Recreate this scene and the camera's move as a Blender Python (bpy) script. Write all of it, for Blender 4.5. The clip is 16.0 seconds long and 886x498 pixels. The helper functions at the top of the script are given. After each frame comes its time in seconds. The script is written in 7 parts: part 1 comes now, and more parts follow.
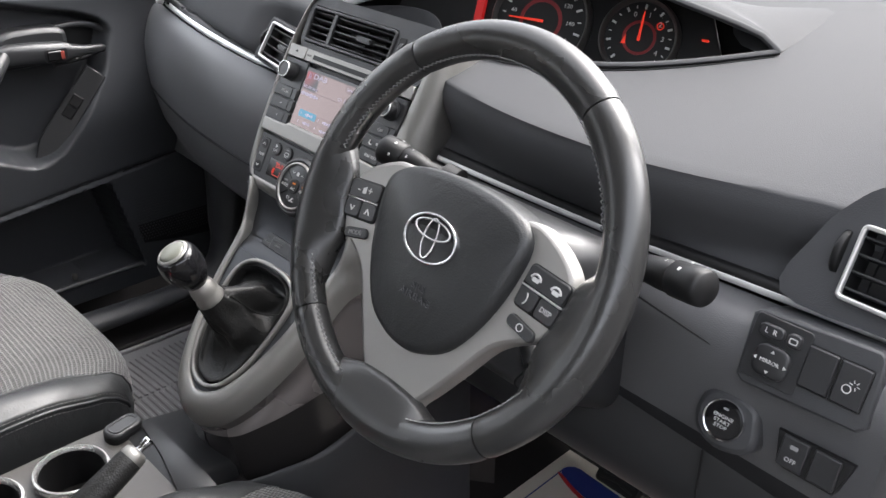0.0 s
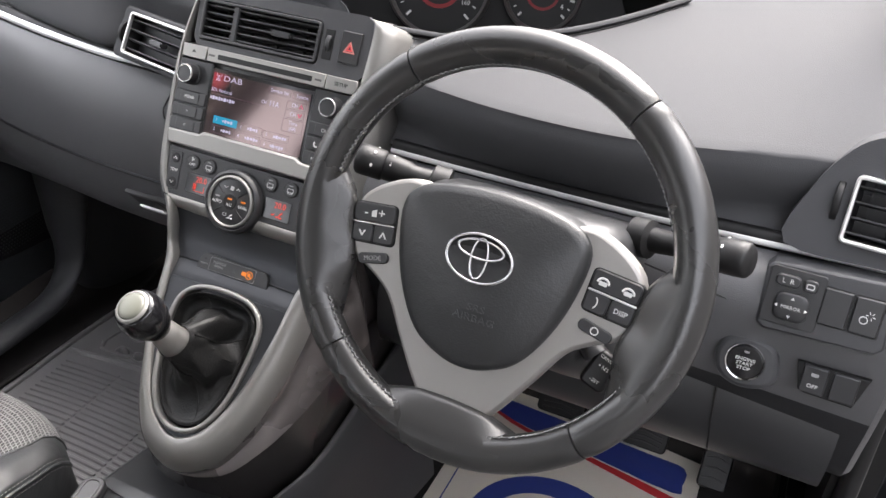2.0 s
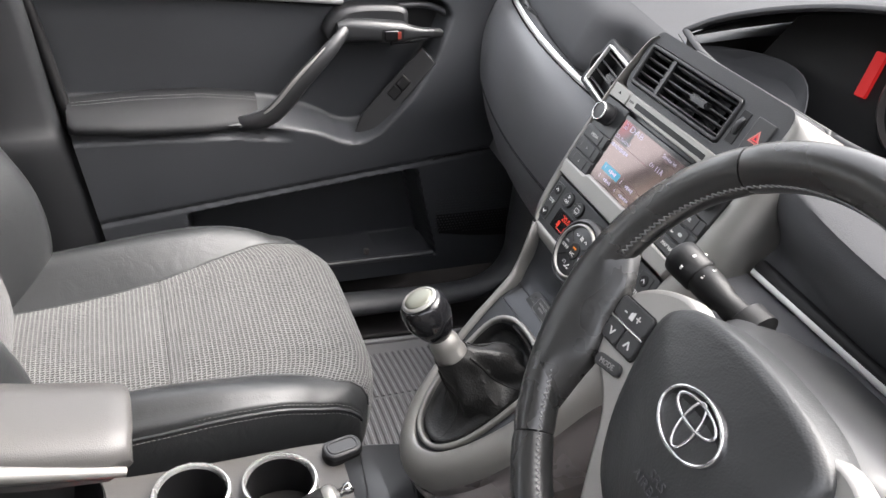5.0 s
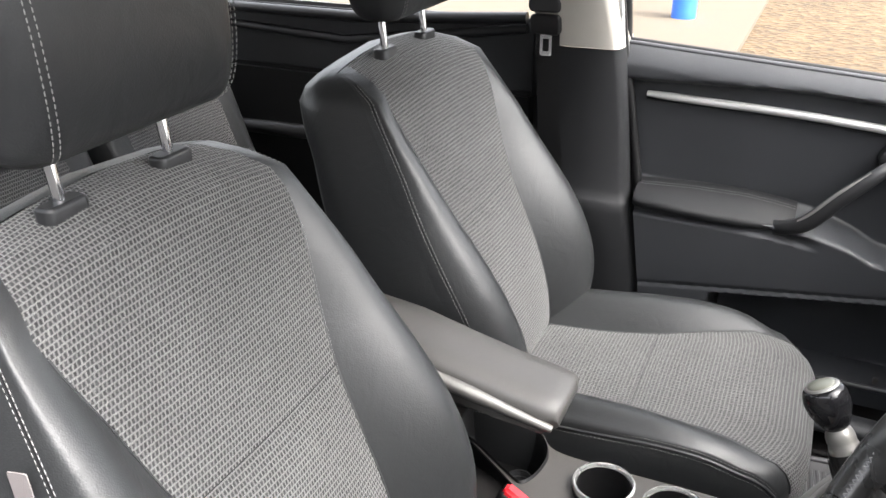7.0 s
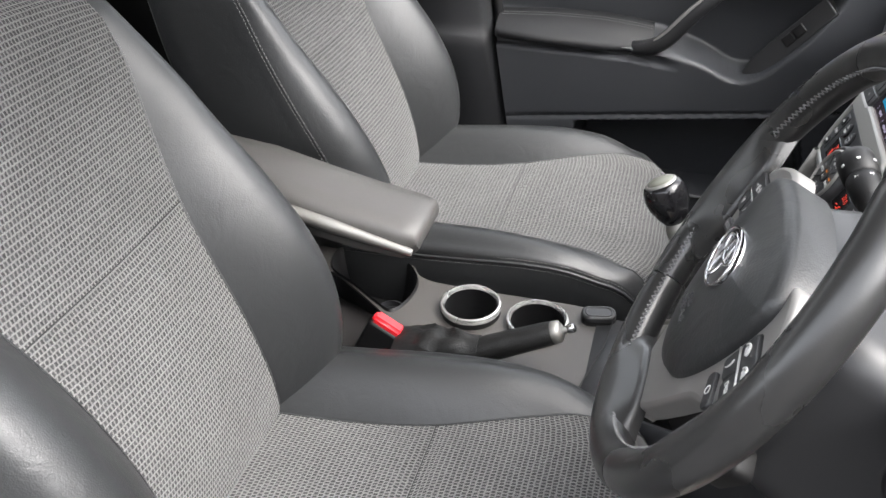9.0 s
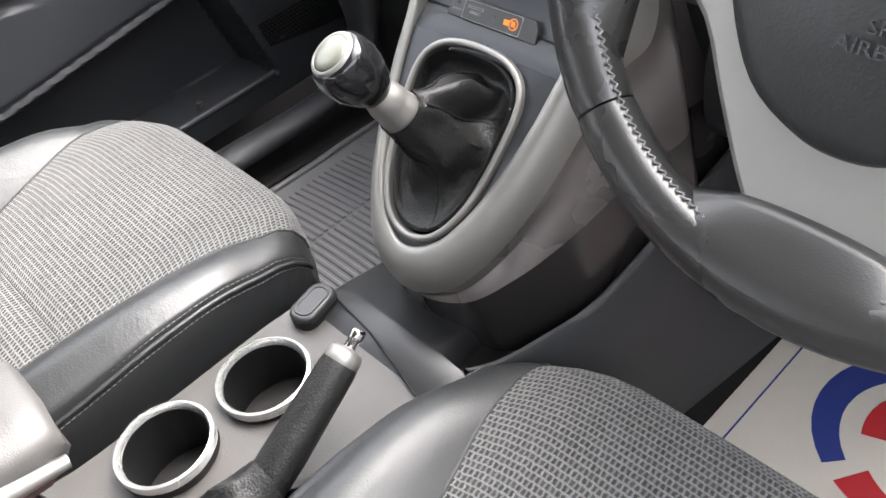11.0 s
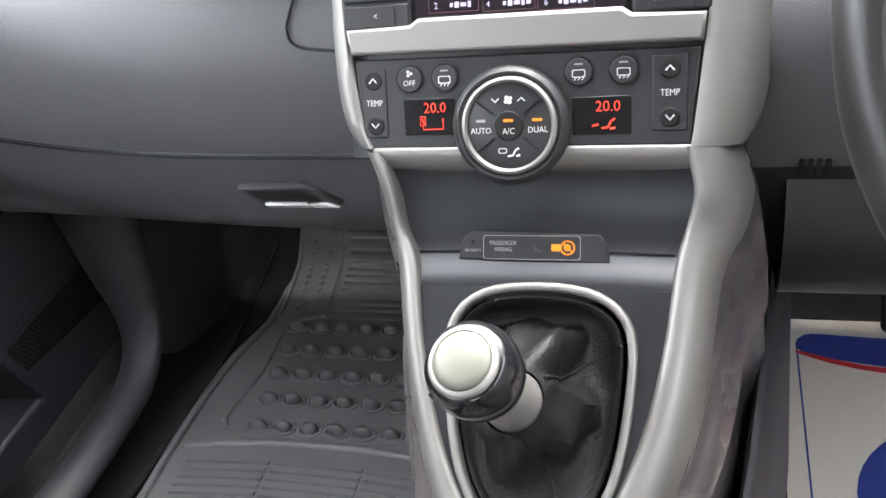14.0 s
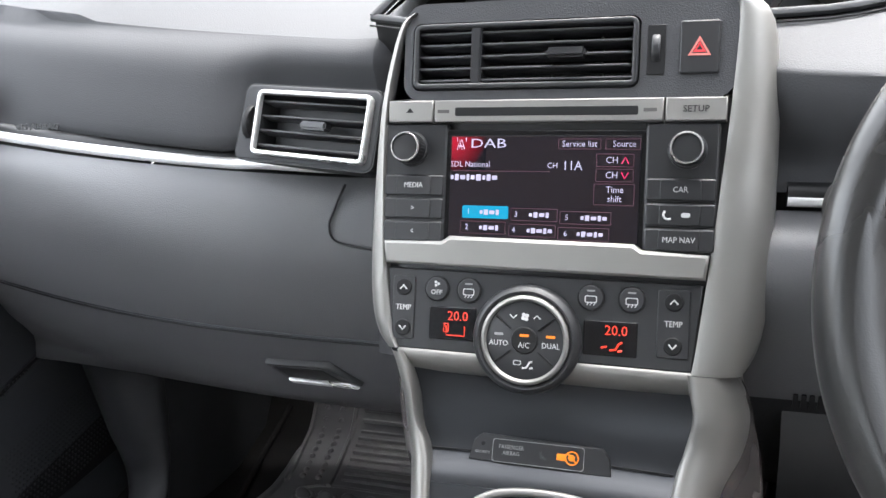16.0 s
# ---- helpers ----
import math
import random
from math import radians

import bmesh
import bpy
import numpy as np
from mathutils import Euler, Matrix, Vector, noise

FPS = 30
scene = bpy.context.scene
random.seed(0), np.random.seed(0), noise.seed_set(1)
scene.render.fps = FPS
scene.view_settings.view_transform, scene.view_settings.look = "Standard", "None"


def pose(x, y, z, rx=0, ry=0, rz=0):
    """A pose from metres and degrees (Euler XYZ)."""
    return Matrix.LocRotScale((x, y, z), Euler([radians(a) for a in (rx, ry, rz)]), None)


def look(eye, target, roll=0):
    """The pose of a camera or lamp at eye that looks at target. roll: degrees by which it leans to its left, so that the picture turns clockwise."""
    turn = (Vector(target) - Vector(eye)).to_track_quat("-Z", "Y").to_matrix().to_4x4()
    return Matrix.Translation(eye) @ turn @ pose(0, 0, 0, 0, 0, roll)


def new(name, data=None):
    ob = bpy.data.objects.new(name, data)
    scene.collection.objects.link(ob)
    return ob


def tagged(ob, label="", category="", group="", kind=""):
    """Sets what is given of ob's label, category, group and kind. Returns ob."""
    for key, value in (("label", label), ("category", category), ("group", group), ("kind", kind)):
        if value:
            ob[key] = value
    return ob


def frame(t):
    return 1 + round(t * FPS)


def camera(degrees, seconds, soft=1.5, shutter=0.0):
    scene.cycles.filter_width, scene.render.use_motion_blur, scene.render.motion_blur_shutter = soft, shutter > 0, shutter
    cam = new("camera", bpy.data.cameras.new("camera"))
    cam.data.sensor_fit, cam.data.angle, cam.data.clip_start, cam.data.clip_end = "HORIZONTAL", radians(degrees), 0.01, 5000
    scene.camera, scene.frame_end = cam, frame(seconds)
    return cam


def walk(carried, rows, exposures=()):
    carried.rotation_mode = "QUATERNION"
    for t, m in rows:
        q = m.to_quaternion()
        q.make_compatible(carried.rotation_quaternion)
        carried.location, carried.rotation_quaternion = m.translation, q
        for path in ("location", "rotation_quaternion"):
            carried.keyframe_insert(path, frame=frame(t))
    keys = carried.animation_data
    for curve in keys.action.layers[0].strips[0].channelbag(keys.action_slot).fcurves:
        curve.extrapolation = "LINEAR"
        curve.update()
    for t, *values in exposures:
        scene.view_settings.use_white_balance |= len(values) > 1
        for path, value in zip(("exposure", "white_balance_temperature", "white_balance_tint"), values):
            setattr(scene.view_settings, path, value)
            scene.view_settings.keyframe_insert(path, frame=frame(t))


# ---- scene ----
cam = camera(54.9, 16.0)
METRES, EYE, TILT, LEAN, TURN = 8.0, 1.5, 0.0, 0.0, 0.0
PATH = [
    (0, (0.819, -0.482, 0.988), (-0.392, 0.804, 0.048), 3.3),
    (0.5, (0.668, -0.515, 0.996), (-0.374, 0.866, -0.006), 2.9),
    (1, (0.591, -0.537, 1.012), (-0.314, 0.913, -0.028), 2.1),
    (1.5, (0.57, -0.561, 1.039), (-0.198, 0.935, -0.043), 2.0),
    (2, (0.576, -0.578, 1.064), (-0.093, 0.939, -0.053), 2.5),
    (2.5, (0.58, -0.586, 1.073), (-0.041, 0.936, -0.066), 3.1),
    (3, (0.581, -0.587, 1.07), (-0.058, 0.926, -0.071), 3.7),
    (3.2, (0.582, -0.586, 1.07), (-0.08, 0.917, -0.073), 4.1),
    (5.3, (0.726, -0.267, 1.017), (-0.951, 0.069, -0.02), 4.0),
    (5.5, (0.763, -0.234, 1.034), (-0.954, -0.108, 0.016), 2.8),
    (6, (0.848, -0.18, 1.05), (-0.895, -0.465, 0.112), 1.4),
    (6.5, (0.894, -0.154, 1.068), (-0.807, -0.719, 0.181), 0.7),
    (7, (0.922, -0.137, 1.072), (-0.726, -0.865, 0.204), -0.1),
    (7.5, (0.931, -0.116, 1.059), (-0.673, -0.903, 0.159), -0.4),
    (8, (0.928, -0.099, 1.044), (-0.649, -0.865, 0.082), -0.4),
    (8.5, (0.924, -0.074, 1.026), (-0.644, -0.753, -0.012), -0.7),
    (9, (0.919, -0.064, 1.015), (-0.663, -0.54, -0.112), -1.2),
    (9.5, (0.886, -0.081, 0.99), (-0.695, -0.246, -0.224), -2.8),
    (9.7, (0.85, -0.129, 0.957), (-0.717, -0.146, -0.286), -3.4),
    (11.8, (0.267, -0.373, 0.793), (-0.581, 0.717, -0.653), -18.1),
    (12, (0.224, -0.372, 0.801), (-0.547, 0.754, -0.661), -17.9),
    (12.5, (0.148, -0.353, 0.804), (-0.511, 0.839, -0.661), -17.7),
    (13, (0.127, -0.371, 0.805), (-0.503, 0.938, -0.57), -17.8),
    (13.5, (0.121, -0.363, 0.804), (-0.493, 1.033, -0.49), -15.8),
    (14, (0.112, -0.361, 0.81), (-0.46, 1.136, -0.387), -12.1),
    (14.5, (0.114, -0.365, 0.827), (-0.466, 1.188, -0.291), -10.0),
    (15, (0.112, -0.365, 0.84), (-0.472, 1.251, -0.184), -8.4),
    (15.5, (0.11, -0.372, 0.847), (-0.475, 1.294, -0.091), -7.1),
    (16, (0.122, -0.383, 0.863), (-0.494, 1.303, -0.018), -6.7),
]
walk(cam, [(t, look(eye, target, roll)) for t, eye, target, roll in PATH], exposures=[(0.0, 2.75, 6450, 11), (1.0, 3.02, 6550, 12), (3.2, 3.12, 6650, 13), (5.3, 3.1, 6550, 11), (6.5, 2.8, 6500, 10), (8.5, 2.75, 6450, 10), (9.7, 2.85, 6450, 10), (11.8, 3.95, 6550, 11), (13.0, 4.05, 6520, 11), (14.0, 3.97, 6450, 10), (16.0, 3.6, 6350, 9)])

# ---- light ----
world = bpy.data.worlds.new("sky")
scene.world = world
world.use_nodes = True
wn = world.node_tree
bg = wn.nodes["Background"]
sky = wn.nodes.new("ShaderNodeTexSky")
sky.sky_type, sky.sun_disc = "NISHITA", False
sky.sun_elevation, sky.sun_rotation = radians(54), radians(11)
sky.air_density, sky.dust_density, sky.ozone_density = 1.0, 6.0, 1.0
veil = wn.nodes.new("ShaderNodeHueSaturation")
veil.inputs["Saturation"].default_value = 0.22
wn.links.new(sky.outputs[0], veil.inputs["Color"])
wn.links.new(veil.outputs[0], bg.inputs[0])
bg.inputs[1].default_value = 0.205
sun_data = bpy.data.lights.new("sun", "SUN")
sun_data.energy, sun_data.angle, sun_data.color = 0.6, radians(60), (1.0, 0.95, 0.89)
sun = new("sun", sun_data)
sun.matrix_world = look((0.4, 2.1, 3.0), (0, 0, 0))


# ---- materials ----
def nodes_of(name):
    m = bpy.data.materials.new(name)
    m.use_nodes = True
    t = m.node_tree
    return m, t, t.nodes["Principled BSDF"], t.links.new


def add(t, kind, **values):
    n = t.nodes.new(kind)
    for key, v in values.items():
        if key in n.inputs:
            n.inputs[key].default_value = v
    return n


def surface(name, color, rough=0.5, metal=0.0, grain=0.0, size=400.0, stain=0.15, spec=0.5, coat=0.0, wear=0.12):
    """Colour with broad stains, roughness that varies, and a fine bump: size in bumps a metre."""
    m, t, b, link = nodes_of(name)
    place = add(t, "ShaderNodeTexCoord")
    broad = add(t, "ShaderNodeTexNoise", Scale=9.0, Detail=4.0)
    link(place.outputs["Object"], broad.inputs["Vector"])
    mix = add(t, "ShaderNodeMixRGB")
    mix.inputs[1].default_value = (*[c * (1 - stain) for c in color], 1)
    mix.inputs[2].default_value = (*[min(1, c * (1 + stain)) for c in color], 1)
    link(broad.outputs[0], mix.inputs[0])
    link(mix.outputs[0], b.inputs["Base Color"])
    fine = add(t, "ShaderNodeTexNoise", Scale=size, Detail=3.0)
    link(place.outputs["Object"], fine.inputs["Vector"])
    both = add(t, "ShaderNodeMath")
    both.operation = "MULTIPLY_ADD"
    link(broad.outputs[0], both.inputs[0])
    both.inputs[1].default_value, both.inputs[2].default_value = 2 * wear, rough - wear
    link(both.outputs[0], b.inputs["Roughness"])
    b.inputs["Metallic"].default_value = metal
    b.inputs["Specular IOR Level"].default_value = spec
    b.inputs["Coat Weight"].default_value = coat
    if grain:
        bump = add(t, "ShaderNodeBump", Strength=grain, Distance=0.0006)
        link(fine.outputs[0], bump.inputs["Height"])
        link(bump.outputs[0], b.inputs["Normal"])
    return m


def grained(name, color, rough, size, depth, spec=0.5, crease=0.0):
    """Moulded plastic or hide with a pebbled grain."""
    m, t, b, link = nodes_of(name)
    place = add(t, "ShaderNodeTexCoord")
    cells = add(t, "ShaderNodeTexVoronoi", Scale=size)
    cells.feature = "SMOOTH_F1"
    broad = add(t, "ShaderNodeTexNoise", Scale=7.0, Detail=5.0)
    for n in (cells, broad):
        link(place.outputs["Object"], n.inputs["Vector"])
    mix = add(t, "ShaderNodeMixRGB")
    mix.inputs[1].default_value = (*[c * 0.85 for c in color], 1)
    mix.inputs[2].default_value = (*[c * 1.18 for c in color], 1)
    link(broad.outputs[0], mix.inputs[0])
    link(mix.outputs[0], b.inputs["Base Color"])
    r = add(t, "ShaderNodeMath")
    r.operation = "MULTIPLY_ADD"
    link(broad.outputs[0], r.inputs[0])
    r.inputs[1].default_value, r.inputs[2].default_value = 0.2, rough - 0.1
    link(r.outputs[0], b.inputs["Roughness"])
    b.inputs["Specular IOR Level"].default_value = spec
    bump = add(t, "ShaderNodeBump", Strength=depth, Distance=0.0008)
    link(cells.outputs["Distance"], bump.inputs["Height"])
    link(bump.outputs[0], b.inputs["Normal"])
    if crease:  # soft wrinkles and dents a few centimetres long
        soft = add(t, "ShaderNodeTexNoise", Scale=22.0, Detail=3.0, Distortion=1.4)
        link(place.outputs["Object"], soft.inputs["Vector"])
        dent = add(t, "ShaderNodeBump", Strength=crease, Distance=0.012)
        link(soft.outputs[0], dent.inputs["Height"])
        link(dent.outputs[0], bump.inputs["Normal"])
    return m


def woven(name, thread, gap, wide, high):
    """Seat cloth: raised pale threads round small staggered dark flecks, laid along the mesh's own metre grid."""
    m, t, b, link = nodes_of(name)
    place = add(t, "ShaderNodeTexCoord")
    wob = add(t, "ShaderNodeTexNoise", Scale=330.0, Detail=2.0)
    link(place.outputs["UV"], wob.inputs["Vector"])
    # threads lean a little, so that the flecks slant
    parts = add(t, "ShaderNodeSeparateXYZ")
    link(place.outputs["UV"], parts.inputs[0])
    lean = add(t, "ShaderNodeMath")
    lean.operation = "MULTIPLY_ADD"
    link(parts.outputs["Y"], lean.inputs[0])
    lean.inputs[1].default_value = 0.16
    link(parts.outputs["X"], lean.inputs[2])
    slanted = add(t, "ShaderNodeCombineXYZ")
    link(lean.outputs[0], slanted.inputs["X"])
    link(parts.outputs["Y"], slanted.inputs["Y"])
    shift = add(t, "ShaderNodeMixRGB")
    shift.blend_type = "LINEAR_LIGHT"
    shift.inputs[0].default_value = 0.0012
    link(slanted.outputs[0], shift.inputs[1])
    link(wob.outputs["Color"], shift.inputs[2])
    def brick(w, h, mortar, offset):
        n = add(t, "ShaderNodeTexBrick", Scale=1.0)
        n.offset = offset
        n.inputs["Brick Width"].default_value = w
        n.inputs["Row Height"].default_value = h
        n.inputs["Mortar Size"].default_value = mortar
        n.inputs["Mortar Smooth"].default_value = 0.9
        link(shift.outputs[0], n.inputs["Vector"])
        return n
    rows = brick(wide, high, 0.0015, 0.5)
    rows.inputs["Color1"].default_value = (*gap, 1)
    rows.inputs["Color2"].default_value = (*[c * 1.5 for c in gap], 1)
    rows.inputs["Mortar"].default_value = (*thread, 1)
    knots = brick(wide * 2, high, 0.0014, 0.5)
    knots.inputs["Color1"].default_value = (0.78, 0.78, 0.78, 1)
    knots.inputs["Color2"].default_value = (0.90, 0.90, 0.90, 1)
    knots.inputs["Mortar"].default_value = (1.12, 1.12, 1.12, 1)
    tone = add(t, "ShaderNodeMixRGB")
    tone.blend_type = "MULTIPLY"
    tone.inputs[0].default_value = 1.0
    link(rows.outputs["Color"], tone.inputs[1])
    link(knots.outputs["Color"], tone.inputs[2])
    fuzz = add(t, "ShaderNodeTexNoise", Scale=750.0, Detail=2.0)
    link(place.outputs["UV"], fuzz.inputs["Vector"])
    fibre = add(t, "ShaderNodeMixRGB")
    fibre.blend_type = "OVERLAY"
    fibre.inputs[0].default_value = 0.5
    link(tone.outputs["Color"], fibre.inputs[1])
    link(fuzz.outputs[0], fibre.inputs[2])
    broad = add(t, "ShaderNodeTexNoise", Scale=6.0, Detail=4.0)
    link(place.outputs["UV"], broad.inputs["Vector"])
    worn = add(t, "ShaderNodeMixRGB")
    worn.blend_type = "MULTIPLY"
    worn.inputs[0].default_value = 0.45
    link(fibre.outputs["Color"], worn.inputs[1])
    link(broad.outputs[0], worn.inputs[2])
    link(worn.outputs[0], b.inputs["Base Color"])
    b.inputs["Roughness"].default_value = 0.92
    b.inputs["Specular IOR Level"].default_value = 0.2
    b.inputs["Sheen Weight"].default_value = 0.15
    bump = add(t, "ShaderNodeBump", Strength=0.8, Distance=0.0012)
    link(rows.outputs["Fac"], bump.inputs["Height"])
    link(bump.outputs[0], b.inputs["Normal"])
    return m


def glow(name, color, power, rough=0.5):
    m, t, b, link = nodes_of(name)
    b.inputs["Roughness"].default_value = rough
    b.inputs["Base Color"].default_value = (*[c * 0.3 for c in color], 1)
    b.inputs["Emission Color"].default_value = (*color, 1)
    b.inputs["Emission Strength"].default_value = power
    return m


LEATHER = grained("dark_leather", (0.019, 0.020, 0.021), 0.42, 640, 0.22, 0.55, 0.09)
SOFT = grained("soft_door_vinyl", (0.013, 0.0135, 0.015), 0.60, 900, 0.2, 0.28)
TRIM = grained("door_trim_plastic", (0.031, 0.033, 0.037), 0.46, 1000, 0.3)
POLISH = surface("satin_chrome", (0.74, 0.74, 0.73), 0.38, metal=0.55, stain=0.03, wear=0.04)
RIM = grained("worn_rim_leather", (0.020, 0.020, 0.020), 0.28, 1300, 0.08, 0.70)
CLOTH = woven("seat_cloth", (0.165, 0.163, 0.160), (0.036, 0.036, 0.037), 0.0046, 0.0064)
PLASTIC = grained("grained_plastic", (0.036, 0.037, 0.040), 0.46, 1100, 0.35)
DASHTOP = grained("soft_dash_plastic", (0.055, 0.056, 0.059), 0.70, 900, 0.2, 0.14)
DASHLOW = grained("satin_dash_plastic", (0.077, 0.077, 0.081), 0.42, 1100, 0.3, 0.6)
SMOOTH = surface("satin_black_plastic", (0.020, 0.0205, 0.022), 0.38, grain=0.05, size=900)
PLATE = surface("charcoal_panel_plastic", (0.034, 0.036, 0.040), 0.33, grain=0.06, size=1200, metal=0.5)
DARK = surface("black_plastic", (0.006, 0.006, 0.0065), 0.5, grain=0.1, size=700, spec=0.35)
GLOSS = surface("gloss_black_plastic", (0.008, 0.008, 0.009), 0.12, wear=0.04)
SILVER = surface("painted_silver", (0.270, 0.263, 0.251), 0.48, metal=0.80, grain=0.04, size=2500, stain=0.05, wear=0.05)
# Lighter copy of the silver: the stronger light on the wheel is in its colour.
LIGHTENED = surface("lightened_silver", (0.335, 0.325, 0.312), 0.47, metal=0.78, grain=0.05, size=2500, stain=0.06, wear=0.06)
# Glossier silver; flank shade and the mat's pink reflection are in its base colour.
SLEEK = surface("shaded_flank_silver", (0.165, 0.150, 0.148), 0.27, metal=0.55, stain=0.05, wear=0.05)
SATIN = surface("sleek_dark_plastic", (0.030, 0.028, 0.028), 0.24, stain=0.12, wear=0.06)
CHROME = surface("chrome", (0.62, 0.62, 0.63), 0.08, metal=1.0, stain=0.03, wear=0.03)
BRIGHT = surface("brushed_aluminium", (0.60, 0.60, 0.59), 0.28, metal=0.75, stain=0.05, wear=0.06)
CARPET = surface("black_carpet", (0.020, 0.0185, 0.0185), 0.95, grain=1.0, size=900, stain=0.3, spec=0.2)
RUBBER = surface("grey_rubber", (0.150, 0.147, 0.150), 0.32, grain=0.2, size=800, stain=0.25)
PAPER = surface("cream_paper", (0.72, 0.66, 0.58), 0.75, grain=0.1, size=200, stain=0.04)
BLUE = surface("blue_print", (0.035, 0.055, 0.26), 0.6, stain=0.05)
REDP = surface("red_print", (0.55, 0.03, 0.04), 0.6, stain=0.05)
REDB = surface("red_button", (0.75, 0.02, 0.03), 0.35, stain=0.05)
STITCH = surface("pale_thread", (0.25, 0.25, 0.24), 0.8, stain=0.1)
TAG = surface("grey_tag_fabric", (0.17, 0.152, 0.150), 0.9, grain=0.5, size=900, stain=0.1)
CAP = surface("satin_silver_cap", (0.118, 0.120, 0.098), 0.36, metal=0.15, stain=0.03, wear=0.05)
HIDE = grained("black_boot_leather", (0.009, 0.009, 0.009), 0.46, 520, 0.6, 0.35, 0.16)
# Windscreen out of view; its tint is added to dim light on the dash top.
TINT, _, tint_b, _ = nodes_of("dimming_windscreen")
tint_b.inputs["Base Color"].default_value = (0.01, 0.014, 0.012, 1)
tint_b.inputs["Roughness"].default_value, tint_b.inputs["Alpha"].default_value = 0.02, 0.25
TRAY = grained("warm_grey_plastic", (0.052, 0.048, 0.045), 0.42, 1200, 0.35)
VINYL = grained("grey_vinyl", (0.062, 0.059, 0.057), 0.46, 900, 0.25)
SEAM = surface("grey_thread", (0.17, 0.17, 0.172), 0.8)
ASPHALT = surface("yard_asphalt", (0.06, 0.06, 0.062), 0.9, grain=0.8, size=120, stain=0.25)
BRICKWALL = surface("grey_render", (0.16, 0.152, 0.145), 0.9, grain=0.6, size=90, stain=0.2)
WHITE = surface("white_print", (0.55, 0.55, 0.54), 0.6, stain=0.02)
GREY = surface("grey_print", (0.25, 0.25, 0.25), 0.6, stain=0.02)
BEIGE = surface("pale_trim", (0.42, 0.4, 0.36), 0.7, grain=0.3, size=700)
def gravel(name, dark, mid, pale):
    m, t, b, link = nodes_of(name)
    place = add(t, "ShaderNodeTexCoord")
    stones = add(t, "ShaderNodeTexVoronoi", Scale=17.0, Randomness=1.0)
    patches = add(t, "ShaderNodeTexNoise", Scale=1.6, Detail=5.0)
    for n in (stones, patches):
        link(place.outputs["Object"], n.inputs["Vector"])
    tone = add(t, "ShaderNodeValToRGB")
    tone.color_ramp.elements[0].color, tone.color_ramp.elements[1].color = (*dark, 1), (*pale, 1)
    tone.color_ramp.elements.new(0.5).color = (*mid, 1)
    link(stones.outputs["Color"], tone.inputs[0])
    worn = add(t, "ShaderNodeMixRGB")
    worn.blend_type = "OVERLAY"
    worn.inputs[0].default_value = 0.35
    link(tone.outputs[0], worn.inputs[1])
    link(patches.outputs[0], worn.inputs[2])
    link(worn.outputs[0], b.inputs["Base Color"])
    b.inputs["Roughness"].default_value = 0.95
    bump = add(t, "ShaderNodeBump", Strength=0.9, Distance=0.02)
    link(stones.outputs["Distance"], bump.inputs["Height"])
    link(bump.outputs[0], b.inputs["Normal"])
    return m


GRAVEL = gravel("sandy_gravel", (0.030, 0.017, 0.006), (0.070, 0.043, 0.018), (0.110, 0.074, 0.036))


# ---- mesh helpers ----
def part(name, bm, material, parent=None, label="", kind=""):
    """Links a bmesh as one mesh object under a thing or a part."""
    for f in bm.faces:
        f.smooth = True
    bm.normal_update()
    for e in bm.edges:
        if len(e.link_faces) == 2 and e.calc_face_angle(0) > 0.9:
            e.smooth = False
    data = bpy.data.meshes.new(name)
    bm.to_mesh(data)
    bm.free()
    data.materials.append(material)
    ob = new(name, data)
    if parent:
        ob.parent = parent
    return tagged(ob, label=label, kind=kind)


def thing(name, label, category, group="", at=(0, 0, 0)):
    ob = new(name)
    ob.empty_display_size = 0.02
    ob.location = at
    return tagged(ob, label=label, category=category, group=group)


def tagmesh(ob, label, category, kind=""):
    return tagged(ob, label=label, category=category, kind=kind)


def loft(rings, closed=True, caps=(False, False), bm=None, wrap=False):
    """Quads between rings of equal length. wrap: the last ring meets the first."""
    bm = bm or bmesh.new()
    vs = [[bm.verts.new(p) for p in r] for r in rings]
    n = len(vs[0])
    pairs = list(zip(vs, vs[1:])) + ([(vs[-1], vs[0])] if wrap else [])
    for a, b in pairs:
        for k in range(n if closed else n - 1):
            j = (k + 1) % n
            bm.faces.new((a[k], a[j], b[j], b[k]))
    if caps[0]:
        bm.faces.new(vs[0][::-1])
    if caps[1]:
        bm.faces.new(vs[-1])
    return bm


def fixed(bm):
    bmesh.ops.recalc_face_normals(bm, faces=bm.faces[:])
    return bm


def moved(bm, m):
    bmesh.ops.transform(bm, matrix=m, verts=bm.verts[:])
    return bm


def catmull(points, steps=8, closed=False):
    """A smooth line through points of any dimension."""
    p = [np.array(q, float) for q in points]
    n, out = len(p), []
    for k in range(n if closed else n - 1):
        a, b, c, d = (p[(k + i) % n] if closed else p[min(max(k + i, 0), n - 1)] for i in (-1, 0, 1, 2))
        for s in range(steps):
            t = s / steps
            out.append(0.5 * (2 * b + (c - a) * t + (2 * a - 5 * b + 4 * c - d) * t**2 + (3 * b - a - 3 * c + d) * t**3))
    if not closed:
        out.append(p[-1])
    return out


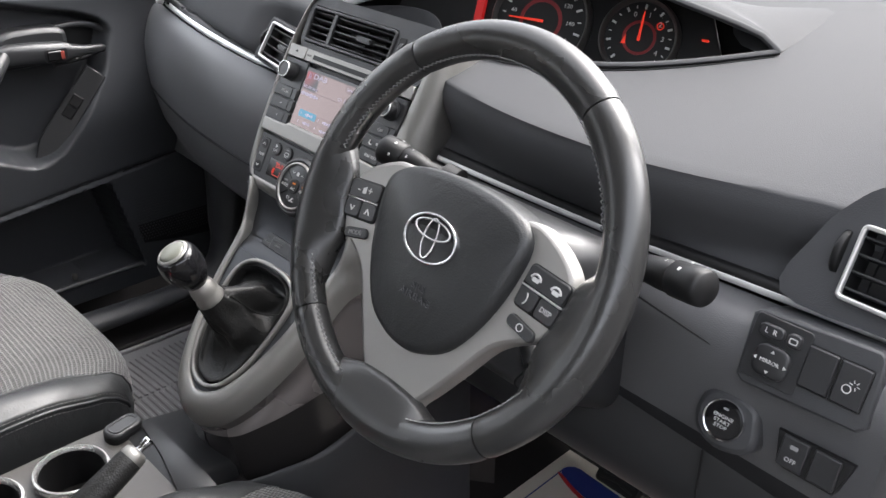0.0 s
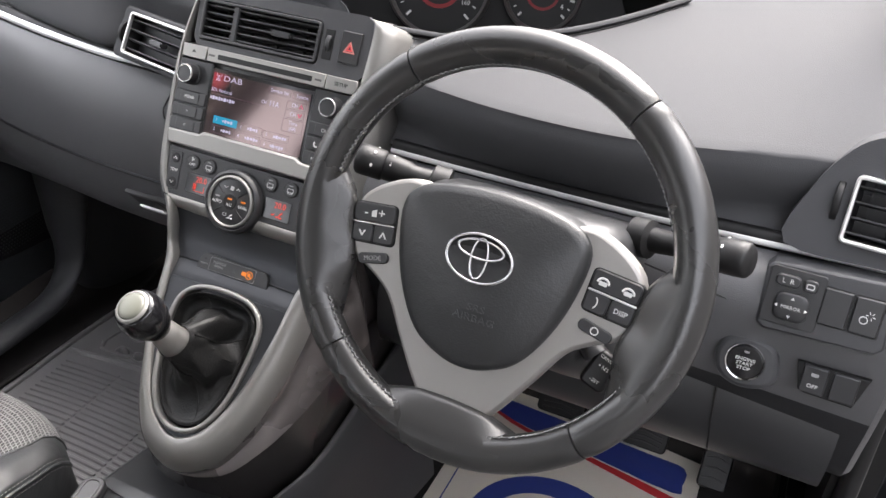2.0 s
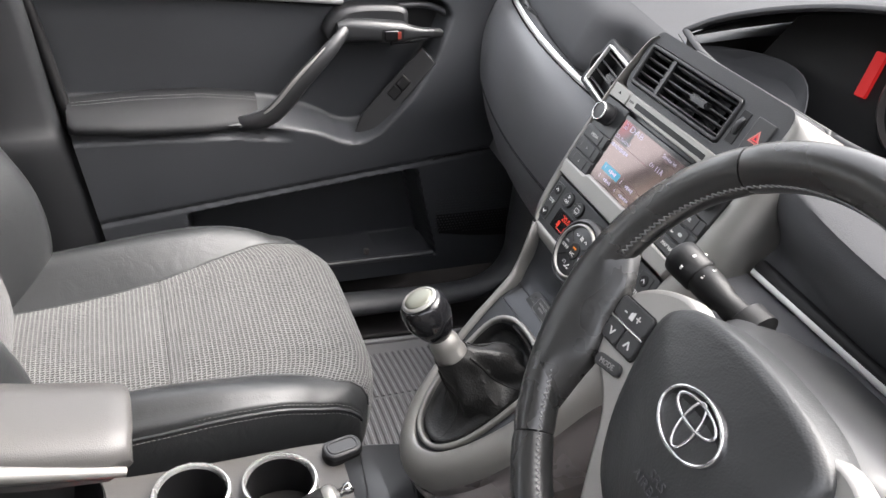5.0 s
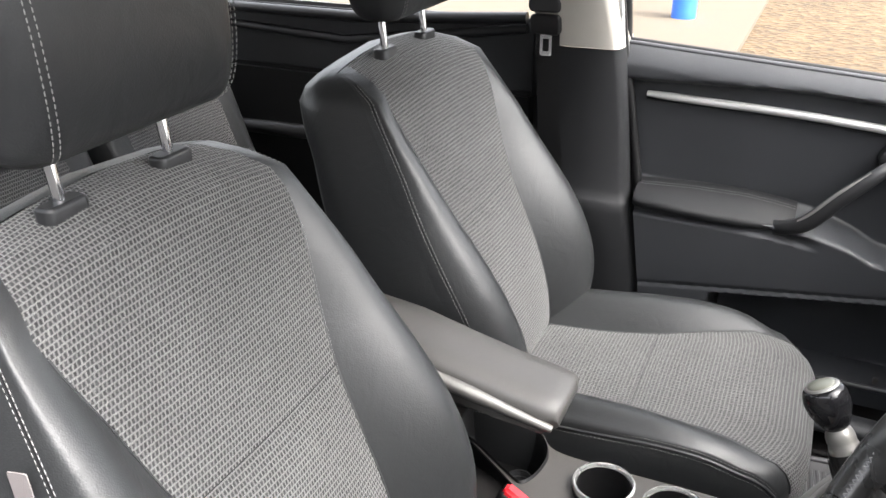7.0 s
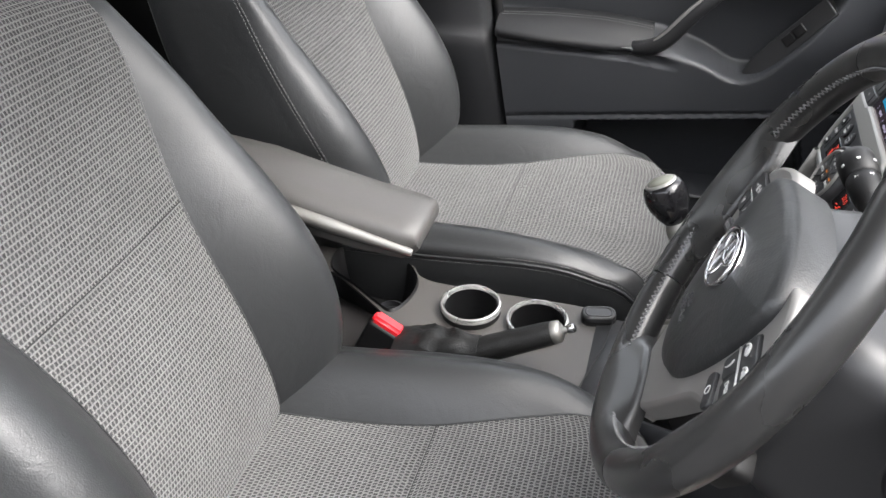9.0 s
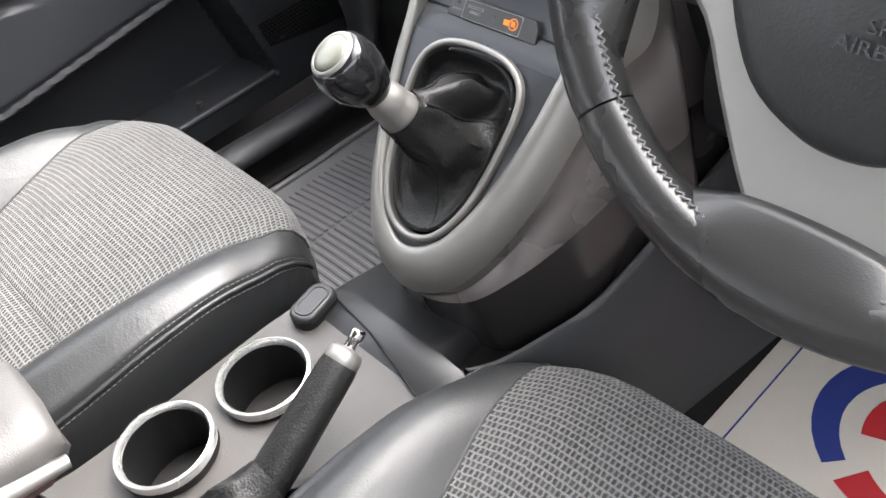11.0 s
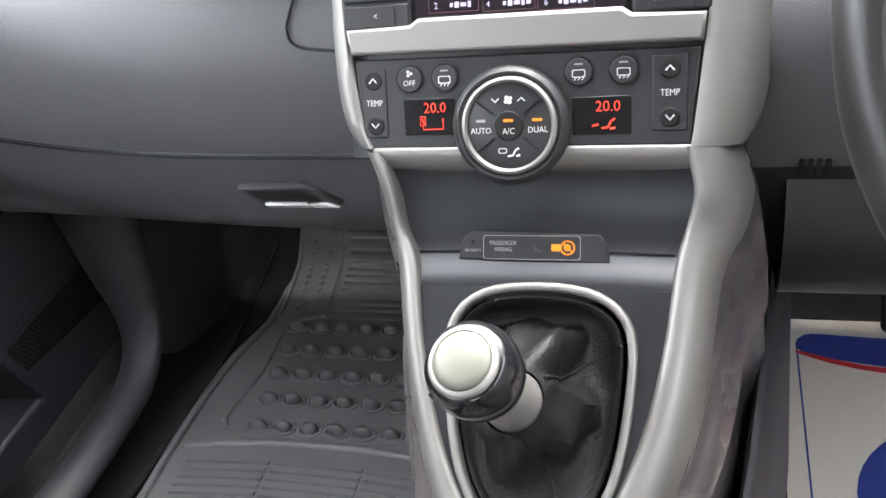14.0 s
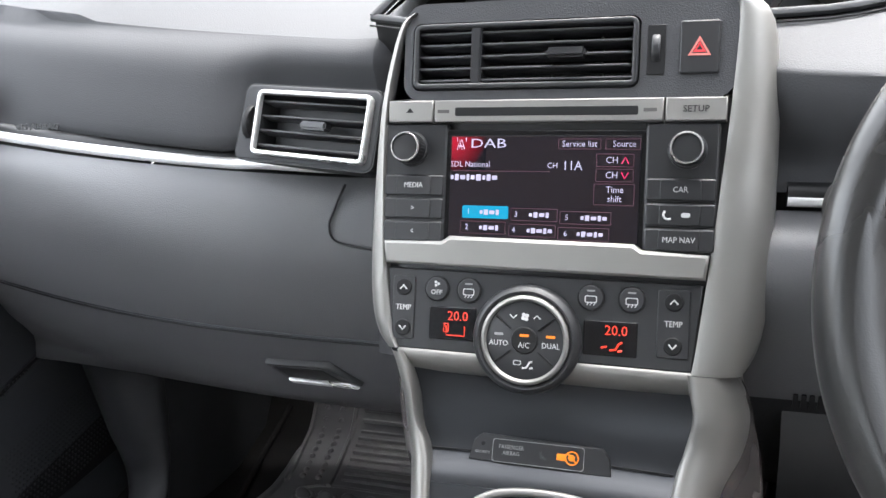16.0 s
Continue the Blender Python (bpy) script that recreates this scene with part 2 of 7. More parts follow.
def tube(points, radius, seg=10, closed=False, caps=True, flat=1.0, up=(0, 0, 1), bm=None):
    """A round or flattened rod along a line. radius: a number, or one for each point."""
    pts = [Vector(q) for q in points]
    n = len(pts)
    rings = []
    for k, q in enumerate(pts):
        a = pts[(k - 1) % n] if closed or k else q
        b = pts[(k + 1) % n] if closed or k < n - 1 else q
        way = (b - a).normalized()
        side = way.cross(Vector(up))
        side = side.normalized() if side.length > 1e-4 else Vector((1, 0, 0))
        over = side.cross(way)
        r = radius[k] if hasattr(radius, "__len__") else radius
        rings.append([q + r * (math.cos(w) * side + flat * math.sin(w) * over) for w in (2 * math.pi * i / seg for i in range(seg))])
    return fixed(loft(rings, True, (caps and not closed, caps and not closed), bm, wrap=closed))


def rrect(w, h, r, seg=4, x=0.0, y=0.0):
    """A rectangle with rounded corners, counter-clockwise."""
    r = min(r, w / 2 - 1e-5, h / 2 - 1e-5)
    out = []
    for cx, cy, a in ((w / 2 - r, h / 2 - r, 0), (-w / 2 + r, h / 2 - r, 90), (-w / 2 + r, -h / 2 + r, 180), (w / 2 - r, -h / 2 + r, 270)):
        for k in range(seg + 1):
            b = radians(a + 90 * k / seg)
            out.append((x + cx + r * math.cos(b), y + cy + r * math.sin(b)))
    return out


def circle(r, seg=24, x=0.0, y=0.0, ry=None):
    return [(x + r * math.cos(2 * math.pi * k / seg), y + (ry or r) * math.sin(2 * math.pi * k / seg)) for k in range(seg)]


def inset(outline, d):
    """The outline drawn in by d."""
    p = [Vector((a, b)) for a, b in outline]
    out = []
    for k, q in enumerate(p):
        a, b = (q - p[k - 1]), (p[(k + 1) % len(p)] - q)
        n = Vector((-a.y, a.x)).normalized() + Vector((-b.y, b.x)).normalized()
        n = n.normalized() if n.length > 1e-6 else Vector((0, 0))
        out.append((q.x + d * n.x, q.y + d * n.y))
    return out


def slab(outline, z0, z1, bev=0.001, m=None, dome=0.0, bm=None):
    """A plate of that outline from z0 to z1 with a rounded upper edge, and a domed top if wished."""
    flat = lambda o, z: [(a, b, z) for a, b in o]
    rings = [flat(outline, z0), flat(outline, z1 - bev), flat(inset(outline, bev * 0.3), z1 - bev * 0.3), flat(inset(outline, bev), z1)]
    if dome:
        o = inset(outline, bev)
        cx, cy = sum(a for a, _ in o) / len(o), sum(b for _, b in o) / len(o)
        for k in (0.8, 0.55, 0.3, 0.1):
            rings.append([(cx + (a - cx) * k, cy + (b - cy) * k, z1 + dome * (1 - k * k)) for a, b in o])
    made = loft(rings, True, (True, True), bm)
    if not dome:
        made.faces.ensure_lookup_table()
        for e in made.faces[-1].edges:
            e.smooth = False
    return moved(made, m) if m else made


def ring_band(outer, inner, z0, z1, m=None, round_=0.0):
    """A frame between two outlines of equal length, with a rounded face."""
    mid = [((a + c) / 2, (b + d) / 2) for (a, b), (c, d) in zip(outer, inner)]
    q = lambda o, w, k: [(a + (c - a) * k, b + (d - b) * k, w) for (a, b), (c, d) in zip(o, mid)]
    rings = [q(outer, z0, 0), q(outer, z1 - round_, 0), q(outer, z1, 0.5), q(inner, z1, 0.5), q(inner, z1 - round_, 0), q(inner, z0, 0)]
    if round_:
        soft = round_ * 0.35
        rings = [rings[0], rings[1], q(outer, z1 - soft, 0.16), q(outer, z1, 0.5), q(inner, z1, 0.7), q(inner, z1 - soft, 0.16), rings[4], rings[5]]
    made = fixed(loft(rings, True, wrap=True))
    return moved(made, m) if m else made


def lathe(profile, seg=24, m=None, caps=(True, True)):
    """A turned shape: profile of (radius, height)."""
    made = loft([[(r * math.cos(2 * math.pi * k / seg), r * math.sin(2 * math.pi * k / seg), z) for k in range(seg)] for r, z in profile], True, caps)
    return fixed(moved(made, m) if m else made)


def block(x0, x1, y0, y1, z0, z1, bev=0.004, m=None, seg=2):
    bm = bmesh.new()
    bmesh.ops.create_cube(bm, size=1, matrix=Matrix.Translation(((x0 + x1) / 2, (y0 + y1) / 2, (z0 + z1) / 2)) @ Matrix.Diagonal((x1 - x0, y1 - y0, z1 - z0, 1)))
    if bev:
        bmesh.ops.bevel(bm, geom=bm.edges[:], offset=bev, segments=seg, affect="EDGES")
    return moved(bm, m) if m else bm


def join(*bms):
    out = bmesh.new()
    for b in bms:
        data = bpy.data.meshes.new("join")
        b.to_mesh(data)
        b.free()
        out.from_mesh(data)
        bpy.data.meshes.remove(data)
    return out


def text(body, size, m, material, parent, name="lettering", wide=1.0, depth=0.0002, x=0.0, y=0.0, label=""):
    """Letters as a thin raised mesh, centred on (x, y) of the frame m."""
    data = bpy.data.curves.new("letters", "FONT")
    data.body, data.size, data.align_x, data.align_y, data.extrude, data.resolution_u = body, size, "CENTER", "CENTER", depth, 2
    ob = bpy.data.objects.new("letters", data)
    made = bpy.data.meshes.new_from_object(ob)
    bpy.data.objects.remove(ob)
    bm = bmesh.new()
    bm.from_mesh(made)
    bpy.data.meshes.remove(made)
    moved(bm, m @ Matrix.Translation((x, y, 0)) @ Matrix.Diagonal((wide, 1, 1, 1)))
    return part(name, bm, material, parent, label)


def plane_frame(origin, right, up):
    """A frame whose x runs right, y up and z out of the face."""
    r = Vector(right).normalized()
    n = r.cross(Vector(up)).normalized()
    u = n.cross(r)
    m = Matrix((r, u, n)).transposed().to_4x4()
    m.translation = origin
    return m


def lerp_table(table, s):
    xs = [a for a, *_ in table]
    return [float(np.interp(s, xs, [row[k] for row in table])) for k in range(1, len(table[0]))]


def smooth_table(table, s):
    """As lerp_table, through a smooth curve."""
    xs = np.array([a for a, *_ in table], float)
    out = []
    for k in range(1, len(table[0])):
        ys = np.array([row[k] for row in table], float)
        d = np.gradient(ys, xs)
        i = int(np.clip(np.searchsorted(xs, s) - 1, 0, len(xs) - 2))
        h = xs[i + 1] - xs[i]
        t = min(max((s - xs[i]) / h, 0), 1)
        out.append(float((2 * t**3 - 3 * t**2 + 1) * ys[i] + (t**3 - 2 * t**2 + t) * h * d[i] + (3 * t**2 - 2 * t**3) * ys[i + 1] + (t**3 - t**2) * h * d[i + 1]))
    return out


def sheet(rows, uv=True, flip=False):
    """An open grid of points, with the metres along it as its texture grid."""
    bm = bmesh.new()
    vs = [[bm.verts.new(p) for p in r] for r in rows]
    mid = len(rows[0]) // 2
    us = [[0.0] * len(r) for r in rows]
    for r, row in enumerate(rows):
        for c in range(1, len(row)):
            us[r][c] = us[r][c - 1] + (Vector(row[c]) - Vector(row[c - 1])).length
        us[r] = [u - us[r][mid] for u in us[r]]
    vv = [0.0]
    for a, b in zip(rows, rows[1:]):
        vv.append(vv[-1] + (Vector(b[mid]) - Vector(a[mid])).length)
    lay = bm.loops.layers.uv.new("metres")
    for r in range(len(rows) - 1):
        for c in range(len(rows[0]) - 1):
            ids = [(r, c), (r, c + 1), (r + 1, c + 1), (r + 1, c)]
            f = bm.faces.new([vs[a][b] for a, b in (ids[::-1] if flip else ids)])
            for lp, (a, b) in zip(f.loops, ids[::-1] if flip else ids):
                lp[lay].uv = (us[a][b], vv[a])
    return bm


def stitches(line, off, gap=0.0062, length=0.0042, r=0.0004):
    """A row of short threads along a line, lifted by off."""
    pts = [Vector(p) for p in line]
    bm = bmesh.new()
    run, k, at = 0.0, 0, pts[0]
    while k < len(pts) - 1:
        d = pts[k + 1] - pts[k]
        if d.length < 1e-6:
            k += 1
            continue
        if run > d.length:
            run -= d.length
            k += 1
            continue
        way = d.normalized()
        c = pts[k] + way * run + Vector(off)
        side = way.cross(Vector((0.3, 0.5, 0.8))).normalized()
        over = side.cross(way)
        ends = [(c - way * length / 2, 0.5), (c - way * length / 4, 1), (c + way * length / 4, 1), (c + way * length / 2, 0.5)]
        loft([[e + r * g * (side * math.cos(w) + over * math.sin(w)) for w in (0, 1.571, 3.142, 4.712)] for e, g in ends], True, (True, True), bm)
        run += gap
    return bm


# ---- the car's shell ----
def carpet_floor():
    rows = []
    for y, z in ((-1.75, 0.14), (-1.0, 0.12), (-0.93, 0.0), (0.50, 0.0), (0.58, 0.02), (0.66, 0.10), (0.78, 0.42), (0.80, 0.72)):
        tun = 0.19 if y < 0.7 else 0.3
        row = [(-0.74, y, z + 0.06), (-0.70, y, z), (-0.16, y, z), (-0.12, y, z + 0.02), (-0.09, y, max(z, tun - 0.02)), (-0.04, y, max(z, tun)), (0.06, y, max(z, tun)), (0.12, y, max(z, tun - 0.02)), (0.15, y, z + 0.02), (0.19, y, z), (0.70, y, z), (0.74, y, z + 0.06)]
        rows.append(row)
    bm = sheet(rows)
    under = sheet([[(x, y, z - 0.03) for x, y, z in r] for r in rows], flip=True)
    return join(bm, under)


tagmesh(part("floor", carpet_floor(), CARPET), "black carpeted car floor with a raised centre tunnel", "floor", "structure")
outside = bmesh.new()
bmesh.ops.create_grid(outside, x_segments=40, y_segments=40, size=900)
moved(outside, Matrix.Translation((0, 0, -0.36)))
tagmesh(part("ground", outside, GRAVEL), "sandy yellow gravel yard outside the car", "ground", "structure")

yard = block(-4.4, 60, -60, 60, -0.40, -0.34, 0.01)
tagmesh(part("road", yard, ASPHALT), "grey asphalt yard under the car", "yard", "structure")

# Added wall, never in view: it cuts the low light from the driver's side.
tagmesh(part("wall_unseen", block(2.6, 2.9, -12, 12, -0.36, 2.1, 0.02), BRICKWALL), "plain grey wall added out of view to block low side light", "wall", "structure")
roof = []
for y, z in ((-1.95, 1.02), (-1.8, 1.13), (-1.2, 1.22), (-0.6, 1.25), (-0.3, 1.235), (-0.12, 1.20)):
    roof.append([(x, y, z - 0.10 * abs(x / 0.62) ** 4) for x in (-0.62, -0.56, -0.45, -0.25, 0, 0.25, 0.45, 0.56, 0.62)])
lining = join(sheet(roof, flip=True), sheet([[(x, y, z + 0.04) for x, y, z in r] for r in roof]))
tagmesh(part("ceiling", lining, BEIGE), "pale grey cloth roof lining of the car", "roof lining", "structure")

# Unseen windscreen, with a tint that holds back light from the front.
screen_rows = [[(x * w, y + 0.10 * (x / 0.6) ** 2 * -1, z) for x in (-0.6, -0.4, -0.2, 0, 0.2, 0.4, 0.6)] for y, z, w in ((-0.12, 1.20, 0.98), (0.10, 1.10, 1.03), (0.40, 0.96, 1.09), (0.80, 0.765, 1.17))]
tagmesh(part("window_2", join(sheet(screen_rows), sheet([[(x, y, z + 0.005) for x, y, z in r] for r in screen_rows], flip=True)), TINT), "unseen windscreen glass over the dashboard, tinted to dim its light", "windscreen", "structure")
for s, n in ((-1, "passenger"), (1, "driver")):
    side = thing("pillar", "pale windscreen pillar trim beside the dashboard", "pillar")
    side["kind"] = "structure"
    line = catmull([(s * 0.72, 0.80, 0.74), (s * 0.68, 0.45, 0.93), (s * 0.61, 0.05, 1.12), (s * 0.575, -0.25, 1.19)], 6)
    part("trim", tube(line, 0.035, 10, flat=0.7), BEIGE, side)
body_rear = thing("rear_body", "dark rear body side with windows behind the seats", "body side")
body_rear["kind"] = "structure"
part("side_panel", block(-0.78, -0.72, -2.0, -0.66, -0.1, 0.60, 0.01), DARK, body_rear)
part("side_panel", block(0.72, 0.78, -2.0, -1.05, -0.1, 0.60, 0.01), DARK, body_rear)
part("tail_panel", block(-0.78, 0.78, -2.08, -2.0, -0.1, 0.65, 0.01), DARK, body_rear)
part("sill", block(-0.86, -0.73, -0.66, 0.62, -0.1, 0.05, 0.01), DARK, body_rear)
part("sill", block(0.70, 0.80, -1.1, 0.62, -0.1, 0.07, 0.01), DARK, body_rear)
part("bulkhead", block(-0.78, 0.78, 0.80, 0.86, -0.1, 0.74, 0.01), DARK, body_rear)
part("side_panel", block(0.735, 0.79, 0.30, 0.86, -0.1, 0.66, 0.01), DARK, body_rear)
part("side_panel", block(-0.93, -0.88, 0.36, 0.86, -0.1, 0.66, 0.01), DARK, body_rear)

kick = thing("kick_panel", "dark plastic kick panel in the passenger footwell", "trim panel")
kick["kind"] = "structure"
rows = []
for z in np.linspace(0.0, 0.50, 14):
    s = z / 0.5
    rows.append([tuple(p) for p in catmull([(-0.74, 0.42 + 0.03 * s, z), (-0.66, 0.395 + 0.03 * s, z), (-0.618 - 0.02 * s, 0.405 + 0.03 * s, z), (-0.592 - 0.02 * s, 0.455 + 0.04 * s, z), (-0.575 - 0.03 * s, 0.55 + 0.05 * s, z), (-0.565 - 0.03 * s, 0.66, z), (-0.565, 0.76, z)], 5)])
part("panel", sheet(rows, flip=True), PLASTIC, kick)
rings = []
for x, y, z, w in catmull([(-0.625, -0.45, 0.050, 0.036), (-0.618, -0.20, 0.050, 0.034), (-0.610, 0.06, 0.050, 0.031), (-0.603, 0.20, 0.052, 0.028), (-0.603, 0.29, 0.062, 0.028), (-0.612, 0.345, 0.105, 0.034), (-0.628, 0.375, 0.19, 0.050), (-0.636, 0.39, 0.30, 0.062), (-0.640, 0.40, 0.42, 0.068)], 6):
    lie = max(0.0, min(1.0, (z - 0.06) / 0.10))  # the trim turns from lying on the sill to standing up the pillar
    rings.append([(x + w * math.cos(q), y + lie * w * 0.55 * math.sin(q) * -1, z + (1 - lie) * w * 0.62 * math.sin(q)) for q in np.linspace(-0.5, math.pi + 0.5, 15)])
part("sill_trim", fixed(loft(rings, False)), PLASTIC, kick, "rounded plastic sill trim")
part("carpet_fold", tube(catmull([(-0.572, -0.05, 0.004), (-0.560, 0.10, 0.005), (-0.552, 0.20, 0.006), (-0.540, 0.28, 0.010), (-0.542, 0.295, 0.014), (-0.536, 0.31, 0.010), (-0.540, 0.42, 0.008), (-0.548, 0.52, 0.012), (-0.530, 0.60, 0.05)], 6), 0.005, 8, flat=0.7), CARPET, kick, "raised edge of the carpet")
part("fastener", slab(rrect(0.030, 0.010, 0.002), 0.0, 0.003, 0.001, plane_frame((-0.630, 0.400, 0.262), (0.75, 0.6, 0.0), (0, -0.2, 1))), VINYL, kick)


# ---- seats ----
BACK = [  # height, front, half width, cloth half width, bolster height, thickness
    (0.00, 0.030, 0.195, 0.122, 0.040, 0.15),
    (0.06, 0.028, 0.228, 0.119, 0.062, 0.16),
    (0.16, 0.004, 0.254, 0.120, 0.080, 0.17),
    (0.24, -0.030, 0.259, 0.125, 0.078, 0.17),
    (0.305, -0.062, 0.254, 0.135, 0.066, 0.16),
    (0.36, -0.086, 0.245, 0.149, 0.048, 0.155),
    (0.42, -0.108, 0.234, 0.165, 0.028, 0.15),
    (0.47, -0.126, 0.225, 0.178, 0.014, 0.15),
    (0.515, -0.146, 0.216, 0.184, 0.006, 0.14),
]
CUSH = [  # distance ahead, top, half width, cloth half width, bolster height, depth under
    (-0.06, 0.010, 0.195, 0.112, 0.030, 0.12),
    (0.02, 0.016, 0.215, 0.114, 0.046, 0.13),
    (0.15, 0.026, 0.226, 0.118, 0.052, 0.14),
    (0.235, 0.037, 0.230, 0.126, 0.046, 0.15),
    (0.35, 0.054, 0.230, 0.152, 0.028, 0.15),
    (0.43, 0.057, 0.226, 0.172, 0.012, 0.145),
    (0.475, 0.047, 0.220, 0.180, 0.004, 0.13),
]
CREST = ((0.0, 0.0), (0.22, 0.52), (0.48, 0.94), (0.68, 1.0), (0.86, 0.80))  # across a bolster: share of its width, share of its height


def bolster(f, w, hb, drop, keep=0.30):
    """A rounded bolster from the cloth's edge f out to w: (across, lift), ending drop under the cloth's level plus the crest."""
    pts = [(f + (w - f) * a, hb * b - 0.004 * a) for a, b in CREST] + [(w - 0.003, hb * (keep + 0.15) - drop * 0.45), (w, hb * keep - drop)]
    return [tuple(p) for p in catmull(pts, 3)][1:]


def back_section(front, w, f, hb, thick):
    """Points across the backrest at one height: the cloth from its middle, the bolster, and the side round to the rear."""
    half = [(x * f, front + 0.006 * (1 - x * x)) for x in np.linspace(0, 1, 8)]
    bol = [(x, front + lift) for x, lift in bolster(f, w, hb, 0.026)]
    y1 = bol[-1][1]
    rear = [(w + 0.003, y1 - 0.03), (w + 0.001, front - 0.05 - 0.4 * thick), (w - 0.010, front - 0.04 - 0.75 * thick), (w - 0.035, front - 0.03 - thick * 0.96), (w - 0.08, front - 0.03 - thick), (0.0, front - 0.035 - thick)]
    return half, bol, rear


def seat(name, label, at):
    root = thing(name, label, "car seat", "front seats", at)
    # backrest
    hs = [float(h) for h in np.linspace(0, 0.515, 26)]
    secs = [(h, back_section(*smooth_table(BACK, h))) for h in hs]
    top = BACK[-1]
    for k in (0.35, 0.7, 0.92, 1.0):
        a = k * math.pi / 2
        w, f = top[2] - 0.045 * (1 - math.cos(a)), top[3] - 0.04 * (1 - math.cos(a))
        sq = 1 - 0.985 * (1 - math.cos(a))
        sec = back_section(0, w, f, top[4] * math.cos(a), top[5])
        mid = -0.03 - top[5] / 2
        pinched = tuple([(x, top[1] + mid + (y - mid) * sq) for x, y in grp] for grp in sec)
        secs.append((0.515 + 0.052 * math.sin(a), pinched))
    full = lambda grp, h: [(x, y, h) for x, y in grp]
    cloth = [[(-x, y, h) for x, y in s[0][:0:-1]] + full(s[0], h) for h, s in secs]
    cloth = [[(x, y, z - 0.024 * (x / 0.20) ** 2 * max(0, z - 0.42) / 0.14) for x, y, z in r] for r in cloth]
    tuck = lambda d: 0.0045 * math.exp(-(((d + 0.032) / 0.028) ** 2)) - 0.0035 * math.exp(-((d / 0.012) ** 2))
    cloth = [[(x, y + tuck(z - 0.305) * (1 - abs(x / r[-1][0]) ** 4), z) for x, y, z in r] for r in cloth]
    drop = lambda x, z: z - 0.024 * min((x / 0.20) ** 2, 1.4) * max(0, z - 0.42) / 0.14
    back = part("backrest", sheet(cloth), CLOTH, root, "grey woven cloth backrest panel")
    for sgn in (-1, 1):
        rows = [[(sgn * x, y, drop(x, h)) for x, y in [s[0][-1]] + s[1]] for h, s in secs]
        part("bolster", sheet(rows, flip=sgn < 0), LEATHER, back, "dark leather side bolster")
        rows = [[(sgn * x, y, drop(x, h)) for x, y in [s[1][-1]] + s[2]] for h, s in secs]
        part("side_panel", sheet(rows, flip=sgn < 0), LEATHER, back, "dark leather side and rear of backrest")
        for d in (-1, 1):
            line = [Vector((sgn * (s[1][-4][0] + 0.0012), s[1][-4][1] + 0.0035 * d, drop(s[1][-4][0], h))) for h, s in secs[1:28]]
            part("stitching", stitches(line, (sgn * 0.0008, 0.0006, 0)), STITCH, back, "pale twin stitching")
        part("seam_groove", tube([Vector((sgn * s[1][-4][0], s[1][-4][1], drop(s[1][-4][0], h))) for h, s in secs[1:28]], 0.0012, 6), DARK, back)
        seam = [Vector((sgn * s[0][-1][0], s[0][-1][1] - 0.001, drop(s[0][-1][0], h))) for h, s in secs[:25]]
        part("piping", tube(seam, 0.0022, 6), LEATHER, back)
    k = min(range(len(secs)), key=lambda i: abs(secs[i][0] - 0.305))
    part("seam", tube([Vector(p) + Vector((0, 0.0004, 0)) for p in cloth[k]], 0.0008, 6), DARK, back)
    # cushion
    ys = [float(v) for v in np.linspace(-0.06, 0.475, 26)]
    rows = []
    for y in ys:
        z, w, f, hb, deep = smooth_table(CUSH, y)
        rows.append((y, z, w, f, hb, deep))
    def cush_half(y, z, w, f, hb):
        half = [(x * f, y, z + 0.008 * (1 - x * x)) for x in np.linspace(0, 1, 8)]
        bol = [(x, y, z + lift) for x, lift in bolster(f, w, hb, 0.011, 0.58)]
        return half, bol
    grid = [cush_half(*r[:5]) for r in rows]
    nose = []
    y0, z0, w0, f0, _, _ = rows[-1]
    for a in (25, 50, 75, 90):
        a = radians(a)
        nose.append(cush_half(y0 + 0.045 * math.sin(a), z0 - 0.05 * (1 - math.cos(a)), w0 - 0.02 * (1 - math.cos(a)), f0, 0.004))
    for dz, dy in ((0.03, 0.001), (0.07, -0.004), (0.10, -0.012)):
        nose.append(cush_half(y0 + 0.045 + dy, z0 - 0.05 - dz, w0 - 0.02, f0, 0.0))
    grid += nose
    bend = lambda x, y: y - 0.055 * max(0, (abs(x) - 0.10) / 0.12) ** 2 * max(0.0, min(1, (y - 0.15) / 0.33))
    bp = lambda p, sgn=1: (sgn * p[0], bend(p[0], p[1]), p[2])
    cloth = [[bp(p, -1) for p in h[:0:-1]] + [bp(p) for p in h] for h, _ in grid]
    fold_in = lambda i: (-0.0055 if i == 14 else 0.0026 if i in (13, 15) else 0.0014 if i in (12, 16) else 0.0)
    cloth = [[(x, y, z + fold_in(i) * (1 - abs(x / r[-1][0]) ** 4)) for x, y, z in r] for i, r in enumerate(cloth)]
    cush = part("cushion", sheet(cloth, flip=True), CLOTH, root, "grey woven cloth seat cushion panel")
    for sgn in (-1, 1):
        side = [[bp(p, sgn) for p in [h[-1]] + b] for h, b in grid]
        part("bolster", sheet(side, flip=sgn > 0), LEATHER, cush, "dark leather cushion bolster")
        skirt = []
        for h, b in grid:
            x, y, z = bp(b[-1], sgn)
            skirt.append([(x, y, z), (x + sgn * 0.002, y, z - 0.010), (x + sgn * 0.003, y, z - 0.04), (x + sgn * 0.001, y, min(z - 0.08, -0.06)), (x - sgn * 0.012, y, -0.13)])
        part("skirt", sheet(skirt, flip=sgn > 0), LEATHER, cush)
        rim = [Vector(r[-1]) for r in side[1:-3]]
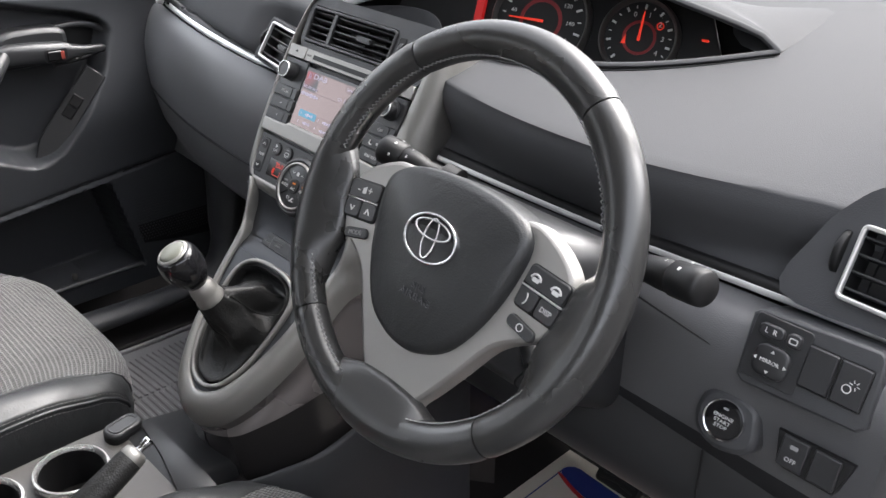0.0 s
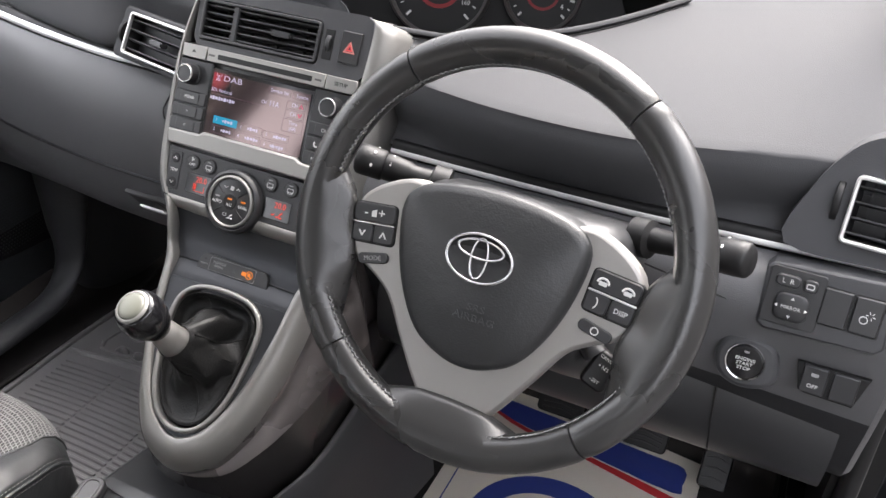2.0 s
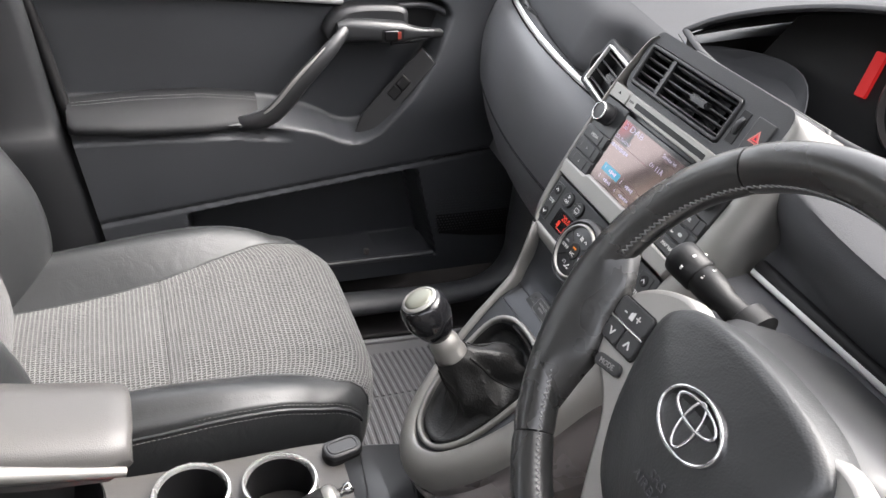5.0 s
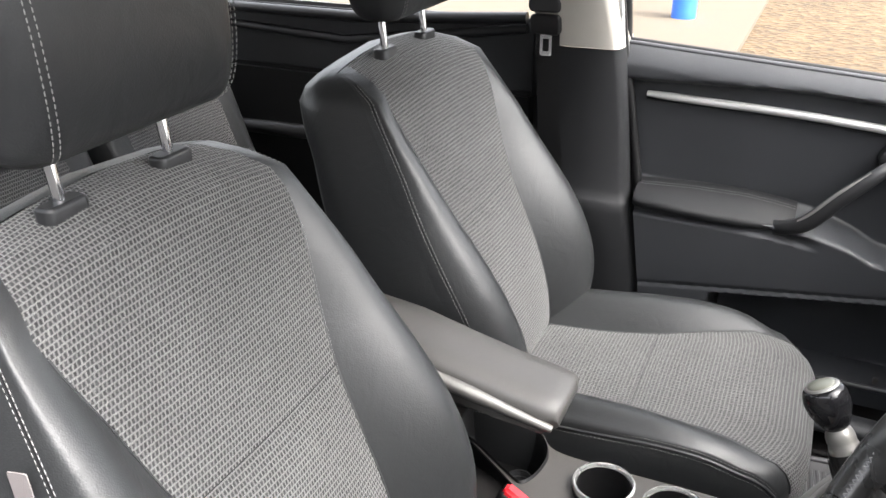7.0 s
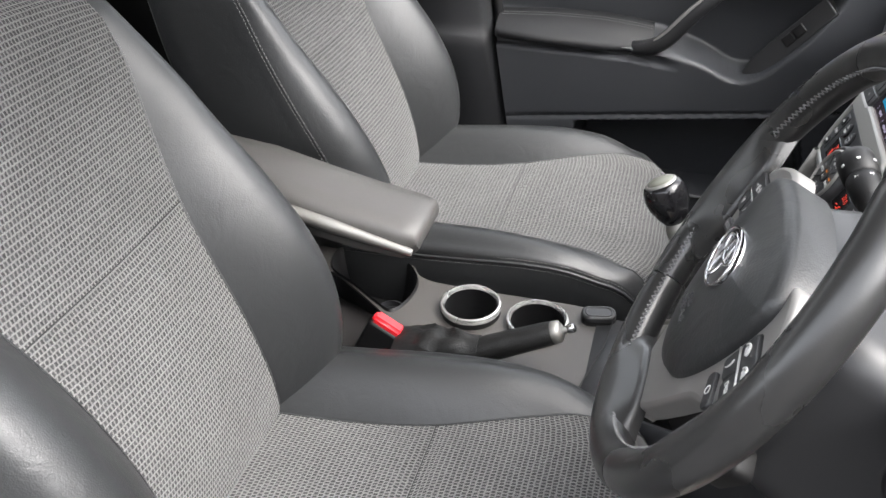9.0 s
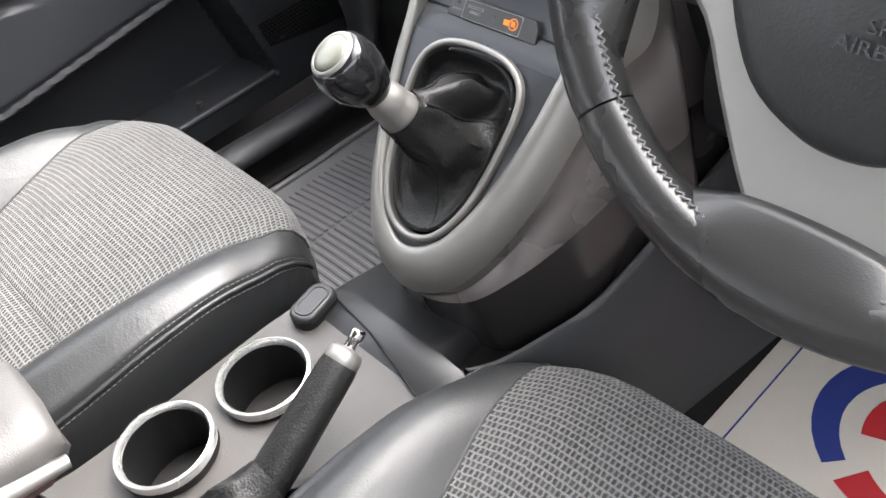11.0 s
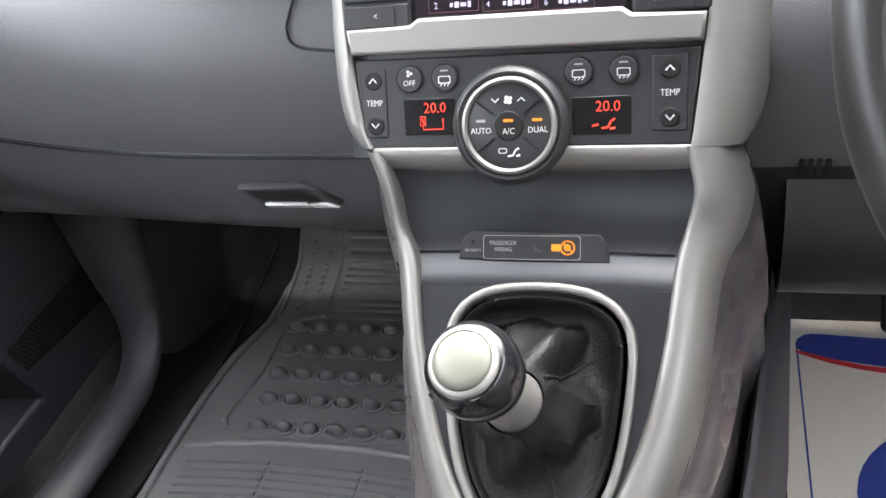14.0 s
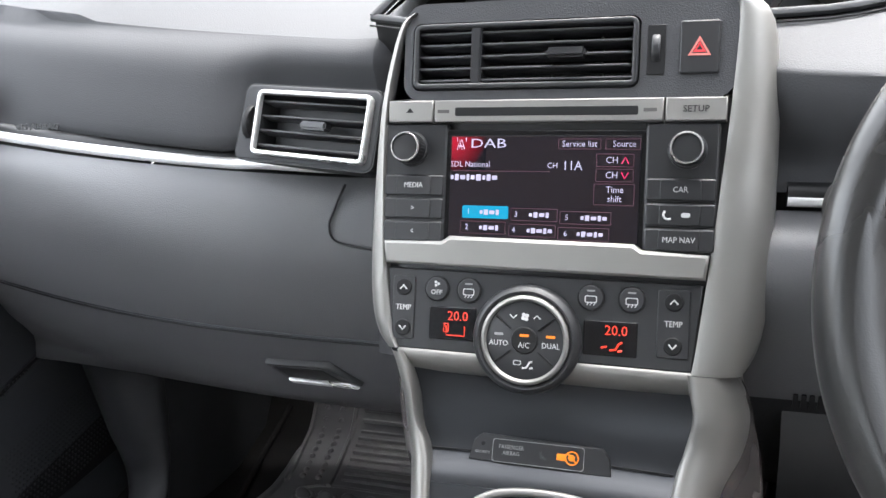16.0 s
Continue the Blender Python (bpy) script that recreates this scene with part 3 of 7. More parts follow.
        for d in (0.006, -0.007):
            part("stitching", stitches([p + Vector((-sgn * max(0.0, d) * 0.5, 0, d)) for p in rim], (sgn * 0.0016, 0, 0.0006)), STITCH, cush, "pale stitching")
        part("piping", tube([Vector(r[0]) + Vector((0, 0, -0.001)) for r in side[:-3]], 0.0022, 6), LEATHER, cush)
        part("piping", tube([p + Vector((sgn * 0.0008, 0, 0)) for p in rim], 0.0026, 8), LEATHER, cush, "leather piping")
    k = 14
    part("seam", tube([Vector(p) + Vector((0, 0, 0.0003)) for p in cloth[k]], 0.0008, 6), DARK, cush)
    part("base", block(-0.19, 0.19, 0.0, 0.38, -0.17, -0.06, 0.015), DARK, root)
    for sgn in (-1, 1):
        part("rail", block(sgn * 0.17 - 0.02, sgn * 0.17 + 0.02, -0.05, 0.42, 0.002 - at[2], -0.165, 0.004), DARK, root)
    # headrest
    rings = []
    for k in range(15):
        a = math.pi * (k / 14 - 0.5)
        zz, sq = 0.105 * math.sin(a), max(math.cos(a), 0.02) ** 0.45
        o = rrect(0.296 * (0.74 + 0.26 * sq), 0.118 * sq + 0.004, 0.055 * sq + 0.001, 6)
        rings.append([(x, y - 0.212 - 0.06 * (zz + 0.1) + 0.012 * (x / 0.13) ** 2, 0.725 + zz) for x, y in o])
    head = part("headrest", fixed(loft(rings, True, (True, True))), LEATHER, root, "dark leather headrest with pale stitching")
    for sgn in (-1, 1):
        for d in (0.0, 0.007):
            line = []
            for k in range(21):
                a = math.pi * (k / 20 - 0.5) * 0.94
                zz, sq = 0.105 * math.sin(a), max(math.cos(a), 0.02) ** 0.45
                x = sgn * (0.116 + d) * (0.8 + 0.2 * sq)
                line.append(Vector((x, -0.212 - 0.06 * (zz + 0.1) + (0.118 * sq + 0.004) / 2 + 0.012 * (x / 0.13) ** 2 - (0.0025 if d else 0.0008), 0.725 + zz)))
            part("stitching", stitches(line, (0, 0.0012, 0), r=0.0006), STITCH, head)
        post = part("post", lathe([(0.0058, 0), (0.0058, 0.10), (0.005, 0.101)], 14, pose(sgn * 0.0735, -0.212, 0.56, 6)), CHROME, head, "chrome headrest post")
        part("post_guide", slab(rrect(0.050, 0.024, 0.009, 5), -0.012, 0.010, 0.004, pose(sgn * 0.0735, -0.212, 0.562)), SMOOTH, head, "black plastic post guide")
    return root


passenger_seat = seat("passenger_seat", "grey cloth and dark leather front passenger seat", (-0.363, -0.560, 0.20))
driver_seat = seat("driver_seat", "grey cloth and dark leather driver's seat", (0.335, -0.530, 0.206))
part("fabric_tag", slab(rrect(0.020, 0.031, 0.002), 0, 0.0012, 0.0004, plane_frame((0.2422, -0.122, 0.405), (-0.10, 0.98, 0.1), (0.0, -0.3, 0.95))), TAG, driver_seat, "dull grey fabric tag")


# ---- dashboard ----
PSIDE = [(0.62, 0.28), (0.42, 0.285), (0.315, 0.30), (0.268, 0.335), (0.246, 0.38), (0.236, 0.415), (0.226, 0.46), (0.228, 0.52), (0.246, 0.57), (0.266, 0.592), (0.284, 0.603), (0.246, 0.617), (0.264, 0.660), (0.283, 0.688), (0.315, 0.703), (0.37, 0.716), (0.56, 0.742), (0.79, 0.765)]
DSIDE = [(0.62, 0.30), (0.42, 0.32), (0.26, 0.335), (0.195, 0.36), (0.172, 0.42), (0.158, 0.47), (0.150, 0.52), (0.148, 0.565), (0.166, 0.594), (0.196, 0.602), (0.204, 0.612), (0.190, 0.632), (0.176, 0.666), (0.177, 0.691), (0.194, 0.7005), (0.33, 0.722), (0.56, 0.757), (0.79, 0.785)]


def dash_section(x):
    k = min(max((x + 0.10) / 0.25, 0), 1)
    k = k * k * (3 - 2 * k)
    out = []
    for n, ((a, b), (c, d)) in enumerate(zip(PSIDE, DSIDE)):
        y, z = a + (c - a) * k, b + (d - b) * k
        if x < -0.2:  # the passenger side rises a little and swings away towards the door
            u = (x + 0.2) / -0.48
            z += 0.022 * math.sin(u * 1.5) * (1 if n > 6 else 0.8)
            y += (0.045 * u**2.2 - 0.012 * math.sin(math.pi * u)) * (1 if n > 2 else 0)
            y += 0.055 * u if n > 10 and n < 15 else 0.0
        if x > 0.16 and 10 < n < 15:
            y += min(0.03, 0.028 * ((x - 0.36) / 0.19) ** 2) * (1 - 0.12 * min(1.0, max(0.0, (x - 0.57) / 0.06)))
        if x > 0.57 and 10 < n < 15:  # bed of the vent panel
            y += 0.012 * min(1.0, (x - 0.57) / 0.035)
        if -0.31 < x < -0.14 and 10 < n < 14:  # bed of the passenger vent
            y += (0.034 if n < 13 else 0.014) * min(1.0, (x + 0.31) / 0.03, (-0.14 - x) / 0.02 + 0.5)
        if -0.15 < x < 0.16 and 10 < n < 15:  # hollow behind the stack
            y += 0.03 + 0.05 * math.sin(math.pi * (x + 0.15) / 0.31)
        if x > 0.45:
            u = (x - 0.45) / 0.27
            z += 0.014 * u * (1 if n > 6 else 0)
            y -= 0.012 * u * (1 if 2 < n < 15 else 0)
        out.append((x, y, z))
    return out


dash = thing("dashboard", "dark grey grained plastic dashboard with chrome strips", "dashboard")
HOOD0, HOOD1 = -0.17, 0.420
LIPY = [(-0.17, 0.31), (-0.10, 0.288), (0.0, 0.278), (0.15, 0.283), (0.20, 0.288), (0.255, 0.315), (0.31, 0.350), (0.363, 0.404), (0.420, 0.480)]


def lip_y(x):
    return smooth_table(LIPY, min(max(x, HOOD0), HOOD1))[0]


def cut_line(line, y0, y1, steps):
    """Evenly spaced points of a dashboard section between two depths along its top."""
    out = []
    for y in np.linspace(y0, y1, steps):
        for a, b in zip(line, line[1:]):
            if a[1] <= y <= b[1] + 1e-9:
                t = (y - a[1]) / max(b[1] - a[1], 1e-9)
                out.append(tuple(a[k] + (b[k] - a[k]) * t for k in range(3)))
                break
    return out


xs = sorted([float(v) for v in np.linspace(-0.742, 0.72, 60)] + [HOOD0, HOOD1])
secs = [catmull(dash_section(x), 4) for x in xs]
upper, lower = 9 * 4, 10 * 4
front, back_w, back_m, back_e = [], [], [], []
for x, s in zip(xs, secs):
    edge, top = lip_y(x), s[14 * 4 :]
    start = max(edge + 0.002, top[0][1] + 0.002)
    front.append([tuple(p) for p in s[lower : 14 * 4]] + cut_line(top, top[0][1], start, 10))
    if x <= HOOD0:
        back_w.append(cut_line(top, start, top[-1][1], 8))
    if HOOD0 <= x <= HOOD1:
        gap = 0.002 + 0.255 * min(1.0, (HOOD1 - x) / 0.12, (x - HOOD0) / 0.08) ** 1.5
        back_m.append(cut_line(top, min(start + gap, top[-1][1] - 0.02), top[-1][1], 8))
    if x >= HOOD1:
        back_e.append(cut_line(top, start, top[-1][1], 8))
part("upper_panel", join(sheet(front), sheet(back_w), sheet(back_m), sheet(back_e)), DASHTOP, dash, "soft dark grey upper dashboard")
part("lower_panel", sheet([s[: upper + 1] for x, s in zip(xs, secs) if x < 0.10]), DASHLOW, dash, "dark grey lower dashboard")
part("switch_fascia", sheet([s[20 : upper + 1] for x, s in zip(xs, secs) if x > 0.07]), DASHLOW, dash, "dark grey fascia under the chrome strip")
# The near-black colour here carries the shade under the driver's fascia.
part("knee_panel", sheet([s[:21] for x, s in zip(xs, secs) if x > 0.07]), SOFT, dash, "grained knee panel, coloured darker for the shade under the fascia")
part("end_cap", fixed(loft([[(0.72, y, z) for _, y, z in secs[-1]], [(0.728, 0.5 + (y - 0.5) * 0.97, z) for _, y, z in secs[-1]]], True, (True, True))), PLASTIC, dash)
part("end_cap", fixed(loft([[(-0.742, y, z) for _, y, z in secs[0]], [(-0.748, y, z) for _, y, z in secs[0]]], True, (True, True))), PLASTIC, dash)


def dash_line(x, n, out=0.0):
    a, b, c = (Vector(dash_section(x)[k]) for k in (n - 1, n, n + 1))
    d = (c - a).normalized()
    return b + out * Vector((0, -d.z, d.y))


for x0, x1, thick in ((-0.66, -0.205, 0.0072), (0.165, 0.715, 0.0054)):
    line = [dash_line(x, 9, 0.0035) * 0.5 + dash_line(x, 10, 0.0035) * 0.5 for x in np.linspace(x0, x1, 60)]
    # Black backing fills the gap and stands in for the shade of the crease.
    part("strip_bed", tube([p + Vector((0, 0.006, 0.001)) for p in line], 0.0095, 8), DARK, dash)
    part("chrome_strip", tube(line, thick, 10, flat=0.75, up=(0, -0.6, 0.8)), POLISH, dash, "bright chrome trim strip")
glass_m, _, gb, _ = nodes_of("clear_glass")
gb.inputs["Transmission Weight"].default_value, gb.inputs["Roughness"].default_value, gb.inputs["IOR"].default_value = 1.0, 0.0, 1.02
gb.inputs["Base Color"].default_value = (0.95, 0.97, 0.96, 1)

a, b = Vector(dash_section(-0.56)[11]), Vector(dash_section(-0.56)[12])
c = Vector(dash_section(-0.50)[11])
word = plane_frame(a.lerp(b, 0.28) + Vector((0.018, -0.002, 0.0)), c - a, b - a)
text("SRS AIRBAG", 0.0085, word @ Matrix.Translation((0, 0, 0.0012)), PLASTIC, dash, "pressed_lettering", 1.2)
part("letter_rule", slab(rrect(0.062, 0.0008, 0.0002, 2, 0, -0.0075), -0.001, 0.0012, 0.0, word), PLASTIC, dash)

# ---- centre stack: frame with x right, y up the leaning face, z towards the seats ----
STACK = plane_frame((0, 0.170, 0.626), (1, 0, 0), (0, math.sin(radians(26.9)), math.cos(radians(26.9))))
stack = thing("centre_stack", "silver-framed centre stack with radio, screen and heater controls", "centre console")


def stack_part(name, outline, z0, z1, material, bev=0.001, label="", dome=0.0, parent=None):
    return part(name, slab(outline, z0, z1, bev, STACK, dome), material, parent or stack, label)


# body behind the fascia
rows = []
for v, l, r in ((0.066, -0.118, 0.132), (0.06, -0.126, 0.140), (-0.05, -0.130, 0.138), (-0.128, -0.124, 0.128)):
    rows.append([(l, v, -0.16), (l, v, -0.010), (l + 0.012, v, -0.004), (r - 0.012, v, -0.004), (r, v, -0.010), (r, v, -0.16)])
part("housing", fixed(moved(loft(rows, False), STACK)), SMOOTH, stack)
# silver side pillars
for sgn, tab in ((-1, ((0.128, -0.098, -0.104), (0.115, -0.108, -0.116), (0.06, -0.118, -0.128), (0.0, -0.118, -0.132), (-0.06, -0.115, -0.133), (-0.095, -0.111, -0.130), (-0.112, -0.107, -0.124), (-0.121, -0.103, -0.117))), (1, ((0.132, 0.124, 0.138), (0.118, 0.129, 0.152), (0.06, 0.126, 0.157), (0.0, 0.121, 0.157), (-0.06, 0.115, 0.156), (-0.095, 0.111, 0.152), (-0.112, 0.109, 0.147), (-0.124, 0.107, 0.1405)))):
    rows = []
    for v, a, b in tab:
        d = b - a
        rows.append([(a, v, -0.006), (a, v, 0.003), (a + d * 0.15, v, 0.0052), (a + d * 0.55, v, 0.0035), (a + d * 0.9, v, -0.006), (b, v, -0.018), (b + sgn * 0.002, v, -0.05), (b, v, -0.13)])
    rows = catmull(rows, 4)
    part("side_pillar", fixed(moved(loft([[tuple(p) for p in r] for r in rows], False), STACK)), SILVER, stack, "satin silver side pillar")
# top bridge with the middle vents
part("vent_surround", ring_band(rrect(0.236, 0.072, 0.014, 5, 0.0105, 0.099), rrect(0.166, 0.050, 0.006, 5, -0.018, 0.0955), -0.05, 0.002, STACK), PLASTIC, stack, "dark grey vent surround")
part("top_cover", slab([(-0.112, 0.060), (0.130, 0.060), (0.134, 0.118), (0.124, 0.137), (-0.094, 0.137), (-0.108, 0.124)], -0.17, -0.046, 0.004, STACK), SMOOTH, stack)
stack_part("screen_bezel", rrect(0.146, 0.084, 0.003, 3, 0.0, 0.0), -0.01, 0.002, GLOSS)
screen = stack_part("screen", rrect(0.137, 0.075, 0.001, 2), 0.0, 0.003, GLOSS, 0.0003, "lit radio display")
stack_part("silver_band", [(-0.115, -0.058), (0.114, -0.060), (0.116, -0.043), (0.072, -0.041), (0.066, -0.037), (-0.066, -0.036), (-0.072, -0.040), (-0.117, -0.041)], -0.004, 0.008, SILVER, 0.003, "satin silver band")
stack_part("climate_panel", [(-0.111, -0.121), (0.108, -0.123), (0.113, -0.063), (-0.114, -0.061)], -0.008, 0.0025, SMOOTH, 0.002)

def pierced(outline, holes, z, drop):
    """A flat tray with holes, and a skirt round its edge."""
    bm = bmesh.new()
    edges = []
    for loop in [outline] + holes:
        vs = [bm.verts.new((a, b, z)) for a, b in loop]
        edges += [bm.edges.new((vs[k - 1], vs[k])) for k in range(len(vs))]
    bmesh.ops.triangle_fill(bm, edges=edges, use_beauty=True)
    fixed(bm)
    if bm.faces and sum(f.normal.z for f in bm.faces) < 0:
        for f in bm.faces:
            f.normal_flip()
    loft([[(a, b, z) for a, b in outline], [(a * 1.0, b, z - drop) for a, b in inset(outline, -0.004)]], True, bm=bm)
    return bm


# ---- lower console ----
LOW = plane_frame((0.012, 0.06, 0.432), (1, 0, 0), (0, math.cos(radians(46)), math.sin(radians(46))))
lower_console = thing("gear_console", "silver and charcoal console round the gear lever", "centre console")
RAIL = (((0.0, -0.171), (0.0, -0.214)), ((0.030, -0.157), (0.048, -0.196)), ((0.052, -0.125), (0.080, -0.150)), ((0.069, -0.080), (0.100, -0.094)), ((0.080, -0.030), (0.111, -0.038)), ((0.087, 0.025), (0.118, 0.018)))
inner = [p for p, _ in RAIL]
u_in = catmull([(-a, v) for a, v in inner[:0:-1]] + inner, 5)
FACE, UPPER = LOW.to_3x3() @ Vector((0, 0, 1)), STACK.to_3x3() @ Vector((0, 0, 1))


SKIRT = 0.300


def rail_section(a, b, n, deep):
    """Across the rail: inner edge a, outer edge b, n out of the face; the flank falls to the skirt height."""
    shape = ((0, -0.012), (0, 0.0025), (0.03, 0.0052), (0.09, 0.0070), (0.2, 0.0076), (0.36, 0.0070), (0.54, 0.0042), (0.70, -0.0012), (0.84, -0.0085), (0.95, -0.018), (1.0, -0.029))
    line = [tuple(a + (b - a) * k + n * h) for k, h in shape]
    x, y, z = line[-1]
    out = deep * min(1.0, max(-1.0, (b.x - 0.01) / 0.07))
    drop = 0.62 * 0.5 * (z - SKIRT + math.hypot(z - SKIRT, 0.03))
    return line + [(x + out * 0.55, y + 0.03 * drop, z - drop * 0.25), (x + out * 1.05, y + 0.06 * drop, z - drop * 0.6), (x + out * 1.35, y + 0.10 * drop, z - drop)]


SHOULDER = {
    1: ((0.1050, 0.0905, 0.4690, 0.1450, 0.0990, 0.4640, 0.60), (0.1095, 0.0985, 0.4900, 0.1490, 0.1060, 0.4860, 0.25), (0.1065, 0.1070, 0.5070, 0.1445, 0.1110, 0.5030, 0.0), (0.1050, 0.1120, 0.5170, 0.1385, 0.1160, 0.5130, 0.0)),
    -1: ((-0.0850, 0.0905, 0.4690, -0.1030, 0.0965, 0.4660, 0.60), (-0.0885, 0.0990, 0.4900, -0.1065, 0.1050, 0.4870, 0.25), (-0.0935, 0.1070, 0.5070, -0.1120, 0.1125, 0.5040, 0.0), (-0.0990, 0.1120, 0.5170, -0.1170, 0.1180, 0.5150, 0.0)),
}


def rail_top(sgn):
    """The shoulder between the rail's leg and the foot of the stack."""
    return [rail_section(Vector((a, b, c)), Vector((d, e, f)), (FACE * k + UPPER * (1 - k)).normalized(), 0.010) for a, b, c, d, e, f, k in SHOULDER[sgn]]


foot = [rail_section(LOW @ Vector((*p, 0)), LOW @ Vector((*q, 0)), FACE, 0.012) for p, q in RAIL]
foot_l = [rail_section(LOW @ Vector((-p[0], p[1], 0)), LOW @ Vector((-p[0] - (q[0] - p[0]) * (1 - 0.35 * min(1.0, p[0] / 0.07)), q[1], 0)), FACE, 0.012) for p, q in RAIL]
arch = [[tuple(p) for p in r] for r in catmull([np.array(r) for r in rail_top(-1)[::-1] + foot_l[:0:-1] + foot + rail_top(1)], 7)]
part("silver_rail", fixed(loft([r[:10] for r in arch], False)), SILVER, lower_console, "satin silver horseshoe rail")
part("flank", fixed(loft([r[9:] for r in arch], False)), SLEEK, lower_console, "sleek silver flank under the rail")
left, right = [arch[0]], [arch[-1]]
for side in (left[0], right[-1]):
    flank = [Vector(p) for p in side[-5:]]
    s = 1 if flank[0].x > 0 else -1
    part("flank", fixed(sheet([[tuple(p) for p in flank]] + [[(p.x + s * d * 0.12, p.y + d, p.z - 0.02 * d) for p in flank] for d in (0.06, 0.12, 0.2)])), SLEEK, lower_console, "sleek silver console flank")
plate_o = [tuple(p) for p in u_in if p[1] < 0.013]
hole = [tuple(p) for p in catmull([(0, 0.008), (0.038, 0.002), (0.059, -0.019), (0.060, -0.062), (0.050, -0.117), (0.029, -0.151), (0, -0.163), (-0.029, -0.151), (-0.050, -0.117), (-0.060, -0.062), (-0.059, -0.019), (-0.038, 0.002)], 4, True)]
part("gear_plate", moved(pierced(plate_o, [hole], 0.002, 0.02), LOW), PLATE, lower_console, "charcoal plate round the gear lever")
# concave panel up to the heater controls
rows = []
for y, z, l, r in ((0.0568, 0.4295, -0.082, 0.100), (0.0668, 0.4402, -0.084, 0.102), (0.0860, 0.4490, -0.086, 0.104), (0.0970, 0.4605, -0.087, 0.107), (0.1055, 0.4760, -0.089, 0.111), (0.1115, 0.4945, -0.094, 0.114), (0.1130, 0.512, -0.102, 0.112)):
    rows.append([(l + (r - l) * k, y + 0.004 * (1 - abs(2 * k - 1) ** 2), z) for k in (0, 0.2, 0.4, 0.6, 0.8, 1)])
part("upper_plate", sheet([[tuple(p) for p in r] for r in catmull(rows, 4)]), PLATE, lower_console)
rows = []
for x in np.linspace(-0.104, 0.108, 9):
    rows.append([STACK @ Vector((x * k, v - 0.009 * x, h)) for v, h, k in ((-0.1205, -0.006, 1), (-0.1215, 0.0020, 1), (-0.1235, 0.0036, 1), (-0.1275, 0.0030, 0.995), (-0.1335, -0.0010, 0.99), (-0.1385, -0.0070, 0.98), (-0.1410, -0.0140, 0.97))])
part("lip", fixed(sheet([[tuple(p) for p in r] for r in rows])), SILVER, lower_console, "satin silver lip turning under")
# side panels down to the floor
for sgn in (-1, 1):
    rows = []
    half = arch[: len(arch) // 2 + 1] if sgn < 0 else arch[: len(arch) // 2 - 1 : -1]
    for sec in half:
        p = Vector(sec[-1]) + Vector((-sgn * 0.003, 0.006, 0.004))
        low = Vector((p.x + sgn * 0.012, p.y + 0.02, 0.02)) if sgn < 0 else Vector((min(p.x + 0.004, max(0.03, 0.058 + 0.69 * (p.y + 0.075))), p.y + 0.02, 0.12))
        rows.append([p, p.lerp(low, 0.3) + Vector((sgn * 0.004, 0, 0)), p.lerp(low, 0.7), low])
    far = [Vector((sgn * 0.158 + 0.012, 0.32, 0.304)), Vector((sgn * 0.165 + 0.012, 0.325, 0.25)), Vector((sgn * 0.175 + 0.012, 0.33, 0.15)), Vector((sgn * 0.175 + 0.012, 0.34, 0.02))]
    rows = [far] + rows
    part("side_panel", fixed(sheet([[tuple(p) for p in r] for r in rows])), SATIN, lower_console, "dark sleek plastic console side")

# ---- tunnel console with cup holders ----
tunnel = thing("tunnel_console", "dark plastic console between the seats with two cup holders", "console")
rows = []
for y, z, l, r in ((-0.72, 0.13, -0.150, 0.030), (-0.58, 0.12, -0.150, 0.030), (-0.42, 0.12, -0.130, 0.040), (-0.28, 0.15, -0.100, 0.080), (-0.16, 0.18, -0.090, 0.104), (-0.128, 0.224, -0.088, 0.108), (-0.092, 0.226, -0.086, 0.106), (-0.088, 0.225, -0.086, 0.064), (0.0, 0.205, -0.088, 0.060), (0.10, 0.19, -0.088, 0.060)):
    rows.append([(l - 0.012, y, 0.0), (l - 0.006, y, z - 0.06), (l, y, z - 0.008), (l + 0.01, y, z), (r - 0.01, y, z), (r, y, z - 0.008), (r + 0.003, y, z - 0.06), (r + 0.006, y, 0.0)])
part("body", fixed(sheet(rows)), SMOOTH, tunnel)


tray_o = [tuple(p) for p in catmull([(-0.098, -0.140), (-0.070, -0.108), (-0.006, -0.116), (0.045, -0.128), (0.100, -0.142), (0.104, -0.20), (0.066, -0.262), (0.040, -0.285), (0.026, -0.335), (0.020, -0.385), (0.000, -0.425), (-0.044, -0.485), (-0.085, -0.545), (-0.105, -0.60), (-0.168, -0.60), (-0.168, -0.48), (-0.140, -0.435), (-0.106, -0.40), (-0.100, -0.30)], 4, True)]
bin_o = [tuple(p) for p in catmull([(-0.085, -0.411), (-0.045, -0.414), (-0.017, -0.429), (-0.030, -0.456), (-0.062, -0.502), (-0.098, -0.555), (-0.150, -0.560), (-0.156, -0.50), (-0.146, -0.455), (-0.118, -0.424)], 5, True)]
CUPS = ((-0.046, -0.313), (-0.040, -0.212))
tray = part("tray", pierced(tray_o, [circle(0.0415, 32, x, y) for x, y in CUPS] + [bin_o], 0.222, 0.010), TRAY, tunnel, "warm grey plastic tray")
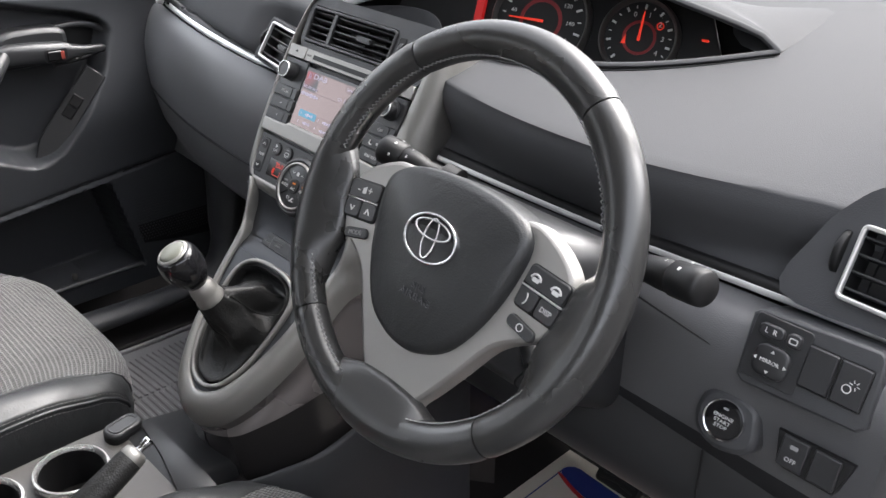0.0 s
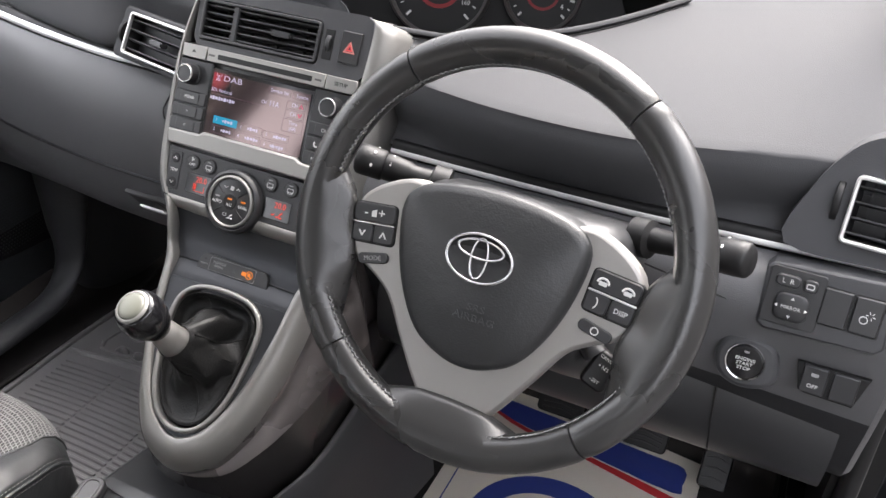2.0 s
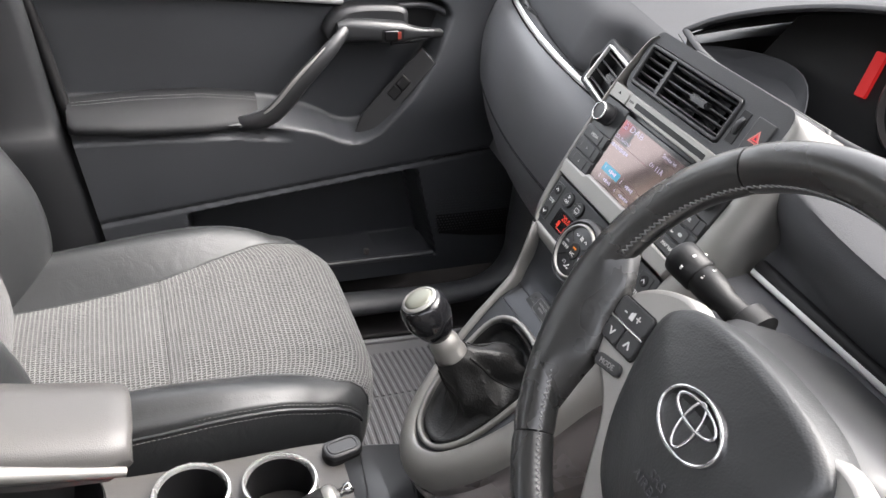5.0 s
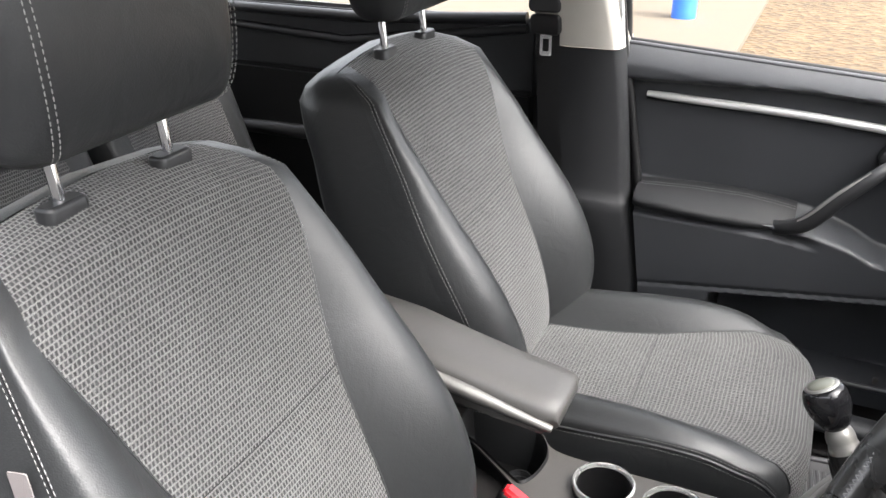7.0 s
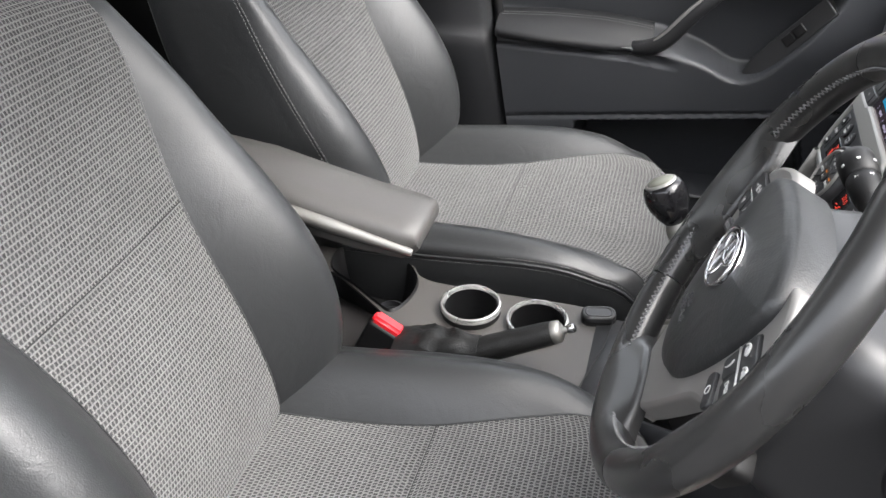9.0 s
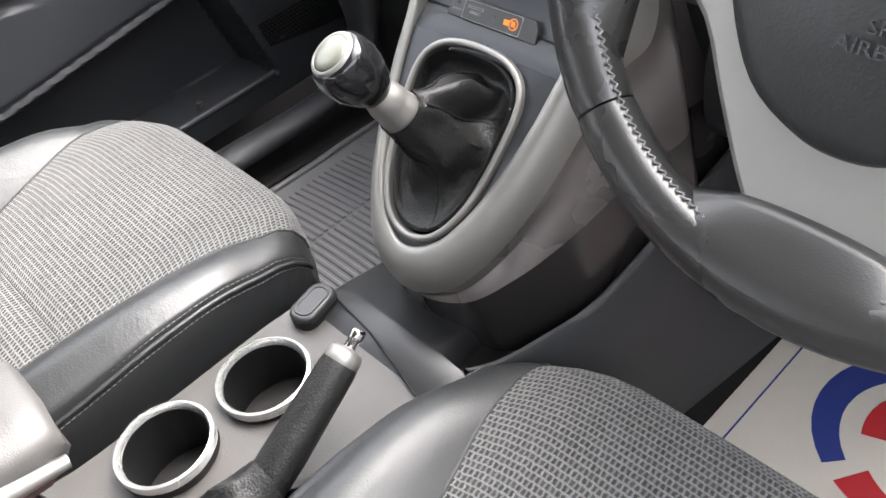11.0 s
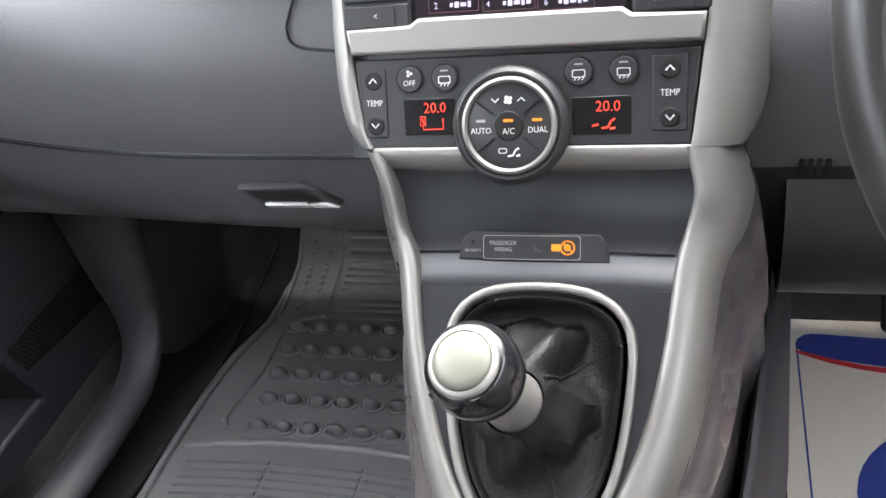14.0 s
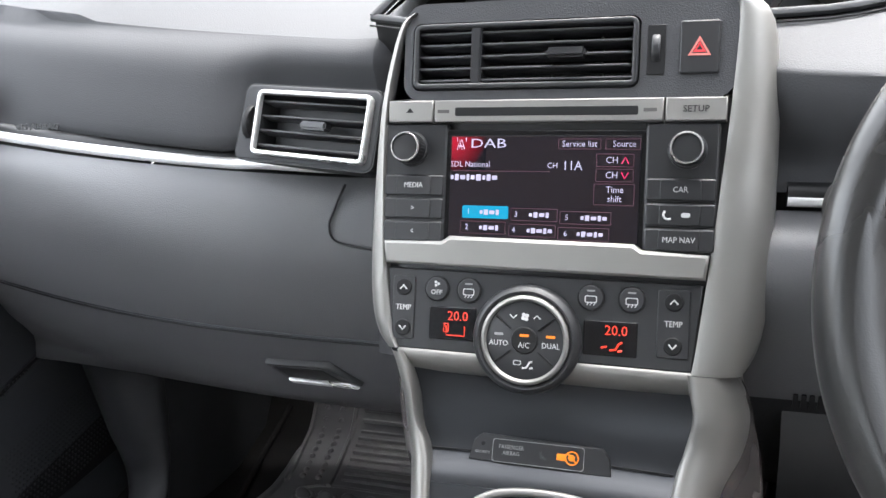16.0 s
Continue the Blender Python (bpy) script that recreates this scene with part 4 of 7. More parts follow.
for x, y in CUPS:
    m = Matrix.Translation((x, y, 0.226 if y < -0.25 else 0.222)) @ Matrix.Diagonal((1.06, 1.06, 1.1, 1))
    cup = part("cup_holder", lathe([(0.036, 0.008), (0.0355, -0.05), (0.001, -0.052)], 32, m, (False, False)), DARK, tunnel, "dark round cup holder")
    part("cup_body", lathe([(0.0420, 0.007), (0.0412, -0.008), (0.0385, -0.026)], 36, m, (False, False)), DARK, cup)
    part("chrome_ring", lathe([(0.0368, 0.004), (0.0374, 0.010), (0.0394, 0.0132), (0.0418, 0.0124), (0.0430, 0.0085), (0.0424, 0.005)], 40, m, (False, False)), BRIGHT, cup, "bright chrome ring")

# ---- armrest ----
arm = thing("armrest", "dark leather centre armrest with a silver edge strip", "armrest")
rows = []
for y, z, t in ((-0.362, 0.394, 0.020), (-0.368, 0.401, 0.034), (-0.385, 0.404, 0.046), (-0.45, 0.416, 0.052), (-0.52, 0.432, 0.056), (-0.60, 0.452, 0.060), (-0.68, 0.462, 0.060)):
    w = 0.052 if y > -0.37 else 0.056
    rows.append([(-0.018 + x, y - 0.006 * abs(x / 0.056) ** 3, z + zz) for x, zz in ((-w, -t * 0.5), (-w, -0.010), (-w + 0.008, -0.001), (-w * 0.4, 0.003), (w * 0.4, 0.003), (w - 0.008, -0.001), (w, -0.010), (w, -t * 0.5), (w - 0.006, -t), (-w + 0.006, -t))])
part("pad", fixed(loft(rows, True, (True, True))), VINYL, arm)
line = [(0.0385, y, z - 0.028) for y, z in ((-0.372, 0.402), (-0.45, 0.420), (-0.52, 0.436), (-0.60, 0.452))]
part("silver_strip", tube(catmull(line, 4), [0.005 + 0.006 * min(1, k / 6) for k in range(13)], 8, flat=1.0), SILVER, arm, "silver edge strip")

# ---- steering wheel ----
WHEEL = plane_frame((0.361, 0.0041, 0.6455), (1, -0.05, 0.015), (0, math.sin(radians(27.5)), math.cos(radians(27.5))))
wheel = thing("steering_wheel", "black leather steering wheel with silver spokes", "steering wheel")
RR, RW, RT = 0.1780, 0.0176, 0.0168


def rim_arc(a0, a1, grow=1.0, n=40):
    rings = []
    for k in range(n + 1):
        a = radians(a0 + (a1 - a0) * k / n)
        ends = min(k, n - k)
        g = grow * (0.955 if ends == 0 else 1.0)
        c, s = math.cos(a), math.sin(a)
        rings.append([((RR + RW * g * math.cos(w)) * c, (RR + RW * g * math.cos(w)) * s, RT * g * math.sin(w)) for w in (2 * math.pi * i / 16 for i in range(16))])
    return fixed(moved(loft(rings, True, (True, True)), WHEEL))


SEAMS = [54.6, 127, 225.5, 313]
for a0, a1 in zip(SEAMS, SEAMS[1:] + [SEAMS[0] + 360]):
    part("rim_section", rim_arc(a0 + 0.25, a1 - 0.25, 1.0, int(abs(a1 - a0) / 2.2)), RIM, wheel)
HUB = WHEEL @ Matrix.Translation((0.0, -0.003, -0.013)) @ Matrix.Diagonal((1.05, 1.035, 1, 1))


def zig(a0, a1):
    """Lacing on the inner side of the rim."""
    line = [WHEEL @ Vector(((RR - RW * 0.94) * math.cos(radians(a)), (RR - RW * 0.94) * math.sin(radians(a)), RW * 0.42)) for a in np.linspace(a0, a1, int(abs(a1 - a0) * 1.15))]
    bm = bmesh.new()
    for k in range(len(line) * 2 // 2 - 1):
        a, b = line[k], line[k + 1]
        n = (WHEEL.to_3x3() @ Vector((0, 0, 1))) * (0.0020 if k % 2 else -0.0020)
        tube([a + n, b - n], 0.0006, 5, bm=bm)
    return bm


for a0, a1 in ((22, 168), (200, 254), (286, 340)):
    part("lacing", zig(a0, a1), SEAM, wheel, "grey lacing thread")
# leather cheeks where the spokes meet the rim: angle, then the free edge in the wheel's plane
SIDE = ((15, 0.1670, 0.0448), (9, 0.1510, 0.0250), (3, 0.1425, 0.0120), (-3, 0.1385, -0.0040), (-9, 0.1360, -0.0200), (-15, 0.1310, -0.0350), (-21, 0.1285, -0.0500), (-28, 0.1305, -0.0690), (-40, 0.1322, -0.1109))
FOOT = ((243, -0.0785, -0.1540), (252, -0.0490, -0.1445), (258, -0.0350, -0.1405), (264, -0.0180, -0.1390), (270, 0.0, -0.1385), (276, 0.0180, -0.1390), (282, 0.0350, -0.1405), (288, 0.0490, -0.1445), (297, 0.0785, -0.1540))
for table in (SIDE, tuple((180 - a, -x, y) for a, x, y in SIDE), FOOT):
    rings = []
    for a, x, y in catmull(table, 4):
        c, s_ = math.cos(radians(a)), math.sin(radians(a))
        ring = []
        for t, z in ((0.0, 1.0), (0.14, 0.97), (0.3, 0.86), (0.5, 0.60), (0.72, 0.27), (0.88, 0.03), (0.97, -0.14), (1.0, -0.40), (0.96, -0.80), (0.6, -0.92), (0.2, -0.97), (0.0, -0.98)):
            ring.append((RR * c + (x - RR * c) * t, RR * s_ + (y - RR * s_) * t, RT * z))
        rings.append(ring)
    part("spoke_grip", fixed(moved(loft(rings, True, (True, True)), WHEEL)), RIM, wheel, "black leather spoke end")
half = [(0.0, 0.030), (0.045, 0.038), (0.076, 0.046), (0.098, 0.041), (0.120, 0.028), (0.132, 0.012), (0.132, -0.016), (0.124, -0.036), (0.106, -0.046), (0.084, -0.062), (0.064, -0.094), (0.046, -0.122), (0.036, -0.136), (0.034, -0.142)]
full = half[::-1] + [(-a, b) for a, b in half[1:]]
spoke_o = [tuple(p) for p in catmull(full, 3)]
part("spoke_frame", slab(spoke_o, -0.012, 0.007, 0.004, HUB), LIGHTENED, wheel, "satin silver three-spoke frame")
half = [(0.0, 0.055), (0.042, 0.052), (0.072, 0.043), (0.086, 0.025), (0.082, -0.012), (0.069, -0.050), (0.048, -0.082), (0.022, -0.097), (0.0, -0.101)]
pad_o = [tuple(p) for p in catmull(half[::-1] + [(-a, b) for a, b in half[1:-1]], 4, True)]
pad = part("airbag_pad", slab(pad_o, -0.02, 0.018, 0.009, HUB, 0.011), LEATHER, wheel, "grained black airbag cover")
text("SRS\nAIRBAG", 0.0088, HUB @ Matrix.Translation((0.008, -0.048, 0.0284)), PLASTIC, pad, wide=1.25, depth=0.0004)
badge = HUB @ Matrix.Translation((0.001, -0.002, 0.0285)) @ Matrix.Diagonal((0.92, 0.92, 1, 1))
emb = part("emblem", ring_band(circle(0.0335, 40, ry=0.0235), circle(0.0305, 40, ry=0.0208), -0.003, 0.0030, badge, 0.001), CHROME, wheel, "oval chrome emblem")
part("emblem_ground", slab(circle(0.0315, 40, ry=0.0215), -0.006, -0.0012, 0.0008, badge), DARK, emb)
part("emblem_oval", ring_band(circle(0.0090, 30, ry=0.0200), circle(0.0066, 30, ry=0.0178), -0.003, 0.0028, badge, 0.001), CHROME, emb)
part("emblem_oval", ring_band(circle(0.0235, 30, y=0.0085, ry=0.0098), circle(0.0206, 30, y=0.0085, ry=0.0073), -0.003, 0.0028, badge, 0.001), CHROME, emb)
for sgn in (-1, 1):
    f = HUB @ Matrix.Translation((sgn * 0.1105, -0.003, 0.0068)) @ pose(0, 0, 0, 0, 0, -sgn * 6)
    cluster = part("switch_housing", slab(rrect(0.044, 0.038, 0.005), -0.004, 0.0012, 0.0008, f), DARK, wheel, "black switch cluster")
    part("switch", slab(rrect(0.041, 0.017, 0.004, x=0, y=0.0095), 0, 0.0034, 0.0012, f), SMOOTH, cluster)
    for k in (-1, 1):
        part("switch", slab(rrect(0.020, 0.017, 0.004, x=k * 0.0106, y=-0.0092), 0, 0.0034, 0.0012, f), SMOOTH, cluster)
    part("switch_bar", block(-0.0205, 0.0205, -0.0008, 0.0006, 0.001, 0.0038, 0.0003, f, 1), BRIGHT, cluster, "bright dividing bar")
    top = f @ Matrix.Translation((0, 0, 0.0036))
    if sgn < 0:
        text("-   +", 0.012, top, WHITE, cluster, y=0.0095, name="symbol")
        part("symbol", slab([(-0.003, 0.006), (0.002, 0.006), (0.002, 0.013), (-0.003, 0.011)], 0, 0.0002, 0.0001, top), WHITE, cluster)
        text("v", 0.012, top, WHITE, cluster, x=-0.0106, y=-0.009, name="symbol", wide=1.4)
        text("^", 0.014, top, WHITE, cluster, x=0.0106, y=-0.012, name="symbol", wide=1.3)
    else:
        for k, w in ((-1, 0.008), (1, 0.008)):
            line = [top @ Vector((k * 0.0106 + w * math.cos(q) * 0.6, 0.008 + 0.004 * math.sin(q), 0.0003)) for q in np.linspace(0, math.pi, 9)]
            part("symbol", tube(line, 0.0010, 6), WHITE, cluster)
            part("symbol", slab(rrect(0.007, 0.0035, 0.001, x=k * 0.0106, y=0.0075), 0, 0.0003, 0.0001, top), WHITE, cluster)
        line = [top @ Vector((-0.0125 + 0.003 * math.cos(q), -0.009 + 0.005 * math.sin(q), 0.0003)) for q in np.linspace(-1.2, 1.2, 7)]
        part("symbol", tube(line, 0.0006, 5), WHITE, cluster)
        text("DISP", 0.0060, top, WHITE, cluster, x=0.0106, y=-0.0092)
    low = HUB @ Matrix.Translation((sgn * 0.1040, -0.0335, 0.0075)) @ pose(0, 0, 0, 0, 0, -sgn * 14)
    b = part("mode_button", slab(rrect(0.030, 0.010, 0.0045), -0.003, 0.0028, 0.001, low), SMOOTH, wheel, "oval black button")
    if sgn < 0:
        text("MODE", 0.0062, low @ Matrix.Translation((0, 0, 0.003)), GREY, b)
    else:
        part("symbol", ring_band(circle(0.0035, 14), circle(0.0026, 14), 0.0026, 0.0032, low), WHITE, b)

# ---- steering column ----
column = thing("steering_column", "black plastic steering column shroud with stalks", "steering column")
rings = []
for z, hx, y0, y1 in ((-0.030, 0.066, -0.065, 0.028), (-0.042, 0.092, -0.085, 0.040), (-0.07, 0.107, -0.100, 0.047), (-0.12, 0.111, -0.112, 0.049), (-0.21, 0.104, -0.12, 0.045), (-0.30, 0.09, -0.13, 0.038)):
    o = rrect(2 * hx, y1 - y0, 0.028, 5)
    rings.append([(a, b + (y0 + y1) / 2, z) for a, b in o])
part("shroud", fixed(moved(loft(rings, True, (True, True)), WHEEL)), SMOOTH, column)
part("shroud_joint", fixed(tube([WHEEL @ Vector((sx * 0.0895, -0.012, z)) for sx in (1,) for z in (-0.04, -0.14, -0.21)], 0.0012, 6)), DARK, column)


def stalk(a, b, name, label):
    a, b = Vector(a), Vector(b)
    m = plane_frame(a, (b - a).cross(Vector((0, 0, 1))), (b - a).cross((b - a).cross(Vector((0, 0, 1)))))
    if (m.to_3x3() @ Vector((0, 0, 1))).dot(b - a) < 0:
        m = m @ pose(0, 0, 0, 180)
    n = (b - a).length
    s = part(name, lathe([(0.019, -0.014), (0.0185, 0.003), (0.0118, 0.006), (0.0108, n * 0.30), (0.0125, n * 0.34), (0.0140, n * 0.50), (0.0142, n * 0.62), (0.0134, n * 0.64), (0.0156, n * 0.66), (0.0163, n * 0.90), (0.0158, n * 0.97), (0.013, n)], 22, m), DARK, column, label)
    for k in range(5):
        d = m @ pose(0, 0, 0, 0, 0, 200 + 26 * k) @ pose(0.0144 if k % 2 else 0.0160, 0, n * (0.56 if k % 2 else 0.78), 90, 0, 90)
        part("mark", slab(rrect(0.0032, 0.0022, 0.0006), -0.002, 0.0007 if k % 2 == 0 else -0.0004, 0.0002, d), WHITE, s)
    return s


stalk((0.262, 0.108, 0.636), (0.180, 0.094, 0.651), "stalk", "black light stalk with white symbols")
stalk((0.480, 0.112, 0.634), (0.573, 0.083, 0.657), "stalk", "black wiper stalk with white symbols")
cr = plane_frame((0.478, 0.003, 0.556), (0.9, -0.1, -0.35), (0.3, 0.55, 0.75))
cs = part("cruise_stalk", slab(rrect(0.025, 0.036, 0.006), -0.012, 0.004, 0.003, cr), DARK, column, "black cruise control stalk")
part("cruise_arm", tube([(0.42, 0.04, 0.60), (0.45, 0.02, 0.58), (0.47, 0.012, 0.565)], [0.010, 0.009, 0.011], 12), SMOOTH, column)
for body, y in (("CANCEL", 0.012), ("+ RES", 0.004), ("- SET", -0.010)):
    text(body, 0.0043, cr @ Matrix.Translation((0, 0, 0.0042)), WHITE, cs, y=y)

# ---- gear lever ----
lever = thing("gear_lever", "gear lever with silver-topped black knob and leather boot", "gear lever")
ring_o = [tuple(p) for p in catmull([(0, 0.011), (0.040, 0.005), (0.062, -0.018), (0.063, -0.062), (0.053, -0.118), (0.031, -0.154), (0, -0.166), (-0.031, -0.154), (-0.053, -0.118), (-0.063, -0.062), (-0.062, -0.018), (-0.040, 0.005)][::-1], 4, True)][::-1]
part("boot_frame", ring_band(ring_o, inset(ring_o, -0.0062 if inset(ring_o, 0.01)[0][1] > ring_o[0][1] else 0.0062), -0.004, 0.008, LOW, 0.003), SILVER, lever, "satin silver boot frame")
base_o = inset(ring_o, -0.009 if inset(ring_o, 0.01)[0][1] > ring_o[0][1] else 0.009)
top_w, axis = Vector((-0.001, -0.0636, 0.494)), Vector((-0.019, -0.072, 0.134)).normalized()
LEVER = plane_frame(top_w - axis * 0.0, axis.cross(Vector((0, 1, 0.4))), axis.cross(axis.cross(Vector((0, 1, 0.4)))))
if (LEVER.to_3x3() @ Vector((0, 0, 1))).dot(axis) < 0:
    LEVER = LEVER @ pose(0, 0, 0, 180)
neck_w = top_w - axis * 0.072
rings = []
n = len(base_o)
UPN = LOW.to_3x3() @ Vector((0, 0, 1))
for k in range(23):
    t = k / 22
    ring = []
    for i, (a, b) in enumerate(base_o):
        p = LOW @ Vector((a, b, 0.002))
        ang = math.atan2(b + 0.075, a)
        out = LOW.to_3x3() @ Vector((math.cos(ang), math.sin(ang), 0))
        across = (out - axis * out.dot(axis)).normalized()
        q = neck_w + 0.0198 * across
        go = q - p
        rise = go.dot(UPN)
        go = go - UPN * rise
        s = max(0.0, (t - 0.20) / 0.80)
        flat = 0.14 * min(1.0, t / 0.20) + 0.86 * s**0.72
        sag = 0.006 * math.exp(-((t - 0.07) / 0.06) ** 2) - 0.015 * math.sin(math.pi * min(1, max(0, t - 0.05) / 0.60)) ** 1.3
        sag *= 0.75 + 0.35 * math.sin(ang)
        fade = math.sin(math.pi * min(1, max(0, (t - 0.12) / 0.88)))
        fold = (0.0050 * math.sin(3 * ang + 5 * t) + 0.0028 * math.sin(7 * ang - 9 * t) + 0.0012 * math.sin(13 * ang + 16 * t)) * fade
        crease = -0.010 * math.exp(-((ang - 0.45 - 0.6 * t) / 0.22) ** 2) * fade + 0.012 * math.exp(-((ang - 0.95 - 0.3 * t) / 0.25) ** 2) * fade
        ring.append(p + go * flat + UPN * (rise * s**2.0 + sag) + out * (fold + crease))
    rings.append(ring)
boot = part("boot", fixed(loft(rings, True)), HIDE, lever, "creased black leather boot")
part("boot_floor", slab(base_o, -0.05, -0.046, 0.001, LOW), DARK, lever)
for i in (n // 2, 0, n // 4):
    line = [r[i] + (r[i] - neck_w).normalized() * 0.0008 for r in rings[1:-1]]
    part("boot_seam", tube(line, 0.0013, 6), HIDE, boot)
part("collar", lathe([(0.0165, -0.082), (0.0186, -0.078), (0.0184, -0.072), (0.0172, -0.066), (0.0160, -0.062), (0.0158, -0.0605), (0.0170, -0.0600), (0.0166, -0.054), (0.0150, -0.048), (0.012, -0.042)], 30, LEVER), SILVER, lever, "satin aluminium collar")
part("knob", lathe([(0.0105, -0.046), (0.0150, -0.042), (0.0200, -0.033), (0.0248, -0.020), (0.0262, -0.010), (0.0256, -0.002), (0.0242, 0.0035), (0.0222, 0.0070), (0.0195, 0.0090)], 32, LEVER), GLOSS, lever, "black leather gear knob")
part("knob_ring", lathe([(0.0200, 0.006), (0.0198, 0.0092), (0.0186, 0.0110), (0.0166, 0.0114), (0.0160, 0.0106)], 36, LEVER, (True, False)), SILVER, lever, "satin ring round the cap")
part("knob_cap", lathe([(0.0162, 0.008), (0.0160, 0.0112), (0.0145, 0.0126), (0.011, 0.0138), (0.004, 0.0146), (0.0005, 0.0147)], 36, LEVER), CAP, lever, "satin silver cap")
part("knob_seam", tube([LEVER @ Vector((r * 0.83, r * 0.57, z)) for r, z in ((0.0204, -0.033), (0.0252, -0.020), (0.0266, -0.010), (0.0259, -0.001))], 0.0007, 5), DARK, lever)

# ---- airbag lamp panel ----
LIT = plane_frame((0.007, 0.0968, 0.4635), (1, 0, 0), (0, math.sin(radians(38)), math.cos(radians(38))))
lamp = part("airbag_panel", slab([(-0.0544, -0.0215), (0.0495, -0.0230), (0.0478, -0.011), (0.0425, -0.0045), (-0.0455, -0.0025), (-0.0510, -0.0075)], -0.012, 0.0012, 0.0006, LIT), SMOOTH, lower_console, "dark indicator panel")
ind = LIT @ Matrix.Translation((0, 0, 0.0013))
AMBER = glow("amber_light", (1.0, 0.27, 0.01), 0.085)
RED = glow("red_light", (1.0, 0.05, 0.02), 0.09)
part("frame_line", ring_band(rrect(0.0670, 0.0165, 0.002, 3, -0.0034, -0.0135), rrect(0.0662, 0.0157, 0.002, 3, -0.0034, -0.0135), 0, 0.0002, ind), GREY, lamp)
text("PASSENGER\nAIRBAG", 0.0043, ind, GREY, lamp, wide=0.84, x=-0.0229, y=-0.0128)
text("SECURITY", 0.0026, ind, GREY, lamp, x=-0.0442, y=-0.0158)
part("security_lamp", slab(circle(0.0016, 14, -0.0440, -0.0098), 0, 0.0003, 0.0001, ind), DARK, lamp)
part("faint_symbol", slab([(-0.0015, -0.0160), (0.0030, -0.0170), (0.0036, -0.0155), (0.0005, -0.0145), (-0.0008, -0.0115), (-0.0022, -0.0118)], 0, 0.0002, 0.0, ind), PLASTIC, lamp)
part("symbol", slab(rrect(0.0064, 0.0046, 0.0006, x=0.0137, y=-0.0134), 0, 0.0002, 0.0001, ind), AMBER, lamp, "lit amber symbol")
part("symbol", ring_band(circle(0.0050, 24, 0.0214, -0.0134), circle(0.0041, 24, 0.0214, -0.0134), 0, 0.0002, ind), AMBER, lamp, "lit amber symbol")
part("symbol", slab([(0.0181, -0.0108), (0.0240, -0.0164), (0.0246, -0.0158), (0.0187, -0.0102)][::-1], 0, 0.0002, 0.0001, ind), AMBER, lamp, "lit amber symbol")
part("symbol", slab(circle(0.0023, 14, 0.0211, -0.0132), 0, 0.0002, 0.0001, ind), AMBER, lamp, "lit amber symbol")
part("plate_joint", tube([(0.008 - 0.090, 0.0862, 0.4503), (0.008, 0.0902, 0.4503), (0.008 + 0.090, 0.0862, 0.4503)], 0.0007, 5), DARK, lower_console)


# ---- vents ----
def vent(parent, f, w, h, slats, chrome=True, tab=0.0, r=0.006, split=None, deep=0.018, vanes=4):
    """An air vent with a frame, a dark duct and tilted slats."""
    o = rrect(w, h, r, 5)
    v = part("vent", ring_band(o, inset(o, 0.0042), -0.006, 0.004 if chrome else 0.0022, f, 0.0015), BRIGHT if chrome else SMOOTH, parent, "bright framed air vent" if chrome else "black air vent")
    i = inset(o, 0.004)
    duct = loft([[(a, b, 0.0) for a, b in i], [(a * 0.9, b * 0.9, -deep) for a, b in i]], True, (False, True))
    for fc in duct.faces:
        fc.normal_flip()
    part("duct", moved(duct, f), DARK, v)
    for k in range(slats):
        y = h * ((k + 0.5) / slats - 0.5) * 0.9
        part("slat", block(-w / 2 + 0.003, w / 2 - 0.003, -0.0011, 0.0011, -0.012, 0.0, 0.0006, f @ pose(0, y, -0.001, -14), 1), SMOOTH, v)
    for k in range(vanes):
        x = w * ((k + 0.5) / vanes - 0.5) * 0.9
        part("vane", block(x - 0.0008, x + 0.0008, -h / 2 + 0.003, h / 2 - 0.003, -0.018, -0.013, 0.0, f), DARK, v)
    if split is not None:
        part("divider", block(split - 0.004, split + 0.004, -h / 2 + 0.002, h / 2 - 0.002, -0.02, 0.0015, 0.0012, f), SMOOTH, v)
    part("tab", block(tab - 0.014, tab + 0.014, -0.0036, 0.0036, -0.006, 0.006, 0.0018, f), SMOOTH, v)
    return v


vent(stack, STACK @ Matrix.Translation((-0.018, 0.0955, 0.0025)), 0.164, 0.048, 5, False, 0.032, split=-0.034, deep=0.04)
side = STACK @ Matrix.Translation((0.0755, 0.096, 0.002))
w1 = part("thumbwheel_slot", slab(rrect(0.012, 0.034, 0.001), -0.002, 0.0008, 0.0004, side), DARK, stack)
part("thumbwheel", lathe([(0.013, -0.0028), (0.0136, -0.002), (0.0136, 0.002), (0.013, 0.0028)], 26, side @ pose(0, 0.001, -0.009, 0, 90)), SMOOTH, w1, "ribbed black thumbwheel")
hz = part("hazard_button", slab(rrect(0.026, 0.036, 0.002), -0.002, 0.0022, 0.0012, STACK @ Matrix.Translation((0.104, 0.097, 0.002))), SMOOTH, stack, "hazard light button")
tri_o, tri_i = [(-0.0075, -0.006), (0.0075, -0.006), (0, 0.007)], [(-0.0052, -0.0046), (0.0052, -0.0046), (0, 0.0043)]
part("hazard_triangle", ring_band(tri_o, tri_i, 0, 0.0004, STACK @ Matrix.Translation((0.104, 0.097, 0.0042))), glow("hazard_light", (1.0, 0.32, 0.28), 0.045), hz, "pale red triangle outline")
part("hazard_triangle", ring_band([(a * 0.55, b * 0.55) for a, b in tri_o], [(a * 0.4, b * 0.4) for a, b in tri_i], 0, 0.0004, STACK @ Matrix.Translation((0.104, 0.0965, 0.0042))), REDP, hz)

